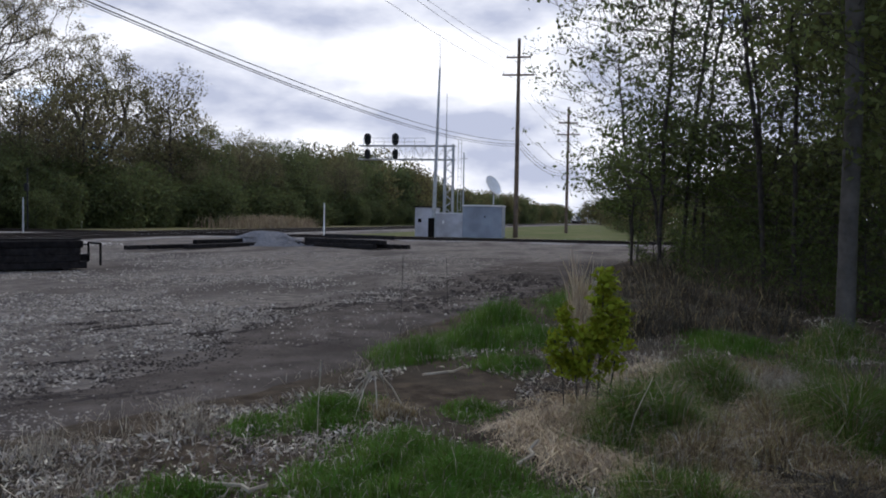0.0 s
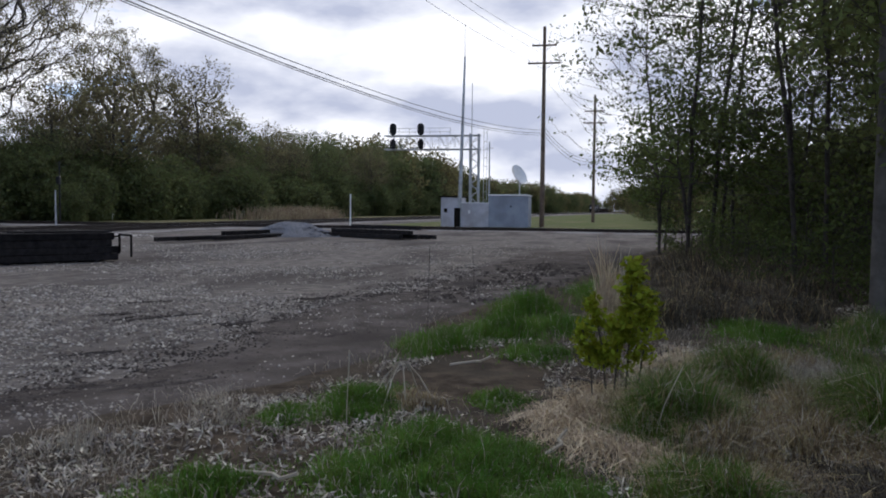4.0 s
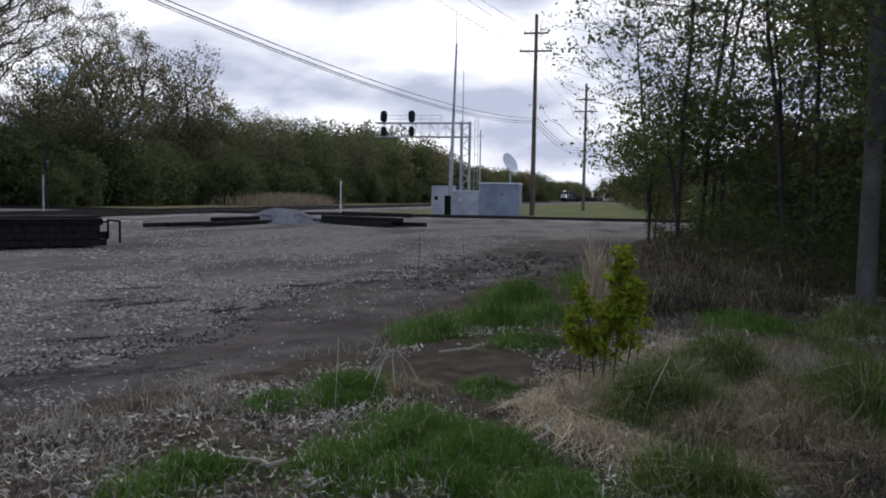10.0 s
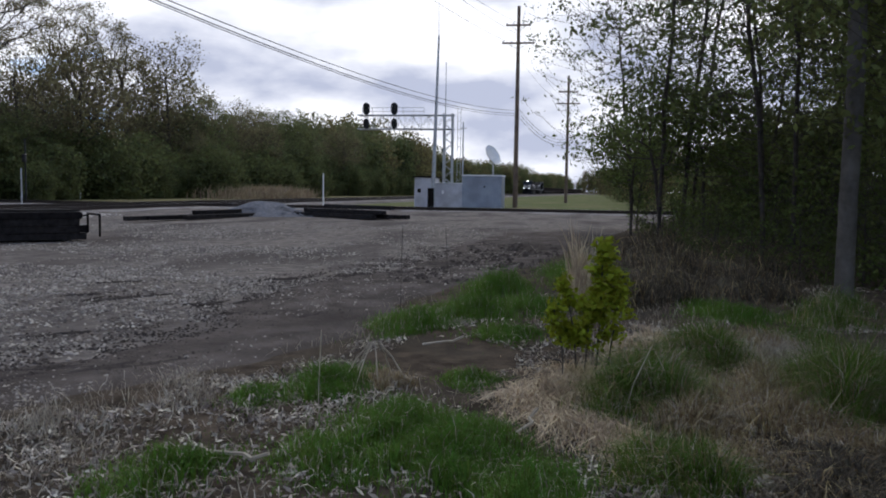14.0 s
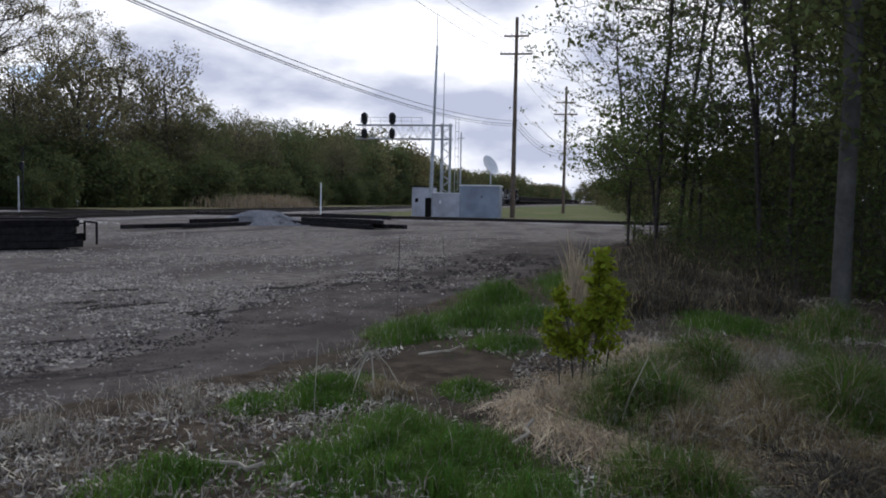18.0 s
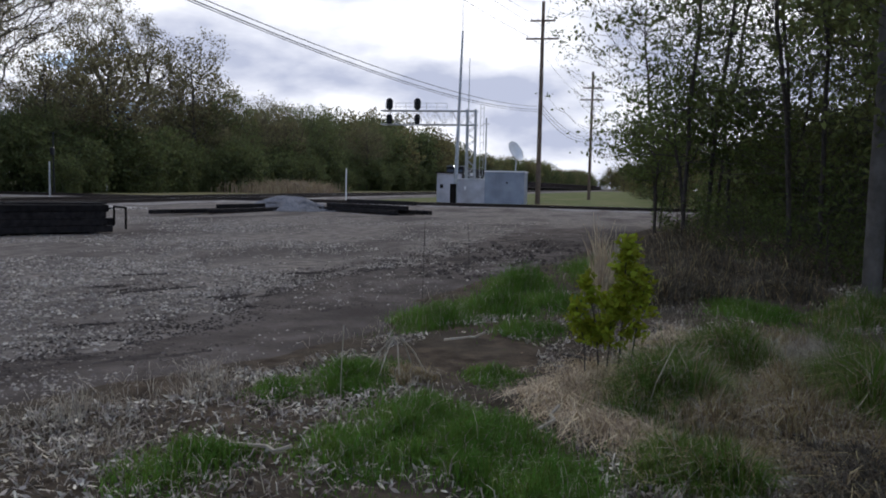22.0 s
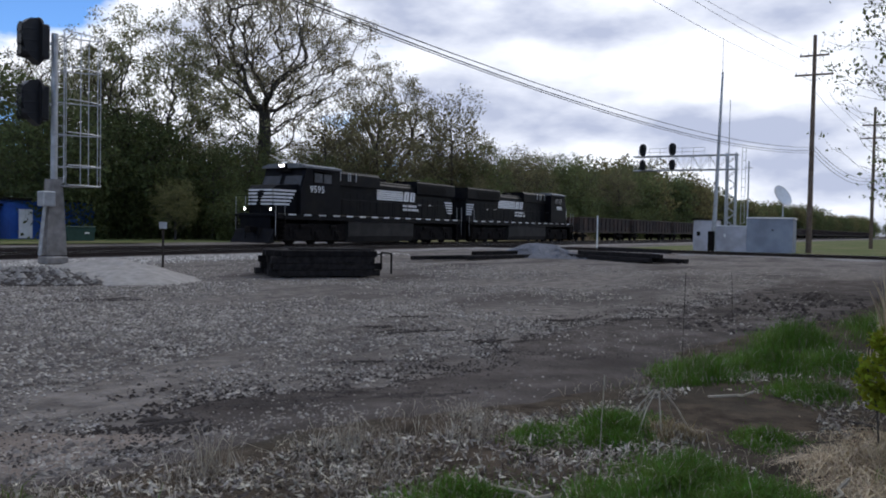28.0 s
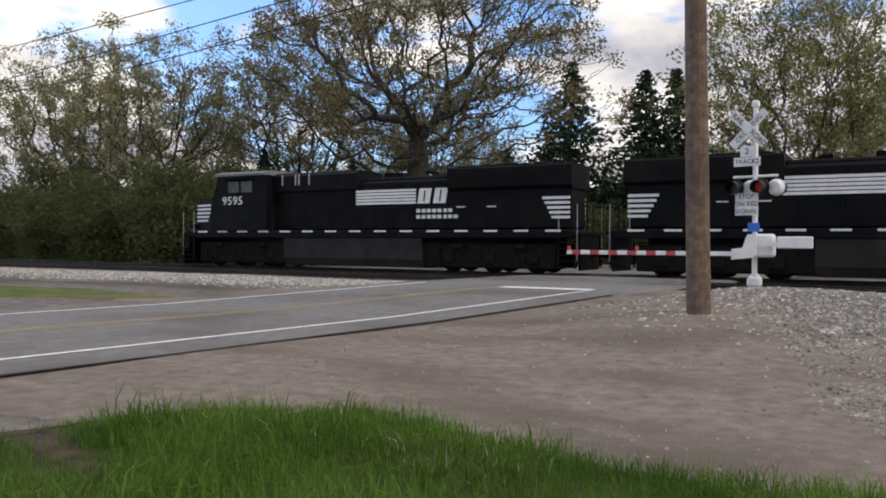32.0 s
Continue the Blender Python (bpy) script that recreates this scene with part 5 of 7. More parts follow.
    rim = 0.2 + 0.28 * (-6.0 - y)
    pts = np.array([(p, q, ground_z(p, q) + 0.005) for p, q, e in zip(x, y, rim) if p < min(e + 0.6 * noise.noise((p * 0.7, q * 0.7, 3.3)), road_x(q) - 4.8) and rng.random() < 0.55 + 0.8 * noise.noise((p * 0.6, q * 0.6, 1.7))])
    stone_object("crossing_gravel", "grey crushed gravel before the crossing signal", rng, pts, 0.0185, M_STONE)
    t = rng.uniform(0, 1, 2000)
    x, y = -2.4 - 2.4 * t + rng.normal(0, 0.12, 2000), -4.5 + 0.95 * np.minimum(1, t * 1.6) + 0.1 * t + (0.15 + 0.16 * t) * rng.normal(0, 1, 2000)
    thick = np.array([noise.noise((p * 1.7, q * 1.7, 5.5)) > -0.12 for p, q in zip(x, y)])
    x, y = x[thick], y[thick]
    stone_object("gravel_strip", "strip of bare pale stones beside a rut", rng, np.array([(p, q, ground_z(p, q) + 0.004) for p, q in zip(x, y)]), 0.0145, M_STONE)
    heap("gravel_mound", "pale mound of crushed stone at the signal's foot", -13.0, -16.6, 3.6, 1.9, 0.42, 68, M_FINES, 3.0)
    heap("rubble_heap", "low heap of dark dirt and rubble", -10.9, -16.6, 1.5, 2.3, 0.26, 0, M_RUT, 9.0, "rubble")
    a, d = rng.uniform(0, 2 * math.pi, 900), np.sqrt(rng.uniform(0, 1, 900))
    pts = np.array([(-10.9 + math.cos(i) * 1.45 * k, -16.6 + math.sin(i) * 2.2 * k, 0.24 * (1 - k ** 1.5) ** 1.2 + 0.02) for i, k in zip(a, d)])
    stone_object("rubble_stones", "grey rubble stones dumped against the mound", rng, pts, 0.06, M_RUBBLE)
    heap("gravel_mound", "conical heap of blue-grey gravel", -36.0, -14.4, 2.1, 2.3, 0.66, 0, M_BLUEHEAP, 5.0)
    a, d = rng.uniform(0, 2 * math.pi, 1500), np.sqrt(rng.uniform(0, 1.5, 1500))
    pts = np.array([(-36.0 + math.cos(i) * 2.1 * k, -14.4 + math.sin(i) * 2.3 * k, 0.62 * max(0.0, 1 - k ** 1.5) ** 1.2 + 0.01) for i, k in zip(a, d)])
    stone_object("heap_stones", "blue-grey stones loose on the gravel heap", rng, pts, 0.05, M_BLUEHEAP)
    # darker ruts and damp hollows
    crumbs = []
    for i, (cx, cy, rx, ry, turn) in enumerate(RUTS):
        for k in range(3):
            f, g = rng.uniform(-0.6, 0.6), rng.uniform(-0.8, 0.8)
            c0, s0 = math.cos(radians(turn)), math.sin(radians(turn))
            rut_sheet(cx + f * rx * c0 - g * ry * s0, cy + f * rx * s0 + g * ry * c0, rx * rng.uniform(0.22, 0.5), ry * rng.uniform(0.16, 0.36), turn + rng.normal(0, 16), i * 5 + k)
        ca, sa = math.cos(radians(turn)), math.sin(radians(turn))
        m = int(520 * min(2.5, (rx * ry) ** 0.7 / 0.35))
        u, v = rng.normal(0, rx * 0.62, m), rng.normal(0, ry * 0.8, m)
        crumbs += [(cx + p * ca - q * sa, cy + p * sa + q * ca) for p, q in zip(u, v)]
    m = 9000
    x = -2.6 - 16 * rng.uniform(0, 1, m) ** 1.3
    y = np.array([edge_y(p) - (0.6 if p > -4 else 1.4 + 0.10 * (-4 - p)) for p in x]) + rng.normal(0, 0.38, m)
    crumbs += list(zip(x, y))
    crumbs = [(p, q, ground_z(p, q) + 0.004) for p, q in crumbs if q < edge_y(p) and noise.noise((p * 1.6, q * 3.0, 0.3)) > -0.25]
    stone_object("dirt_crumbs", "crumbs of dark damp dirt", rng, np.array(crumbs), 0.012, M_RUT)
    x, y = -11 - 9 * rng.uniform(0, 1, 700), -1.7 + rng.normal(0, 0.6, 700)
    pts = np.array([(p, q + 0.08 * (-11 - p), ground_z(p, q) + 0.01) for p, q in zip(x, y) if noise.noise((p, q * 2, 8.0)) > -0.1])
    stone_object("dirt_clods", "clods of dark dirt at the yard's edge", rng, pts, 0.04, M_RUT)


def rut_sheet(cx, cy, rx, ry, turn, seed):
    n, k = 36, 5
    vs, fs = [], []
    ca, sa = math.cos(radians(turn)), math.sin(radians(turn))
    for i in range(k + 1):
        for j in range(n):
            a = 2 * math.pi * j / n
            w = (i / k) * (1 + 0.55 * noise.noise((math.cos(a) * 2.4 + seed * 3, math.sin(a) * 2.4, 1.0)) + 0.35 * noise.noise((math.cos(a) * 7 + seed, math.sin(a) * 7, 4.0)))
            u, v = math.cos(a) * rx * w, math.sin(a) * ry * w
            x, y = cx + u * ca - v * sa, cy + u * sa + v * ca
            vs.append((x, y, ground_z(x, y) + (0.011 if i < k else -0.002)))
    fs = [(i * n + j, i * n + (j + 1) % n, (i + 1) * n + (j + 1) % n, (i + 1) * n + j) for i in range(k) for j in range(n)]
    mb = MB()
    mb.v, mb.f = vs, fs
    tagged(part("ground_rut", mb, M_RUT), "dark damp dirt in a wheel rut", "ground", kind="structure")


def dirt_sheet(name, label, m, lower, upper, x0, x1, dz, step=0.2, seed=0.0):
    """A thin layer of dirt between two wandering lines over the yard."""
    vs, fs, rows = [], [], 14
    n = int((x1 - x0) / step)
    for i in range(n + 1):
        x = x0 + (x1 - x0) * i / n
        f = min(1.0, min(i, n - i) / 8)
        mid = (lower(x) + upper(x)) / 2
        lo = mid + (lower(x) - mid) * f + 0.35 * noise.noise((x * 0.7, seed, 0)) + 0.15 * noise.noise((x * 3, seed, 0))
        up = mid + (upper(x) - mid) * f + 0.2 * noise.noise((x * 0.9, seed + 5, 0)) + 0.1 * noise.noise((x * 4, seed, 3))
        for j in range(rows):
            y = lo + (up - lo) * j / (rows - 1)
            vs.append((x, y, ground_z(x, y) + (dz if 0 < j < rows - 1 else -0.006)))
    for i in range(n):
        for j in range(rows - 1):
            k = i * rows + j
            fs.append((k, k + rows, k + rows + 1, k + 1))
    mb = MB()
    mb.v, mb.f = vs, fs
    tagged(part(name, mb, m, smooth=True), label, "ground", kind="structure")


dirt_sheet("ground_dirt", "bare dark brown dirt between gravel and verge", M_DIRT, lambda x: edge_y(x) - (0.4 if x > -4 else 1.2 + 0.10 * (-4 - x)), lambda x: edge_y(x) + 0.3, -27, -2.0, 0.010, seed=1.5)
dirt_sheet("ground_drive", "packed tan dirt drive beside the road", M_DRIVE, lambda x: max(-17.0, -9.5 - 1.9 * (x + 1.0)), lambda x: edge_y(x) + 0.3 if x < 5 else -3.4, -3.5, 11.0, 0.008, seed=7.5)
build_verge()
build_cover()
build_gravel()

# ---- railway furniture ----


def signal_head(parent, x, z, axis=1):
    """An oval backboard with three hooded lamps, facing +x."""
    oval = [(0.34 * math.cos(a), z + (0.30 if math.sin(a) >= 0 else -0.30) + 0.34 * math.sin(a)) for a in [i * math.pi / 9 for i in range(18)]]
    hd = part("signal_head", MB().prism(oval, "x", x, x + 0.05), M_SIGNAL, parent, "black oval signal head")
    part("lamp_case", MB().box((x - 0.12, 0, z), (0.22, 0.36, 0.95), bev=0.04), M_SIGNAL, hd)
    part("visor_case", MB().prism([(x + 0.05, z + 0.60), (x + 0.30, z + 0.56), (x + 0.46, z + 0.40), (x + 0.50, z + 0.1), (x + 0.46, z - 0.2), (x + 0.36, z - 0.40), (x + 0.05, z - 0.62)], "y", -0.18, 0.18), M_SIGNAL, hd)
    for k in (-0.3, 0.0, 0.3):
        vis = MB()
        for rr in (0.185, 0.175):
            v = []
            for i in range(17):
                an = math.radians(-60 + i * 300 / 16)
                v += [(x + 0.05, rr * math.cos(an), z + k + rr * math.sin(an)), (x + 0.50, rr * math.cos(an), z + k + rr * math.sin(an) - 0.04)]
            vis.add(v, [(2 * i, 2 * i + 1, 2 * i + 3, 2 * i + 2) for i in range(16)])
        part("visor", vis, M_SIGNAL, hd)
        part("lens", MB().tube((x + 0.49, 0, z + k), (x + 0.502, 0, z + k), 0.13, 0.13, 12), M_LENS, hd)


def make_signal(at_pose):
    sg = thing("railway_signal", "grey steel mast with caged ladder and black hooded signal heads", "signal", at=at_pose, group="colour light signals")
    part("footing", MB().box((0, 0, 0.06), (0.62, 0.55, 0.22), bev=0.04), M_PEDESTAL, sg)
    part("pedestal", MB().prism([(-0.30, 0.2), (0.26, 0.2), (0.17, 2.3), (-0.17, 2.3)], "y", -0.17, 0.17), M_PEDESTAL, sg, "tapered grey pedestal")
    part("brace", MB().tube((0.42, 0.1, 0.2), (0.28, 0.1, 1.6), 0.05, 0.05, 8), M_GALV, sg)
    part("mast", MB().tube((0, 0, 2.25), (0, 0, 6.3), 0.085, 0.08, 12), M_GALV, sg)
    part("junction_box", MB().box((0.24, 0.1, 1.75), (0.34, 0.4, 0.42), bev=0.03), M_GALV, sg)
    for z in (6.0, 4.35):
        part("bracket", MB().box((0.2, 0, z), (0.55, 0.07, 0.07)), M_GALV, sg)
        signal_head(sg, 0.42, z)
    lad = part("ladder", MB().path([(-0.18, -0.2, 2.2), (-0.18, -0.2, 6.35)], 0.022, 6).path([(-0.18, 0.2, 2.2), (-0.18, 0.2, 6.35)], 0.022, 6), M_GALV, sg)
    for i in range(14):
        part("rung", MB().tube((-0.18, -0.2, 2.35 + i * 0.29), (-0.18, 0.2, 2.35 + i * 0.29), 0.013, 0.013, 5), M_GALV, lad)
    hoop = [(-0.18 - 1.15 * math.sin(a), 0.44 * math.cos(a)) for a in [i * math.pi / 10 for i in range(11)]]
    part("cage_hoop", sweep([(x, y, 6.35) for x, y in hoop], 0.018, 6), M_GALV, sg)
    for z in (5.4, 4.5, 3.6, 2.7, 2.15):
        part("cage_hoop", sweep([(x, y, z) for x, y in hoop], 0.018, 6), M_GALV, sg)
    for i in (1, 3, 5, 7, 9):
        x, y = hoop[i]
        part("cage_bar", MB().tube((x, y, 2.15), (x, y, 6.35), 0.014, 0.014, 5), M_GALV, sg)
    part("platform", MB().box((-0.5, 0, 2.13), (0.8, 0.8, 0.03)), M_GALV, sg)
    return sg


def make_pole(name, label, x, y, h, r0, r1, arms, lean=(0, 0)):
    p = thing(name, label, "utility pole", at=pose(x, y, 0))
    part("pole", MB().tube((0, 0, -0.3), (lean[0], lean[1], h), r0, r1, 14), M_POLE, p)
    for z, w, along in arms:
        d = (1, 0) if along == "x" else (0, 1)
        arm = part("crossarm", MB().box((lean[0] * z / h + 0.14 * d[1], lean[1] * z / h + 0.14 * d[0], z), (w if d[0] else 0.1, w if d[1] else 0.1, 0.13), bev=0.01), M_POLE, p)
        for k in (-0.46, -0.2, 0.2, 0.46):
            part("insulator", MB().tube((0.14 * d[1] + w * k * d[0], 0.14 * d[0] + w * k * d[1], z + 0.06), (0.14 * d[1] + w * k * d[0], 0.14 * d[0] + w * k * d[1], z + 0.22), 0.045, 0.03, 8), M_GALV, arm)
        for k in (-1, 1):
            part("arm_brace", MB().tube((0.08 * d[1], 0.08 * d[0], z - 0.5), (0.14 * d[1] + 0.3 * w * k * d[0], 0.14 * d[0] + 0.3 * w * k * d[1], z - 0.04), 0.02, 0.02, 5), M_GALV, arm)
    return p


def sweep(pts, r, n=5):
    """One unbroken tube along a line of points."""
    mb, vs = MB(), []
    for i, p in enumerate(pts):
        d = (Vector(pts[min(i + 1, len(pts) - 1)]) - Vector(pts[max(i - 1, 0)])).normalized()
        u = d.cross(Vector((0, 0, 1)) if abs(d.z) < 0.9 else Vector((1, 0, 0))).normalized()
        w = d.cross(u)
        vs += [Vector(p) + (u * math.cos(2 * math.pi * k / n) + w * math.sin(2 * math.pi * k / n)) * r for k in range(n)]
    return mb.add(vs, [(i * n + k, i * n + (k + 1) % n, (i + 1) * n + (k + 1) % n, (i + 1) * n + k) for i in range(len(pts) - 1) for k in range(n)])


def wire(name, a, b, sag, r=0.014):
    pts = []
    for i in range(31):
        t = i / 30
        p = Vector(a).lerp(Vector(b), t)
        p.z -= sag * 4 * t * (1 - t)
        pts.append(p)
    tagged(part(name, sweep(pts, r), M_WIRE), "thin black overhead wire between two poles", "cable", group="overhead wires")


def build_poles():
    make_pole("utility_pole", "tall wooden utility pole with two crossarms behind the hut", -61.5, -4.1, 15.4, 0.20, 0.12, ((13.95, 1.9, "y"), (12.6, 2.5, "y")))
    make_pole("utility_pole", "wooden utility pole with crossarms farther down the line", -90, -0.3, 14.2, 0.19, 0.12, ((12.4, 2.2, "y"), (11.1, 2.6, "y")))
    make_pole("utility_pole", "thick weathered brown utility pole at the roadside", 2.95, -13.1, 12.2, 0.192, 0.14, (), (0.22, 0.0))
    make_pole("utility_pole", "dark utility pole beyond the crossing", -4.7, -50, 12.0, 0.17, 0.12, ())
    tp = make_pole("utility_pole", "utility pole with two crossarms and transformers", -21, -66.9, 12.0, 0.17, 0.12, ((11.7, 2.6, "x"), (10.6, 3.0, "x")))
    for k in (-0.75, 0.75):
        part("transformer", MB().tube((k, 0.1, 8.2), (k, 0.1, 9.2), 0.28, 0.28, 12), M_GALV, tp, "grey transformer can")
    for i in range(3):
        wire("overhead_wire", (-61.5, -4.1 + 0.05 * i, (7.13, 7.3, 7.52)[i]), (2.95, -13.1, (7.2, 7.26, 7.2)[i]), (1.53, 1.58, 1.48)[i], (0.012, 0.016, 0.014)[i])
        wire("overhead_wire", (-61.4, -5.0 + 0.9 * i, 14.1 if i == 1 else 12.75), (3.1, -13.1, 11.4 + 0.3 * i), 1.1, 0.010)
        wire("overhead_wire", (3.05, -13.1, (6.89, 7.15, 7.53)[i]), (58, -23.4, (10.1, 8.13, 10.67)[i]), (1.42, 0.1, 0.33)[i], 0.016)
        wire("overhead_wire", (3.1, -13.2, 10.0 + 0.5 * i), (-4.7, -50, 10.5 + 0.55 * i), 0.5)
        wire("overhead_wire", (-61.5, -4.1, 7.2 + 0.3 * i), (-90, -0.3, 6.6 + 0.3 * i), 0.9, 0.018)
        wire("overhead_wire", (-61.5, -5.0 + 0.9 * i, 12.85), (-90, -1.3 + i, 11.3), 0.5, 0.010)


def build_hut():
    hut = thing("signal_hut", "low grey metal equipment huts joined in a row", "hut", at=pose(-61.2, 0, 0))
    a = part("left_hut", MB().box((0, -11.0, 1.12), (3.0, 1.45, 2.3), bev=0.02), M_SHED, hut)
    part("roof", MB().box((0, -11.0, 2.31), (3.2, 1.75, 0.1), bev=0.02), M_UNDER, a, "dark flat roof edge")
    part("door", MB().box((1.52, -10.72, 1.05), (0.05, 0.42, 1.3), bev=0.01), M_SHED, a)
    part("vent", MB().box((1.53, -11.35, 1.25), (0.05, 0.25, 0.3)), M_UNDER, a)
    b = part("middle_hut", MB().box((0.15, -9.15, 0.9), (2.9, 2.3, 1.86), bev=0.02), M_SHED, hut)
    part("roof", MB().box((0.15, -9.15, 1.85), (3.0, 2.35, 0.06), bev=0.01), M_SIGNW, b, "white roof sheet")
    part("placard", MB().box((1.62, -9.5, 1.15), (0.02, 0.14, 0.24)), M_SIGNW, b)
    c = part("right_hut", MB().box((0.2, -6.5, 1.2), (3.0, 3.0, 2.42), bev=0.02), M_SHED2, hut, "blue-grey ribbed hut")
    for i in range(11):
        part("panel_rib", MB().box((1.715, -7.85 + i * 0.27, 1.2), (0.03, 0.05, 2.3)), M_SHED2, c)
    part("roof", MB().box((0.2, -6.5, 2.45), (3.15, 3.1, 0.1), bev=0.02), M_SIGNW, c, "white roof sheet")
    part("hasp", MB().box((1.73, -6.3, 1.6), (0.03, 0.1, 0.12)), M_UNDER, c)
    dish = thing("satellite_dish", "white satellite dish on a short post over the hut", "dish", at=pose(-60.4, -5.75, 2.45))
    part("post", MB().tube((0, 0, 0), (0, 0, 1.3), 0.05, 0.05, 8), M_GALV, dish)
    part("arm", MB().path([(0, 0, 1.0), (-0.6, 0.3, 1.2), (-0.9, 0.4, 1.6)], 0.025, 5), M_GALV, dish)
    m = pose(0.1, -0.1, 1.55, -62, 20, -24)
    mb = MB()
    v, f, n = [], [], 28
    for back in (0, 0.05):
        for i in range(6):
            for j in range(n):
                r = 0.72 * i / 5
                v.append(m @ Vector((r * math.cos(2 * math.pi * j / n), r * math.sin(2 * math.pi * j / n) * 1.12, r * r * 0.3 - back)))
    for b0 in (0, 6 * n):
        f += [(b0 + i * n + j, b0 + i * n + (j + 1) % n, b0 + (i + 1) * n + (j + 1) % n, b0 + (i + 1) * n + j) for i in range(5) for j in range(n)]
    mb.add(v, f)
    part("reflector", mb, M_SIGNW, dish, "white dish", smooth=True)
    mast = thing("antenna_mast", "tall tapered grey antenna mast before the hut", "mast", at=pose(-57.9, -10.0, 0))
    part("mast", MB().tube((0, 0, -0.2), (0, 0.33, 12.6), 0.17, 0.07, 12), M_GALV, mast)
    part("whip", MB().tube((0, 0.33, 12.5), (0, 0.3, 15.0), 0.03, 0.015, 6), M_GALV, mast)
    part("cabinet", MB().box((0.1, -0.1, 0.75), (0.4, 0.45, 1.4), bev=0.03), M_UNDER, mast)
    sp = thing("slim_pole", "slim grey pole with a small crossbar behind the huts", "pole", at=pose(-63.4, -8.5, 0))
    part("pole", MB().tube((0, 0, -0.1), (0, 0, 6.8), 0.07, 0.05, 8), M_GALV, sp)
    part("crossbar", MB().tube((0, -0.3, 6.3), (0, 0.3, 6.3), 0.03, 0.03, 6), M_GALV, sp)
    w2 = thing("antenna_mast", "thin antenna rod above the gantry", "mast", at=pose(-70, -11.0, 0))
    part("rod", MB().tube((0, 0, -0.1), (0, 0, 12.6), 0.07, 0.03, 6), M_GALV, w2)


def build_gantry():
    g = thing("signal_gantry", "galvanised cantilever signal gantry over the main line", "signal gantry", at=pose(-94, 0, 0))
    for dx in (-0.5, 0.5):
        for y in (-14.9, -13.9):
            part("column_leg", MB().tube((dx, y, -0.1), (dx, y, 10.4), 0.09, 0.09, 8), M_GALV, g)
    for i in range(12):
        z = 0.4 + i * 0.8
        for dx in (-0.5, 0.5):
            part("column_lacing", MB().tube((dx, -14.9 if i % 2 else -13.9, z), (dx, -13.9 if i % 2 else -14.9, z + 0.8), 0.035, 0.035, 5), M_GALV, g)
    for dx in (-0.5, 0.5):
        for z in (8.55, 10.2):
            part("beam_chord", MB().tube((dx, -13.7, z), (dx, -25.5, z), 0.075, 0.075, 8), M_GALV, g)
        for i in range(11):
            y = -14.9 - i * 0.96
            part("beam_upright", MB().tube((dx, y, 8.55), (dx, y, 10.2), 0.022, 0.022, 5), M_GALV, g)
            part("beam_lacing", MB().tube((dx, y, 8.55 if i % 2 else 10.2), (dx, y - 0.96, 10.2 if i % 2 else 8.55), 0.022, 0.022, 5), M_GALV, g)
    part("walkway", MB().box((0, -19.8, 8.6), (0.9, 11.2, 0.05)), M_GALV, g)
    for z in (11.2, 10.75):
        part("handrail", MB().tube((-0.6, -17.5, z), (-0.6, -25.2, z), 0.025, 0.025, 5), M_GALV, g)
    for i in range(7):
        part("rail_post", MB().tube((-0.6, -17.5 - i * 1.28, 10.2), (-0.6, -17.5 - i * 1.28, 11.2), 0.025, 0.025, 5), M_GALV, g)
    lad = part("ladder_cage", MB().path([(0, -13.3, 0.5), (0, -13.3, 11.0)], 0.03, 5).path([(0, -12.9, 2.5), (0, -12.9, 11.0)], 0.03, 5), M_GALV, g)
    for i in range(9):
        part("cage_hoop", MB().tube((0, -13.3, 2.5 + i), (0, -12.9, 2.5 + i), 0.03, 0.03, 5), M_GALV, lad)
    for y in (-24.35, -20.9):
        for z, k in ((10.95, 1.0), (9.15, 0.85)):
            hd = part("signal_head", MB().prism([(y + 0.42 * k * math.cos(a), z + (0.3 if math.sin(a) >= 0 else -0.3) * k + 0.42 * k * math.sin(a)) for a in [i * math.pi / 9 for i in range(18)]], "x", 0.62, 0.7), M_SIGNAL, g, "black signal head")
            part("lamp_case", MB().box((0.5, y, z), (0.25, 0.4, 0.95 * k), bev=0.04), M_SIGNAL, hd)
            for q in (-0.3, 0, 0.3):
                part("visor", MB().tube((0.7, y, z + q * k), (0.95, y, z + q * k), 0.14 * k, 0.14 * k, 10, caps=False), M_SIGNAL, hd)


def sign_text(parent, body, size, at_pose):
    part("lettering", text_mesh(body, size, M_SIGNAL, 0.003), None, parent, "black lettering", at=at_pose)


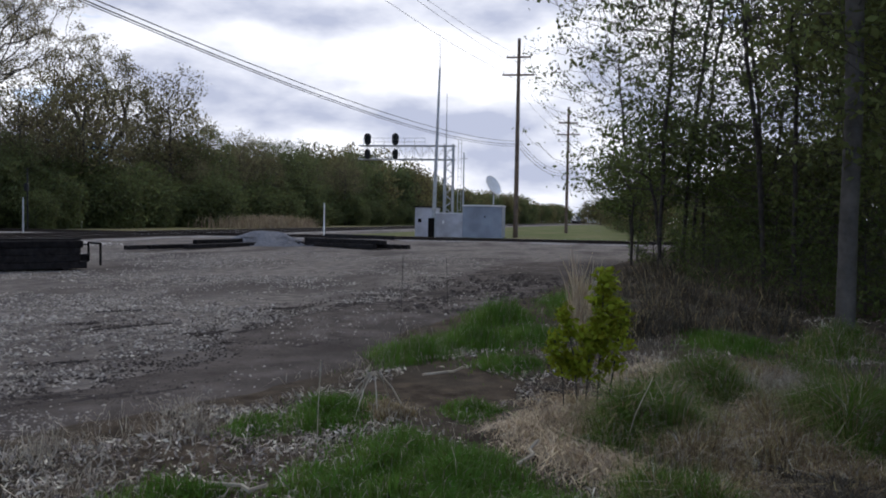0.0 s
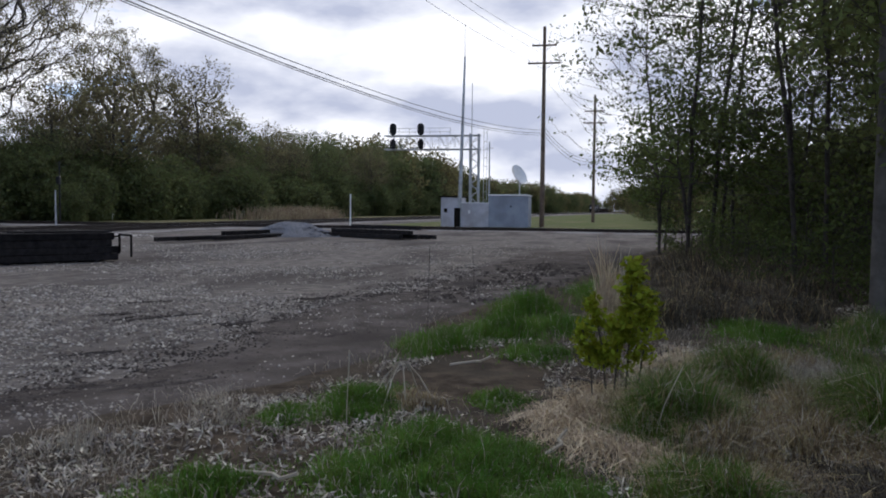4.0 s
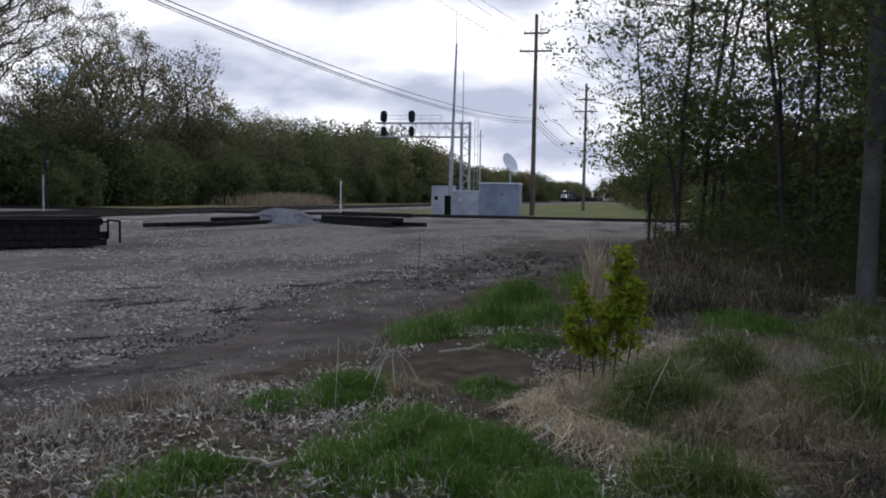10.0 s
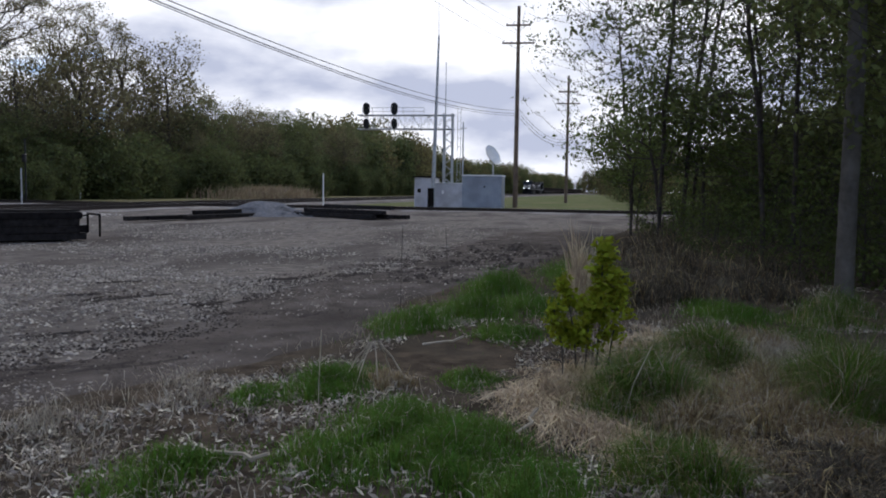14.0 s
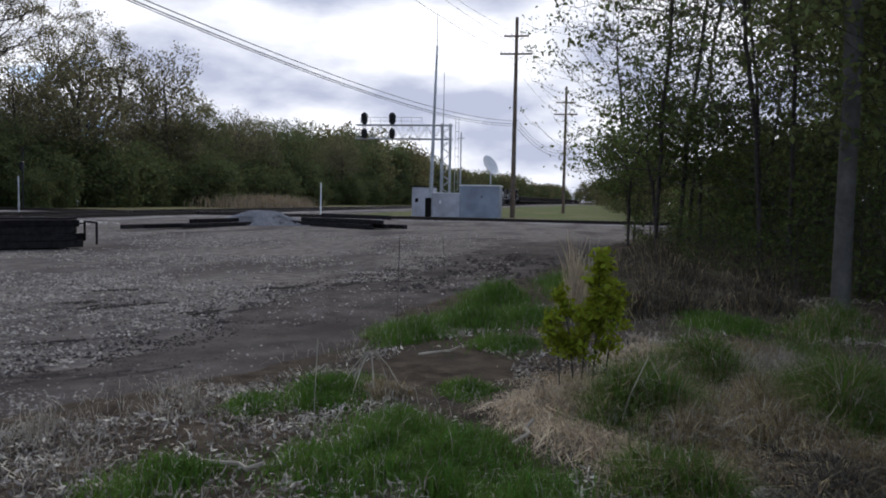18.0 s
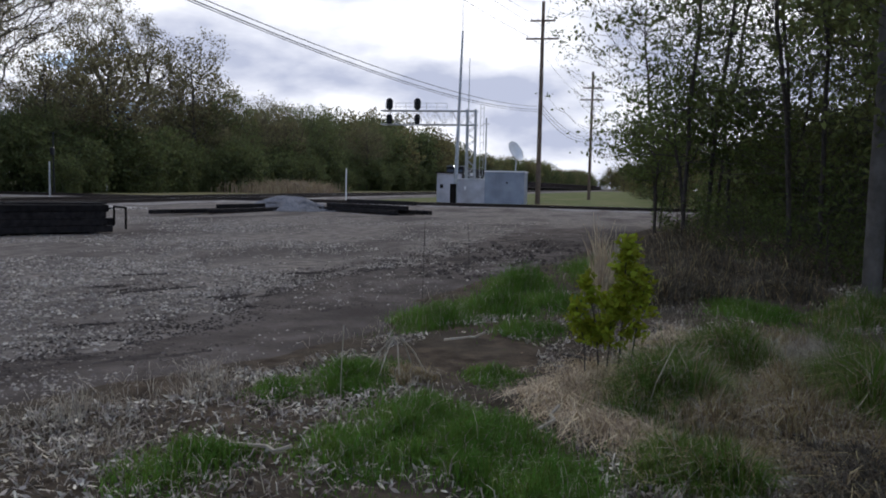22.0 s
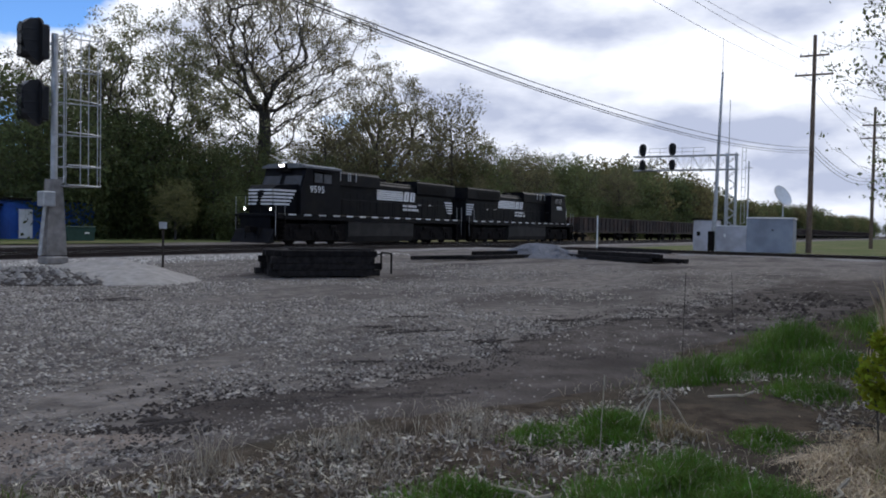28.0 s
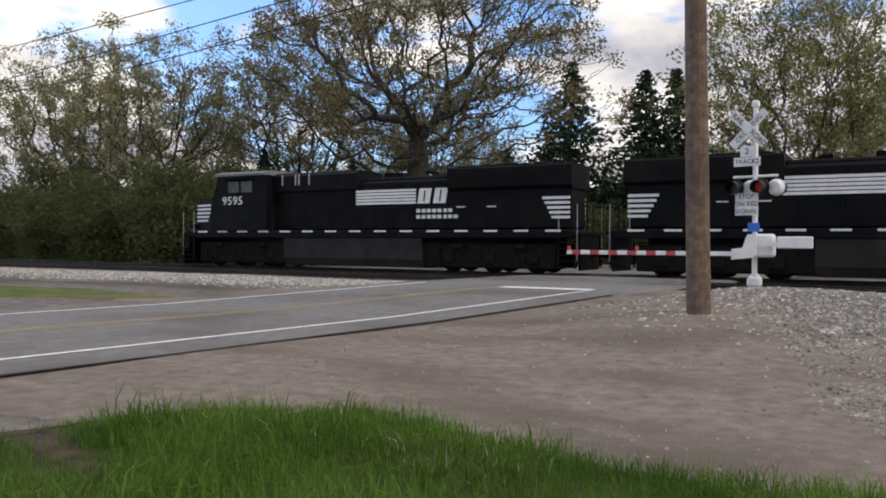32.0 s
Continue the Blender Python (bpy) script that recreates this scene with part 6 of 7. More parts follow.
def build_crossing_signal():
    """Faces along the road, towards +y and a little to +x."""
    g = thing("crossing_signal", "white railway crossing signal with crossbuck, red lamps and lowered gate", "crossing signal", at=pose(2.95, -19.0, 0.12))
    T = -14
    part("footing", MB().box((0, 0, 0.2), (0.42, 0.42, 0.16), bev=0.03), M_CONCRETE, g)
    part("mast_base", MB().tube((0, 0, 0.25), (0, 0, 0.6), 0.13, 0.10, 8).box((0, 0, 0.44), (0.30, 0.30, 0.24), bev=0.05), M_SIGNW, g)
    part("mast", MB().tube((0, 0, 0.4), (0, 0, 4.36), 0.058, 0.055, 12), M_SIGNW, g)
    part("top_lamp", MB().box((0, 0, 4.42), (0.16, 0.16, 0.16), bev=0.03), M_SIGNW, g)
    for k, (word, a) in enumerate((("CROSSING", 45), ("RAIL ROAD", -45))):
        m = pose(0.13, 0.12 + 0.02 * k, 3.86, 0, 0, T + 180) @ pose(0, 0, 0, 0, -a, 0)
        bl = part("crossbuck_blade", MB().add([(m @ Matrix.Translation((0, -0.02 * k, 0))) @ Vector((x, y, z)) for x in (-0.53, 0.53) for y in (-0.012, 0.0) for z in (-0.098, 0.098)], [(0, 1, 3, 2), (4, 6, 7, 5), (0, 4, 5, 1), (2, 3, 7, 6), (0, 2, 6, 4), (1, 5, 7, 3)]), M_SIGNW, g, "white crossbuck blade")
        for half in ((None,) if k == 0 else (-1, 1)):
            txt = "CROSSING" if k == 0 else ("RAIL" if half < 0 else "ROAD")
            off = 0 if k == 0 else half * 0.32
            part("lettering", text_mesh(txt, 0.165, M_SIGNAL, 0.002), None, bl, "black lettering", at=m @ Matrix.Translation((off, -0.02 * k - 0.016, 0)) @ pose(0, 0, 0, 90, 0, 0))
    F = pose(0, 0, 0, 0, 0, T + 180)

    def plate(name, z, w, h, lines, size, label):
        m = F @ Matrix.Translation((-0.14, -0.125, z))
        pl = part(name, MB().add([m @ Vector((x, y, q)) for x in (-w / 2, w / 2) for y in (-0.012, 0.0) for q in (-h / 2, h / 2)], [(0, 1, 3, 2), (4, 6, 7, 5), (0, 4, 5, 1), (2, 3, 7, 6), (0, 2, 6, 4), (1, 5, 7, 3)]), M_SIGNW, g, label)
        for i, s in enumerate(lines):
            part("lettering", text_mesh(s, size, M_SIGNAL, 0.002), None, pl, "black lettering", at=m @ Matrix.Translation((0, -0.016, (len(lines) - 1) / 2 * size * 1.12 - i * size * 1.12)) @ pose(0, 0, 0, 90, 0, 0))
        return pl
    plate("track_count_plate", 3.36, 0.30, 0.24, ["2"], 0.2, "small white plate")
    plate("track_word_plate", 3.13, 0.60, 0.2, ["TRACKS"], 0.15, "small white plate")
    plate("stop_plate", 2.18, 0.52, 0.50, ["STOP", "ON RED", "SIGNAL"], 0.15, "white stop plate")
    part("notice_plate", MB().add([F @ Matrix.Translation((0, -0.07, 1.66)) @ Vector((x, y, z)) for x in (-0.13, 0.13) for y in (-0.01, 0) for z in (-0.1, 0.1)], [(0, 1, 3, 2), (4, 6, 7, 5), (0, 4, 5, 1), (2, 3, 7, 6), (0, 2, 6, 4), (1, 5, 7, 3)]), M_BLUE, g, "small blue notice plate")
    bar = part("lamp_arm", MB().add([F @ Vector(p) for p in MB().tube((-0.5, 0, 2.8), (0.5, 0, 2.8), 0.03, 0.03, 8).v], MB().tube((0, 0, 0), (1, 0, 0), 1, 1, 8).f), M_SIGNW, g)
    for face, k in ((-1, -0.40), (-1, 0.17), (1, -0.14), (1, 0.42)):
        c = F @ Vector((k, 0.10 * face, 2.55))
        d = F.to_3x3() @ Vector((0, face, 0))
        back = part("flasher_board", MB().tube(c, c + d * 0.03, 0.19, 0.19, 22).tube(c - d * 0.10, c, 0.13, 0.18, 16), M_SIGNAL if face < 0 else M_SIGNW, g, "round black lamp board" if face < 0 else "round white back of a lamp")
        part("lens", MB().tube(c + d * 0.03, c + d * 0.06, 0.12, 0.12, 16), M_REDLENS if k == 0.17 else M_DULLRED, back, "red flasher lens")
        part("hood", MB().tube(c + d * 0.03, c + d * 0.3, 0.145, 0.145, 14, caps=False), M_SIGNAL, back)
    # gate mechanism, arm and counterweight
    mech = part("gate_mechanism", MB().box((-0.22, 0.02, 1.25), (0.42, 0.36, 0.52), bev=0.05), M_SIGNW, g, "white gate machine case")
    part("crank_arm", MB().prism([(0.0, 0.98), (0.45, 0.93), (0.45, 1.17), (0.22, 1.2), (0.12, 1.5), (-0.08, 1.5), (-0.08, 1.05)], "y", 0.22, 0.3), M_SIGNW, mech)
    cw = part("counterweight", MB().box((-0.85, 0.26, 1.32), (0.72, 0.06, 0.26), bev=0.02), M_SIGNW, mech, "white counterweight plate")
    part("counterweight_arm", MB().box((-0.4, 0.26, 1.28), (0.4, 0.05, 0.1)), M_SIGNW, mech)
    arm = part("gate_arm", MB().box((2.38, 0.26, 1.06), (3.95, 0.035, 0.10), bev=0.01), M_SIGNW, g, "white gate arm")
    for i in range(6):
        part("red_band", MB().box((4.1 - i * 0.46, 0.26, 1.06), (0.22, 0.043, 0.103)), M_RED, arm, "red reflective band")
    for x in (4.3, 2.6, 1.4):
        part("arm_lamp", MB().tube((x, 0.26, 1.11), (x, 0.26, 1.22), 0.045, 0.045, 8), M_RED, arm)


def build_yard_things():
    rng = np.random.default_rng(77)
    st = thing("timber_panel_stack", "stack of black tarred timber crossing panels with a metal end rack", "timber stack", at=pose(-16.9, -13.1, 0.0, 0, 0, -39))
    for i in range(4):
        for j in range(6):
            part("timber", MB().box((rng.normal(0, 0.07), -0.62 + j * 0.245 + rng.normal(0, 0.008), 0.10 + i * 0.168), (2.7 + rng.normal(0, 0.16), 0.24, 0.165), pose(0, 0, 0, 0, 0, rng.normal(0, 0.5)), bev=0.012), M_TIE, st)
    for i in range(3):
        part("loose_board", MB().box((-0.4 + rng.normal(0, 0.05), -0.35 + i * 0.3, 0.70), (2.1 + rng.normal(0, 0.3), 0.26, 0.06), pose(0, 0, 0, 0, 0, rng.normal(0, 4)), bev=0.008), M_TIE, st)
    for k in (-1.0, 1.0):
        part("bearer", MB().box((k, 0, 0.015), (0.12, 1.5, 0.05)), M_TIE, st)
    rk = part("end_rack", MB().path([(-1.5, -0.6, 0.12), (-1.95, -0.6, 0.12), (-1.95, -0.6, 0.6), (-1.95, 0.3, 0.6), (-1.95, 0.3, 0.05)], 0.03, 6).path([(-1.5, -0.6, 0.55), (-1.95, -0.6, 0.55)], 0.02, 5), M_UNDER, st, "bent steel rack")
    part("rack_plate", MB().box((-1.72, -0.6, 0.2), (0.4, 0.03, 0.2)), M_TIE, rk)
    pile = thing("timber_pile", "low pile of long black railway timbers", "timber pile", at=pose(-35.0, -9.9, 0, 0, 0, 63))
    for i in range(9):
        lay = 0 if i < 5 else (1 if i < 8 else 2)
        part("timber", MB().box((rng.normal(0, 0.35), -0.5 + (i % 5) * 0.27 + 0.12 * lay, 0.11 + 0.19 * lay), (5.2 - 0.5 * lay + rng.normal(0, 0.2), 0.24, 0.18), pose(0, 0, 0, 0, 0, rng.normal(0, 1.5)), bev=0.012), M_TIE, pile)
    pile = thing("timber_pile", "few long black railway timbers lying on the gravel", "timber pile", at=pose(-30.9, -15.45, 0, 0, 0, -16))
    for x, y, z, ln, turn in ((0.3, -0.3, 0.08, 6.3, 1.5), (-0.5, 0.05, 0.08, 6.0, -1.0), (-1.3, 0.36, 0.08, 4.6, 2.5), (-1.6, -0.1, 0.25, 3.2, 4.0)):
        part("timber", MB().box((x, y, z), (ln, 0.22, 0.165), pose(0, 0, 0, 0, 0, turn), bev=0.012), M_TIE, pile)
    sp = thing("track_sign", "small pale sign on a thin dark post by the track", "sign", at=pose(-16.4, -18.45, 0))
    part("post", MB().tube((0, 0, -0.1), (0, 0, 1.32), 0.035, 0.03, 8), M_RAIL, sp)
    part("plate", MB().box((0.04, 0.04, 1.25), (0.22, 0.015, 0.2), pose(0, 0, 0, 0, 0, -35)), M_GALV, sp, "pale sign plate")
    for x, y, h, m, lab in ((-55.3, -17.6, 2.4, M_SIGNW, "slim white marker post beside the track"), (-44, -33.3, 2.3, M_GALV, "slim grey marker post beyond the track"), (-63, -42.0, 1.0, M_DOORW, "short pale marker stake"), (-62, -42.3, 1.0, M_DOORW, "short pale marker stake")):
        mp = thing("marker_post", lab, "post", at=pose(x, y, 0))
        part("post", MB().tube((0, 0, -0.1), (0, 0, h), 0.05, 0.045, 8), m, mp)
        part("collar", MB().tube((0, 0, h * 0.18), (0, 0, h * 0.26), 0.07, 0.07, 8), m, mp)
    dw = thing("dwarf_signal_post", "dark slim signal post at the edge of the wood", "signal", at=pose(-52.0, -39.0, 0))
    part("post", MB().tube((0, 0, -0.1), (0, 0, 4.6), 0.06, 0.05, 8), M_SIGNAL, dw)
    part("signal_head", MB().box((0.1, 0, 3.2), (0.25, 0.3, 0.6), bev=0.05), M_SIGNAL, dw)
    for name, x, y, h, dx, dy in (("dry_stalk", -2.3, -7.05, 0.62, 0.05, -0.02), ("dry_stalk", -2.42, -7.0, 0.55, -0.12, 0.0), ("dry_stalk", -8.2, -1.75, 0.95, 0.02, 0.02), ("dry_stalk", -12.5, -1.9, 0.75, -0.1, -0.05), ("dry_stalk", -4.15, -1.35, 0.5, 0.0, 0.02), ("dry_stalk", -4.5, 0.33, 0.42, -0.06, 0.16), ("dry_stalk", -1.55, -3.9, 0.3, 0.05, 0.02)):
        z = verge_z(x, y) if y > edge_y(x) else ground_z(x, y)
        tagged(part(name, MB().path([(0, 0, -0.02), (dx * 0.4, dy * 0.4, h * 0.5), (dx, dy, h)], 0.003, 5), M_DRY if y > -6 and x > -8 else M_BARK, at=pose(x, y, z)), "single thin dead plant stalk", "plant stalk")
    tr = thing("bent_stalks", "bundle of bent straw stalks standing like a tripod", "plant stalk", at=pose(-5.05, -1.25, verge_z(-5.05, -1.25)))
    for a in (20, 95, 160, 230, 300, 340):
        c, s = math.cos(radians(a)), math.sin(radians(a))
        part("stalk", MB().path([(0.03 * c, 0.03 * s, 0.27), (0.12 * c, 0.12 * s, 0.17), (0.22 * c, 0.22 * s, 0.0)], 0.005, 5), M_DRY, tr)
    for x, y, ln, a, m in ((-5.75, -0.05, 0.5, 30, M_BARK), (-0.3, -6.3, 0.45, 15, M_BARK), (-3.4, -1.5, 0.4, 70, M_DRY), (-4.2, -0.2, 0.35, 160, M_DRY), (-6.4, -1.0, 0.35, 110, M_DRY)):
        c, s = math.cos(radians(a)) * ln, math.sin(radians(a)) * ln
        z = verge_z(x, y) if y > edge_y(x) else ground_z(x, y)
        tagged(part("fallen_twig", MB().path([(-c / 2, -s / 2, 0.03), (0, 0.04, 0.055), (c * 0.3, s * 0.3 - 0.02, 0.05), (c / 2, s / 2, 0.09)], 0.010, 5), m, at=pose(x, y, z)), "thin crooked fallen twig", "twig")
    sap = thing("sapling", "young sapling with bright lime-green leaves", "plant", at=pose(-5.4, 0.15, verge_z(-5.4, 0.15)))
    cen = []
    # stems: foot, lean, height and the sprays of leaves along them
    for x, y, tx, ty, h, low, spread, count in ((0.0, 0.06, 0.02, 0.03, 0.96, 0.36, 0.075, 520), (0.05, 0.12, 0.03, 0.11, 0.78, 0.42, 0.065, 300), (-0.03, -0.06, 0.02, -0.10, 0.66, 0.40, 0.06, 300), (0.05, -0.15, -0.02, -0.08, 0.5, 0.5, 0.05, 150), (0.0, -0.02, 0.0, 0.03, 0.56, 0.5, 0.06, 170)):
        stem = part("stem", MB().path([(x, y, -0.03), (x + 0.4 * tx, y + 0.4 * ty + 0.012, h * 0.5), (x + tx, y + ty, h)], 0.0055, 6), M_BARK, sap)
        for k in range(count // 12):
            f = low + (1.0 - low) * rng.uniform(0, 1) ** 0.85
            wide = 0.72 * spread * (1.5 - 0.95 * f)
            cx, cy, cz = x + tx * f + rng.normal(0, wide), y + ty * f + rng.normal(0, wide), h * f + rng.normal(0, 0.03)
            for q in range(22):
                cen.append((cx + rng.normal(0, 0.028), cy + rng.normal(0, 0.028), cz + rng.normal(0, 0.022)))
    part("leaves", quick_mesh("leaves", leaf_quads(np.array(cen), 0.026, 0.2, rng, 0.55), 4, L_LIME), None, sap)


def build_houses():
    h = thing("workshop_building", "bright blue metal workshop with a pale gable trim", "building", at=pose(-19.45, -43.5, 0))
    wall = part("wall", MB().prism([(-3.95, 0.0), (3.95, 0.0), (3.95, 3.25), (0, 4.45), (-3.95, 3.25)], "y", -13, 0), M_BLUESIDING, h)
    for i in range(26):
        part("siding_rib", MB().box((-3.8 + i * 0.304, 0.012, 1.75), (0.04, 0.024, 3.0)), M_BLUESIDING, wall)
    for s in (-1, 1):
        part("roof_sheet", MB().prism([(s * 4.25, 3.18), (0, 4.47), (0, 4.58), (s * 4.25, 3.29)], "y", -13.3, 0.35), M_ROOFPALE, h, "pale blue roof edge")
    part("band", MB().box((0, 0.02, 3.2), (7.9, 0.03, 0.06)), M_UNDER, h)
    part("plinth", MB().box((0, 0.1, 0.2), (8.2, 0.5, 0.4)), M_CONCRETE, h, "pale concrete plinth")
    d1 = part("door", MB().box((1.15, 0.03, 1.35), (0.85, 0.06, 1.85), bev=0.01), M_SIGNW, h, "white door")
    d2 = part("door", MB().box((-0.5, 0.03, 1.45), (1.6, 0.06, 2.1), bev=0.01), M_DOORW, h, "off-white double door")
    part("door_handle", MB().box((-0.9, 0.08, 1.5), (0.3, 0.03, 0.05)), M_UNDER, d2)
    part("door_gap", MB().box((-0.1, 0.062, 1.45), (0.06, 0.01, 2.0)), M_UNDER, d2)
    b = thing("workshop_building", "long low blue building with a white door", "building", at=pose(-35, -50, 0))
    w = part("wall", MB().box((0, -4, 1.3), (6.4, 8, 2.6)), M_BLUESIDING, b)
    for i in range(20):
        part("siding_rib", MB().box((-3.1 + i * 0.325, 0.012, 1.3), (0.04, 0.024, 2.5)), M_BLUESIDING, w)
    part("roof_sheet", MB().box((0, -4, 2.68), (7.0, 8.6, 0.16)), M_UNDER, b)
    part("door", MB().box((2.1, 0.04, 1.05), (0.95, 0.08, 1.95), bev=0.01), M_SIGNW, b, "white door")
    b = thing("white_shed", "low cream-white shed with a dark roof edge", "building", at=pose(-28.4, -51, 0))
    part("wall", MB().box((0, -3, 1.1), (6.6, 6, 2.2)), M_DOORW, b)
    part("roof_sheet", MB().box((0, -3, 2.28), (7.0, 6.6, 0.16)), M_UNDER, b)
    part("door", MB().box((-1.6, 0.04, 1.0), (1.0, 0.06, 1.9)), M_DOORW, b)
    bn = thing("refuse_bin", "dark green steel refuse container", "bin", at=pose(-33.3, -45.4, -0.07))
    part("body", MB().prism([(-0.95, 0.1), (0.95, 0.1), (1.05, 0.95), (-1.05, 0.95)], "y", -0.6, 0.6), M_GREENBIN, bn)
    part("lid", MB().box((0, 0, 1.0), (2.15, 1.3, 0.08), bev=0.03), M_GREENBIN, bn)
    part("label_plate", MB().box((-0.4, 0.62, 0.6), (0.35, 0.02, 0.08)), M_SIGNW, bn)
    cb = thing("trackside_cabinet", "pale grey trackside equipment cabinet", "cabinet", at=pose(-14.6, -37.3, 0.0))
    part("body", MB().box((0, 0, 0.95), (1.3, 0.8, 1.9), bev=0.03), M_SHED, cb)
    part("door", MB().box((0, 0.41, 0.95), (0.6, 0.03, 1.6), bev=0.01), M_SHED, cb)
    tm = thing("radio_mast", "very tall slim grey radio mast", "mast", at=pose(-33.2, -53.8, 0))
    part("mast", MB().tube((0, 0, -0.2), (0, 0, 30), 0.17, 0.14, 10), M_GALV, tm)
    tagged(part("ground_lawn", MB().add([(-60, -40.2, 0.02), (4.2, -40.2, 0.02), (3.5, -60, 0.02), (-60, -60, 0.02)], [(0, 1, 2, 3)]), M_FIELD), "mown green lawn beyond the tracks", "ground", kind="structure")
    lawn, xs = MB(), [15.2 + 0.8 * i for i in range(56)]
    for x in xs:
        lo, hi = -14.3 - 0.1 * (x - 15.2), min(-4.0, -14.1 + 0.82 * (x - 15.2))
        for j in range(7):
            y = lo + (hi - lo) * j / 6
            lawn.v.append((x, y, ground_z(x, y) + (0.015 if 0 < j < 6 else -0.01)))
    lawn.f = [(i * 7 + j, i * 7 + j + 7, i * 7 + j + 8, i * 7 + j + 1) for i in range(len(xs) - 1) for j in range(6)]
    tagged(part("ground_lawn_east", lawn, M_FIELD), "rough grass beside the road", "ground", kind="structure")
    tagged(part("ground_meadow", MB().add([(-53, -18, 0.02), (-53, 60, 0.02), (-330, 60, 0.02), (-330, 4, 0.02), (-120, -14, 0.02)], [(0, 1, 2, 3, 4)]), M_FIELD), "pale green meadow beyond the crossing line", "ground", kind="structure")
    tagged(part("ground_dry_strip", MB().add([(-57, -34.5, 0.03), (-130, -30, 0.03), (-130, -38, 0.03), (-57, -42, 0.03)], [(0, 1, 2, 3)]), M_DRYFIELD), "strip of buff dead grass before the wood", "ground", kind="structure")
    tagged(part("ground_woodland", MB().add([(-54, -36, 0.02), (-54, -140, 0.02), (-420, -140, 0.02), (-420, -20, 0.02), (-120, -32, 0.02)], [(0, 1, 2, 3, 4)]), M_TURF), "dark leafy ground of the wood", "ground", kind="structure")


make_signal(pose(-13.35, -19.15, 0.22, 0, 0, -10) @ Matrix.Scale(0.957, 4))
make_signal(pose(-15.2, -34.7, 0.02, 0, 0, -4))
build_poles()
build_hut()
build_gantry()
build_crossing_signal()
build_yard_things()
build_houses()

# ---- woods and single trees ----
FINE = ((10, 0.6), (90, 0.45), (700, 0.35))
T_TALL = make_tree("deciduous_tree", "tall tree with a forked trunk and sparse buff spring leaves", 12, 28.5, 0.62, 9.5, 9.6, L_BUFF, 56000, 0.10, 0.38, ((6, 0.6), (60, 0.5), (640, 0.4)), min_r=0.014, gap=-0.25, lead=0.14, rise=0.45, taper=0.54)
T_OAK = make_tree("oak_tree", "broad old tree with dark limbs and sparse young leaves", 24, 20.5, 0.56, 6.5, 6.9, L_OLIVE, 32000, 0.105, 0.34, ((6, 0.6), (60, 0.45), (560, 0.4)), min_r=0.015, gap=-0.15, rise=0.2, lead=0.08, taper=0.54)
T_PALEOAK = make_tree("oak_tree", "wide oak with dark forked limbs and pale olive leaf clumps", 26, 19.0, 0.55, 4.5, 8.6, L_PALE, 50000, 0.115, 0.36, ((7, 0.6), (70, 0.5), (620, 0.42)), min_r=0.014, gap=-0.12, rise=0.25, lead=0.08, taper=0.55)
T_MID = make_tree("deciduous_tree", "leafy olive-green tree at the wood's edge", 31, 14, 0.2, 3.5, 5.0, L_SPRING, 10000, 0.13, 0.42, lead=0.3)
T_BROWN = make_tree("deciduous_tree", "slender tree with brownish young leaves", 37, 14, 0.17, 3.0, 3.6, L_OLIVE, 6500, 0.12, 0.4, rise=0.6)
T_DARK = make_tree("deciduous_tree", "dense green tree in the wood", 41, 11, 0.18, 1.5, 4.2, L_GREEN, 9500, 0.16, 0.6, low=1800)
T_FAR = make_tree("deciduous_tree", "olive-green tree in the distant wood", 43, 12.5, 0.2, 2.0, 4.6, L_GREEN, 3000, 0.30, 0.7, ((8, 0.5), (50, 0.35), (120, 0.3)), low=500)
T_FARB = make_tree("deciduous_tree", "brown-leaved tree in the distant wood", 47, 13, 0.18, 2.5, 4.0, L_OLIVEDARK, 2400, 0.28, 0.6, ((8, 0.5), (50, 0.35), (120, 0.3)), low=350)
T_THICK = make_tree("shrub", "tangled thicket bush in young leaf", 53, 5, 0.06, 0.4, 2.6, L_GREEN, 3600, 0.14, 0.6, ((9, 0.5), (60, 0.3), (150, 0.3)), low=1500)
T_YEL = make_tree("deciduous_tree", "rounded tree in thin yellow-green spring leaf", 61, 18.5, 0.4, 3.5, 7.6, L_YELLOW, 44000, 0.11, 0.36, ((8, 0.6), (80, 0.45), (700, 0.35)), gap=-0.25, lead=0.15, min_r=0.013, rise=0.5, taper=0.55)
T_BLUE = make_tree("shrub_tree", "feathery blue-green tree with upright twigs", 67, 10, 0.16, 1.5, 4.2, L_BLUISH, 9000, 0.15, 0.32, rise=0.9)
T_EDGE = make_tree("deciduous_tree", "slender tree with thin scattered young leaves", 79, 11.5, 0.045, 1.6, 3.6, L_FRINGE, 4300, 0.056, 0.18, ((14, 0.5), (90, 0.4), (380, 0.35)), min_r=0.005, gap=0.0, rise=0.02, lead=0.5, spray=0.4, sway=0.7)
T_FRINGE = make_tree("deciduous_tree", "thin-stemmed tree with open sprays of young leaves", 80, 10.5, 0.042, 2.2, 3.1, L_FRINGE, 4600, 0.055, 0.15, ((9, 0.6), (70, 0.5), (380, 0.45)), min_r=0.005, gap=-0.08, rise=0.02, lead=0.5, spray=0.4, sway=0.7)
T_NEAR = make_tree("deciduous_tree", "small-leaved tree at the yard's edge", 83, 12, 0.065, 1.2, 3.6, L_DARK, 12500, 0.064, 0.2, ((12, 0.5), (90, 0.35), (420, 0.3)), min_r=0.006, gap=-0.25, sway=0.6, lead=0.5)
T_NEAR2 = make_tree("deciduous_tree", "slender tree with hanging young leaves", 89, 13, 0.06, 1.6, 3.2, L_DARK, 10500, 0.064, 0.2, ((12, 0.5), (90, 0.35), (420, 0.3)), min_r=0.006, gap=-0.25, sway=0.6, lead=0.5)
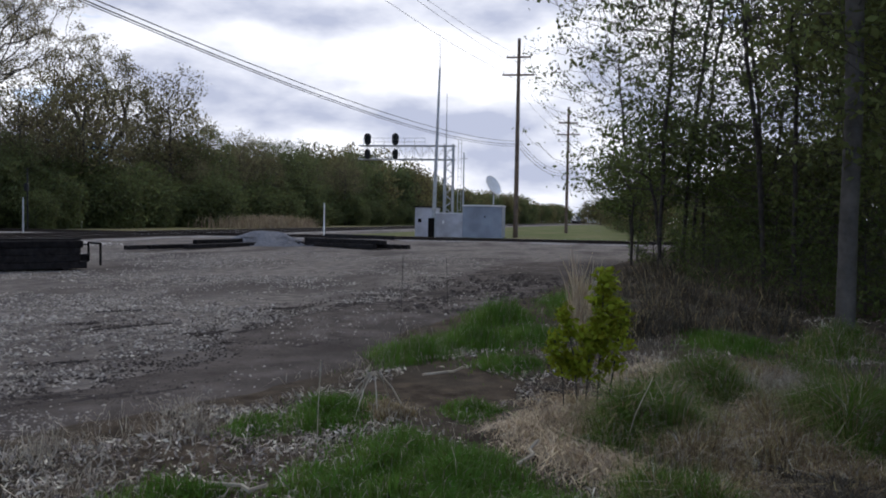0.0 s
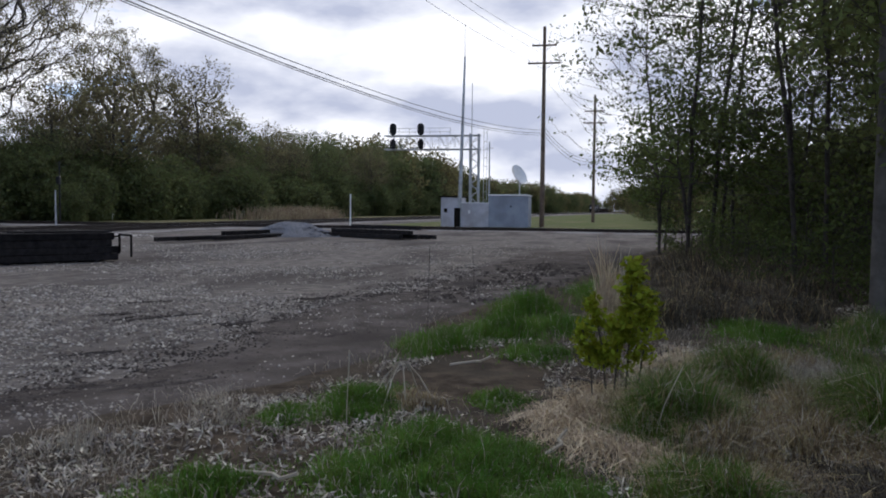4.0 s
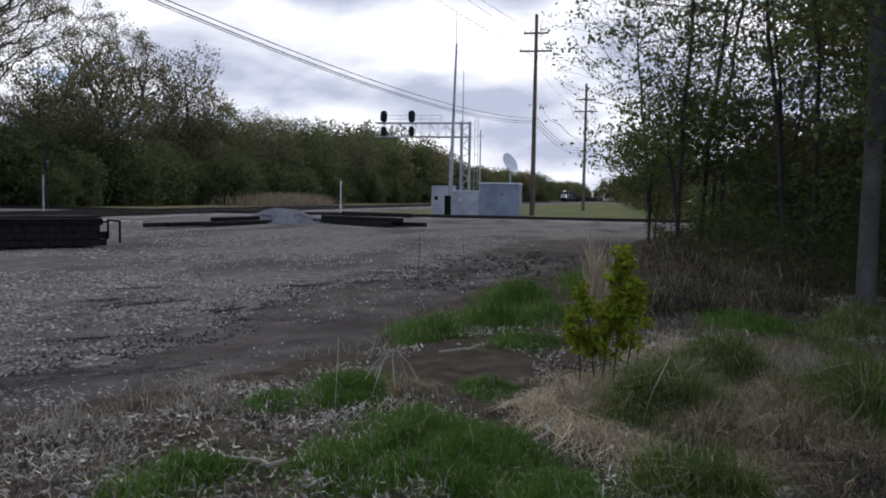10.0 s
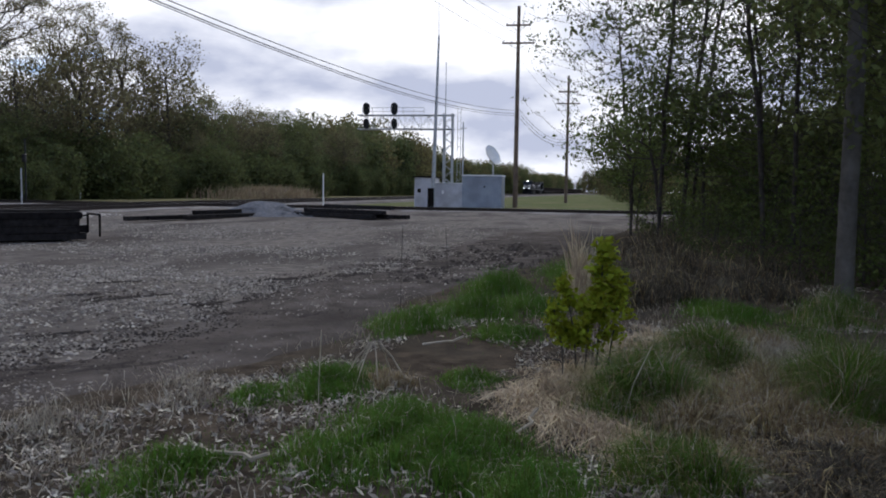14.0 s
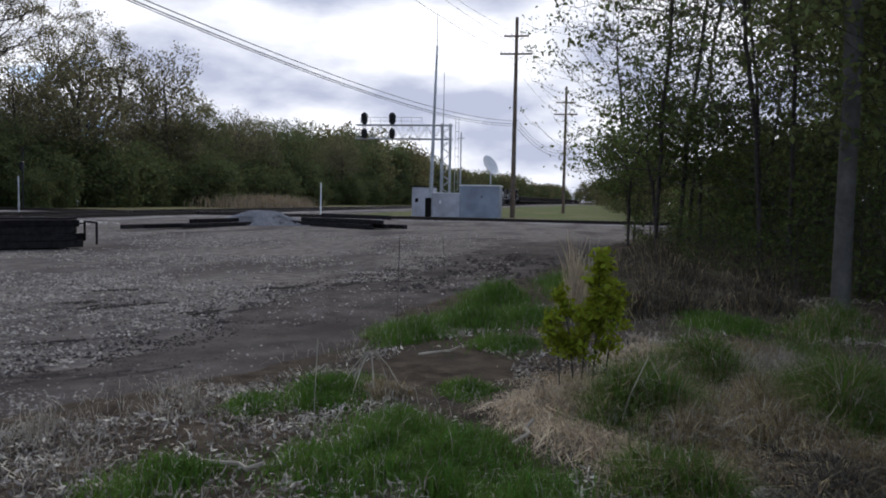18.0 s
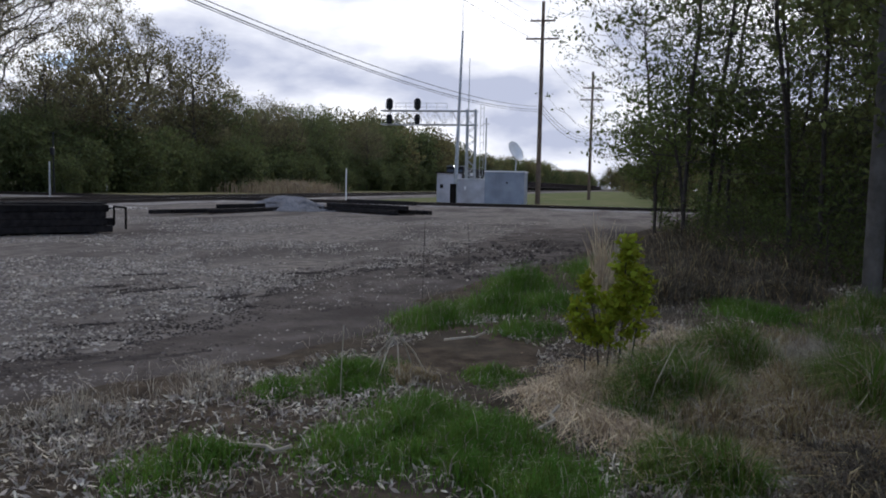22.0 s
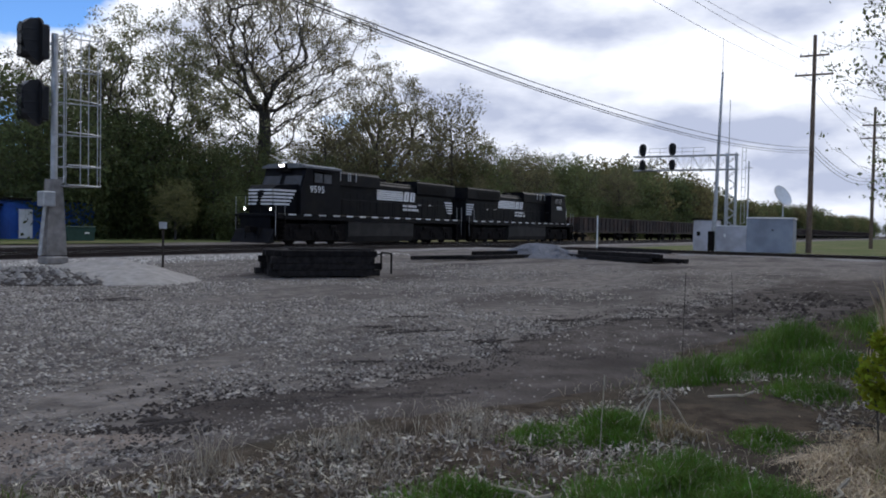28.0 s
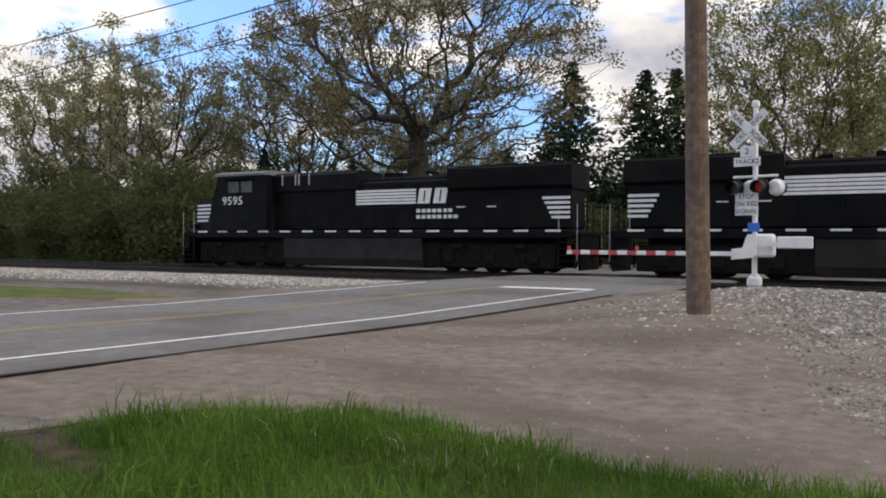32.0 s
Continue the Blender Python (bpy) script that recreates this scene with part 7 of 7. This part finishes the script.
T_BUSH = make_tree("shrub", "leafy green undergrowth bush", 97, 2.6, 0.03, 0.2, 1.35, L_BUSH, 2300, 0.055, 0.2, ((9, 0.4), (50, 0.3), (120, 0.3)), low=260, min_r=0.004, gap=-0.1)
T_SMALL = make_tree("small_tree", "low spreading tree with green leaves held clear of the ground", 98, 4.6, 0.045, 1.35, 2.1, L_BUSH, 4600, 0.06, 0.2, ((9, 0.5), (60, 0.4), (200, 0.35)), min_r=0.005, gap=-0.15, spray=0.5, lead=0.35, rise=0.05, sway=0.5)
T_TRUNK = make_tree("deciduous_tree", "tree with a smooth grey trunk", 101, 15, 0.108, 4.6, 3.8, L_DARK, 9000, 0.072, 0.24, ((12, 0.5), (90, 0.35), (420, 0.3)), bark=M_BARKP, min_r=0.006, gap=-0.1)
T_BIGOAK = make_tree("oak_tree", "great spreading oak with dark crooked limbs and sparse young leaves", 29, 24, 0.78, 6.0, 14.0, L_OLIVE, 74000, 0.115, 0.40, ((7, 0.6), (90, 0.5), (900, 0.4)), min_r=0.016, gap=-0.18, rise=0.1, lead=0.15, taper=0.52)
T_SPRUCE = make_spruce(71, 14, 6.2)
T_SLIM = make_spruce(73, 11.6, 2.3)
PROTOS = [T_BIGOAK, T_SMALL, T_SLIM, T_PALEOAK, T_FRINGE, T_TALL, T_OAK, T_MID, T_BROWN, T_DARK, T_FAR, T_FARB, T_THICK, T_YEL, T_BLUE, T_EDGE, T_NEAR, T_NEAR2, T_BUSH, T_TRUNK, T_SPRUCE]


FAR_SPOTS = []


def wood_belt():
    rng = np.random.default_rng(99)
    spots = {"dark": [], "mid": [], "brown": [], "thick": [], "far": [], "farb": []}
    for i in range(48):
        x = -58 - i * 5.6 * (1 + i * 0.004) + rng.normal(0, 1.2)
        y = A_Y + bend(x) - 14 - rng.uniform(0, 4)
        r, near = rng.random(), i < 15
        lowly = 0.62 if i < 6 else 1.0
        hill = 0.92 + 0.36 * max(0.0, 1 - abs(i - 21) / 10)
        spots[("dark" if r < 0.4 else ("mid" if r < 0.7 else "brown")) if near else ("far" if r < 0.6 else "farb")].append((x, y, lowly * hill * rng.uniform(0.75, 1.0), rng.uniform(0, 360)))
        r = rng.random()
        spots[("mid" if r < 0.45 else "brown") if near else ("far" if r < 0.4 else "farb")].append((x + 2.4, y - 8, (0.75 if i < 7 else hill) * rng.uniform(0.85, 1.12), rng.uniform(0, 360)))
        spots["far" if i % 2 else "farb"].append((x + 1.0, y - 15, (0.62 if i < 8 else hill) * rng.uniform(0.95, 1.15), rng.uniform(0, 360)))
        for k in range(2 if near else 1):
            spots["thick"].append((x + rng.normal(0, 3.0), y + 2.6 + rng.normal(0, 1.3), rng.uniform(0.4, 1.15), rng.uniform(0, 360)))
            spots["far"].append((x + 2.8 * k, y + 1.5, rng.uniform(0.42, 0.6), rng.uniform(0, 360)))
    g = "wood behind the main line"
    for key, proto in (("dark", T_DARK), ("mid", T_MID), ("brown", T_BROWN), ("thick", T_THICK)):
        place(proto, spots[key], g)
    FAR_SPOTS.extend([(T_FAR, *q) for q in spots["far"]] + [(T_FARB, *q) for q in spots["farb"]])
    g = "tall trees over the wood"
    place(T_TALL, [(-58.1, -52.0, 1.0, 40)], g)
    place(T_PALEOAK, [(-47.4, -54.2, 0.95, 90)], g)
    place(T_OAK, [(-81.5, -52.7, 1.0, 10), (-47, -67, 0.85, 200)], g)
    place(T_BROWN, [(-88.2, -47.2, 1.36, 10), (-101, -50, 1.1, 60), (-95, -53, 1.15, 160), (-68.5, -50.3, 0.95, 70), (-66.6, -44.3, 1.12, 200), (-60.5, -46.0, 0.95, 320)], g)
    place(T_MID, [(-46, -60, 0.95, 70), (-68, -47, 0.65, 140), (-70, -62, 0.8, 300), (-54, -50, 0.72, 30)], g)
    place(T_YEL, [(-41.9, -45.7, 0.24, 0)], g)
    place(T_DARK, [(-43, -52, 0.95, 0), (-48, -48, 0.7, 70), (-57, -46, 0.6, 200), (-63, -46.5, 0.6, 20), (-53, -46, 0.55, 120), (-35.7, -50.7, 0.92, 40), (-43.3, -49.9, 0.85, 110)], g)
    place(T_FAR, [(-44 - i * 4.2, -62 - (i % 3) * 2.5, 0.62, i * 50) for i in range(7)] + [(-66, -50, 0.6, 40), (-73, -49, 0.55, 100), (-79, -47, 0.55, 200), (-41, -75, 0.9, 20), (-50, -80, 0.9, 100), (-60, -70, 0.8, 20), (-70, -72, 0.9, 50)], g)
    place(T_THICK, [(-46 - i * 3.4, -43.5 - (i % 3), 0.75, i * 50) for i in range(8)] + [(-38 - i * 2.3, -51 - (i % 2) * 3, 0.8, i * 65) for i in range(8)], g)
    g = "trees behind the workshops"
    place(T_FARB, [(-15, -98, 0.55, 160), (-6, -96, 0.65, 33), (-26, -96, 0.5, 10)], g)
    place(T_EDGE, [(-31.9, -68.6, 1.1, 30), (-34.4, -67.6, 1.1, 200), (-30.6, -70.5, 0.95, 300), (-28.5, -72, 0.9, 120)], g)
    place(T_BROWN, [(-31.5, -74, 0.72, 0), (-9.5, -80, 0.66, 130), (-1, -84, 0.7, 190)], g)
    place(T_SLIM, [(-32.9, -67.2, 1.0, 0), (-35.3, -66.2, 0.68, 60), (-22.5, -78, 0.62, 200)], g)
    place(T_DARK, [(-39.3, -64.0, 1.3, 50)], g)
    place(T_FAR, [(-3 - i * 6, -92 - (i % 2) * 4, 0.42, i * 70) for i in range(6)], g)
    g = "trees beyond the road crossing"
    place(T_BIGOAK, [(29.6, -48, 1.0, 75)], g)
    place(T_PALEOAK, [(45.5, -53, 1.0, 10), (53, -44, 0.95, 300), (39, -66, 0.8, 200), (64, -46, 1.0, 120)], g)
    place(T_YEL, [(5.6, -61, 1.12, 30), (0, -72, 0.8, 130)], g)
    place(T_BROWN, [(36, -74, 1.0, 60), (62, -60, 1.1, 100), (14, -84, 1.0, 20)], g)
    place(T_BLUE, [(-4.6, -53, 1.0, 0), (-1.5, -57, 0.8, 100)], g)
    place(T_SPRUCE, [(25.4, -67.6, 1.3, 0), (19.3, -70, 1.24, 100), (17.0, -72, 1.26, 200), (28.5, -70, 0.85, 50), (31, -66, 0.75, 10)], g)
    place(T_SLIM, [(43.5, -47.5, 0.78, 20), (37.0, -50.5, 0.7, 140)], g)
    place(T_DARK, [(34, -44, 0.58, 20), (40, -43, 0.62, 140), (46, -44, 0.6, 250), (52, -46, 0.68, 70), (60, -40, 0.7, 10), (66, -38, 0.7, 60), (25, -60, 0.62, 0), (33, -58, 0.65, 60)], g)
    place(T_FAR, [(30 + i * 3.6, -40.5 - (i % 3) * 1.6, 0.36 + 0.05 * (i % 4), i * 77) for i in range(14)] + [(22 + i * 5, -78 - (i % 2) * 4, 0.8, i * 50) for i in range(9)], g)
    place(T_DARK, [(36 + i * 3.3, -36.8 - (i % 2) * 1.2, 0.48 + 0.07 * (i % 3), i * 61) for i in range(8)], g)
    place(T_THICK, [(33 + i * 2.4, -38 - (i % 3) * 0.9, 1.0, i * 70) for i in range(16)] + [(8 + i * 3, -58 - (i % 2) * 2, 0.9, i * 40) for i in range(8)], g)


def near_wood():
    rng = np.random.default_rng(5)
    g = "wood beside the yard"
    place(T_TRUNK, [(-10.45, 3.43, 1.0, 0)], g)
    place(T_EDGE, [(-15.3, 4.1, 0.92, 20), (-19.0, 4.4, 0.95, 0), (-24.0, 5.6, 0.9, 120), (-12.6, 4.9, 0.9, 300)], g)
    place(T_FRINGE, [(-19.9, 2.2, 1.2, 40), (-20.8, 2.9, 1.25, 150), (-25.9, 2.0, 1.0, 260), (-14.6, 3.4, 1.0, 300), (-24.0, 3.6, 1.2, 80)], g)
    place(T_NEAR, [(-13.4, 6.0, 0.95, 160), (-20.5, 7.4, 1.0, 250), (-12.0, 8.6, 1.0, 200), (-9.6, 5.6, 0.9, 100), (-15.2, 8.8, 1.05, 20), (-23, 10.5, 1.1, 140), (-8.6, 8.5, 1.0, 310)], g)
    place(T_NEAR2, [(-16.8, 6.4, 1.0, 70), (-18.5, 10.5, 1.1, 200), (-27, 12, 1.1, 10), (-24.5, 8.4, 0.9, 140), (-30, 9.2, 1.0, 280), (-11.2, 6.3, 0.9, 40)], g)
    place(T_SMALL, [(-20.5, 2.3, 1.0, 0), (-24.5, 1.9, 0.85, 130), (-22.0, 3.6, 1.0, 320), (-28.5, 2.4, 0.9, 170)], g)
    place(T_BUSH, [(-17.0, 2.7, 0.5, 20), (-19.5, 2.5, 0.55, 110), (-22.5, 2.6, 0.6, 200), (-15.2, 2.7, 0.5, 290), (-13.6, 3.0, 0.5, 60), (-26.0, 2.7, 0.65, 330), (-18.2, 3.3, 0.65, 150)], g)
    place(T_BUSH, [(-15.5 - rng.uniform(0, 13), 3.7 + 0.12 * i + rng.uniform(0, 2.6), rng.uniform(0.6, 1.1), rng.uniform(0, 360)) for i in range(18)] + [(-31, 5.0, 0.95, 30), (-13.0, 3.6, 0.55, 190), (-14.5, 4.6, 0.8, 60), (-12.6, 4.4, 0.7, 150), (-11.9, 4.6, 0.8, 240), (-17.5, 4.3, 0.9, 10)], g)
    place(T_DARK, [(-26 - i * 5.5, 14.5 + rng.uniform(0, 4), rng.uniform(0.6, 0.8), rng.uniform(0, 360)) for i in range(6)] + [(-15, 14, 0.7, 30), (-10, 12, 0.8, 200), (-6, 12, 0.9, 100)], g)
    place(T_THICK, [(-24 - i * 2.6, 5.6 + i * 0.32 + rng.uniform(0, 1.5), rng.uniform(0.5, 0.8), rng.uniform(0, 360)) for i in range(10)], g)
    FAR_SPOTS.extend((T_FAR if i % 2 else T_FARB, -425 - 6 * i, 10 + 3.4 * i, rng.uniform(0.75, 1.05), i * 61) for i in range(12))
    FAR_SPOTS.extend((T_FAR if i % 3 else T_FARB, -56 - i * 7, 4.0 + 0.03 * (56 + i * 7) + rng.uniform(0, 3), rng.uniform(0.34, 0.52), i * 47) for i in range(16))
    g = "far trees down the line"
    place(T_FARB, [(-150 - i * 14, 14 + rng.uniform(-4, 22), rng.uniform(0.6, 0.9), rng.uniform(0, 360)) for i in range(14)], g)
    for i in range(26):
        x = -335 - i * 16
        c = A_Y + bend(x)
        FAR_SPOTS.extend((T_FAR if i % 2 else T_FARB, *q) for q in ((x, c - 13 - rng.uniform(0, 5), rng.uniform(0.8, 1.1), i * 40), (x + 6, c - 24, rng.uniform(0.9, 1.2), i * 70), (x + 3, c + 24 + rng.uniform(0, 9), rng.uniform(0.6, 1.0), i * 90)))
    FAR_SPOTS.extend((T_FAR, *q) for q in [(-760 - i * 3, 2 + i * 6.5 + rng.uniform(-2, 2), rng.uniform(0.8, 1.3), i * 55) for i in range(16)])


wood_belt()
near_wood()
far_wood(FAR_SPOTS)
for p in PROTOS:
    for o in p.children_recursive:
        bpy.data.objects.remove(o)
    bpy.data.objects.remove(p)

motions()
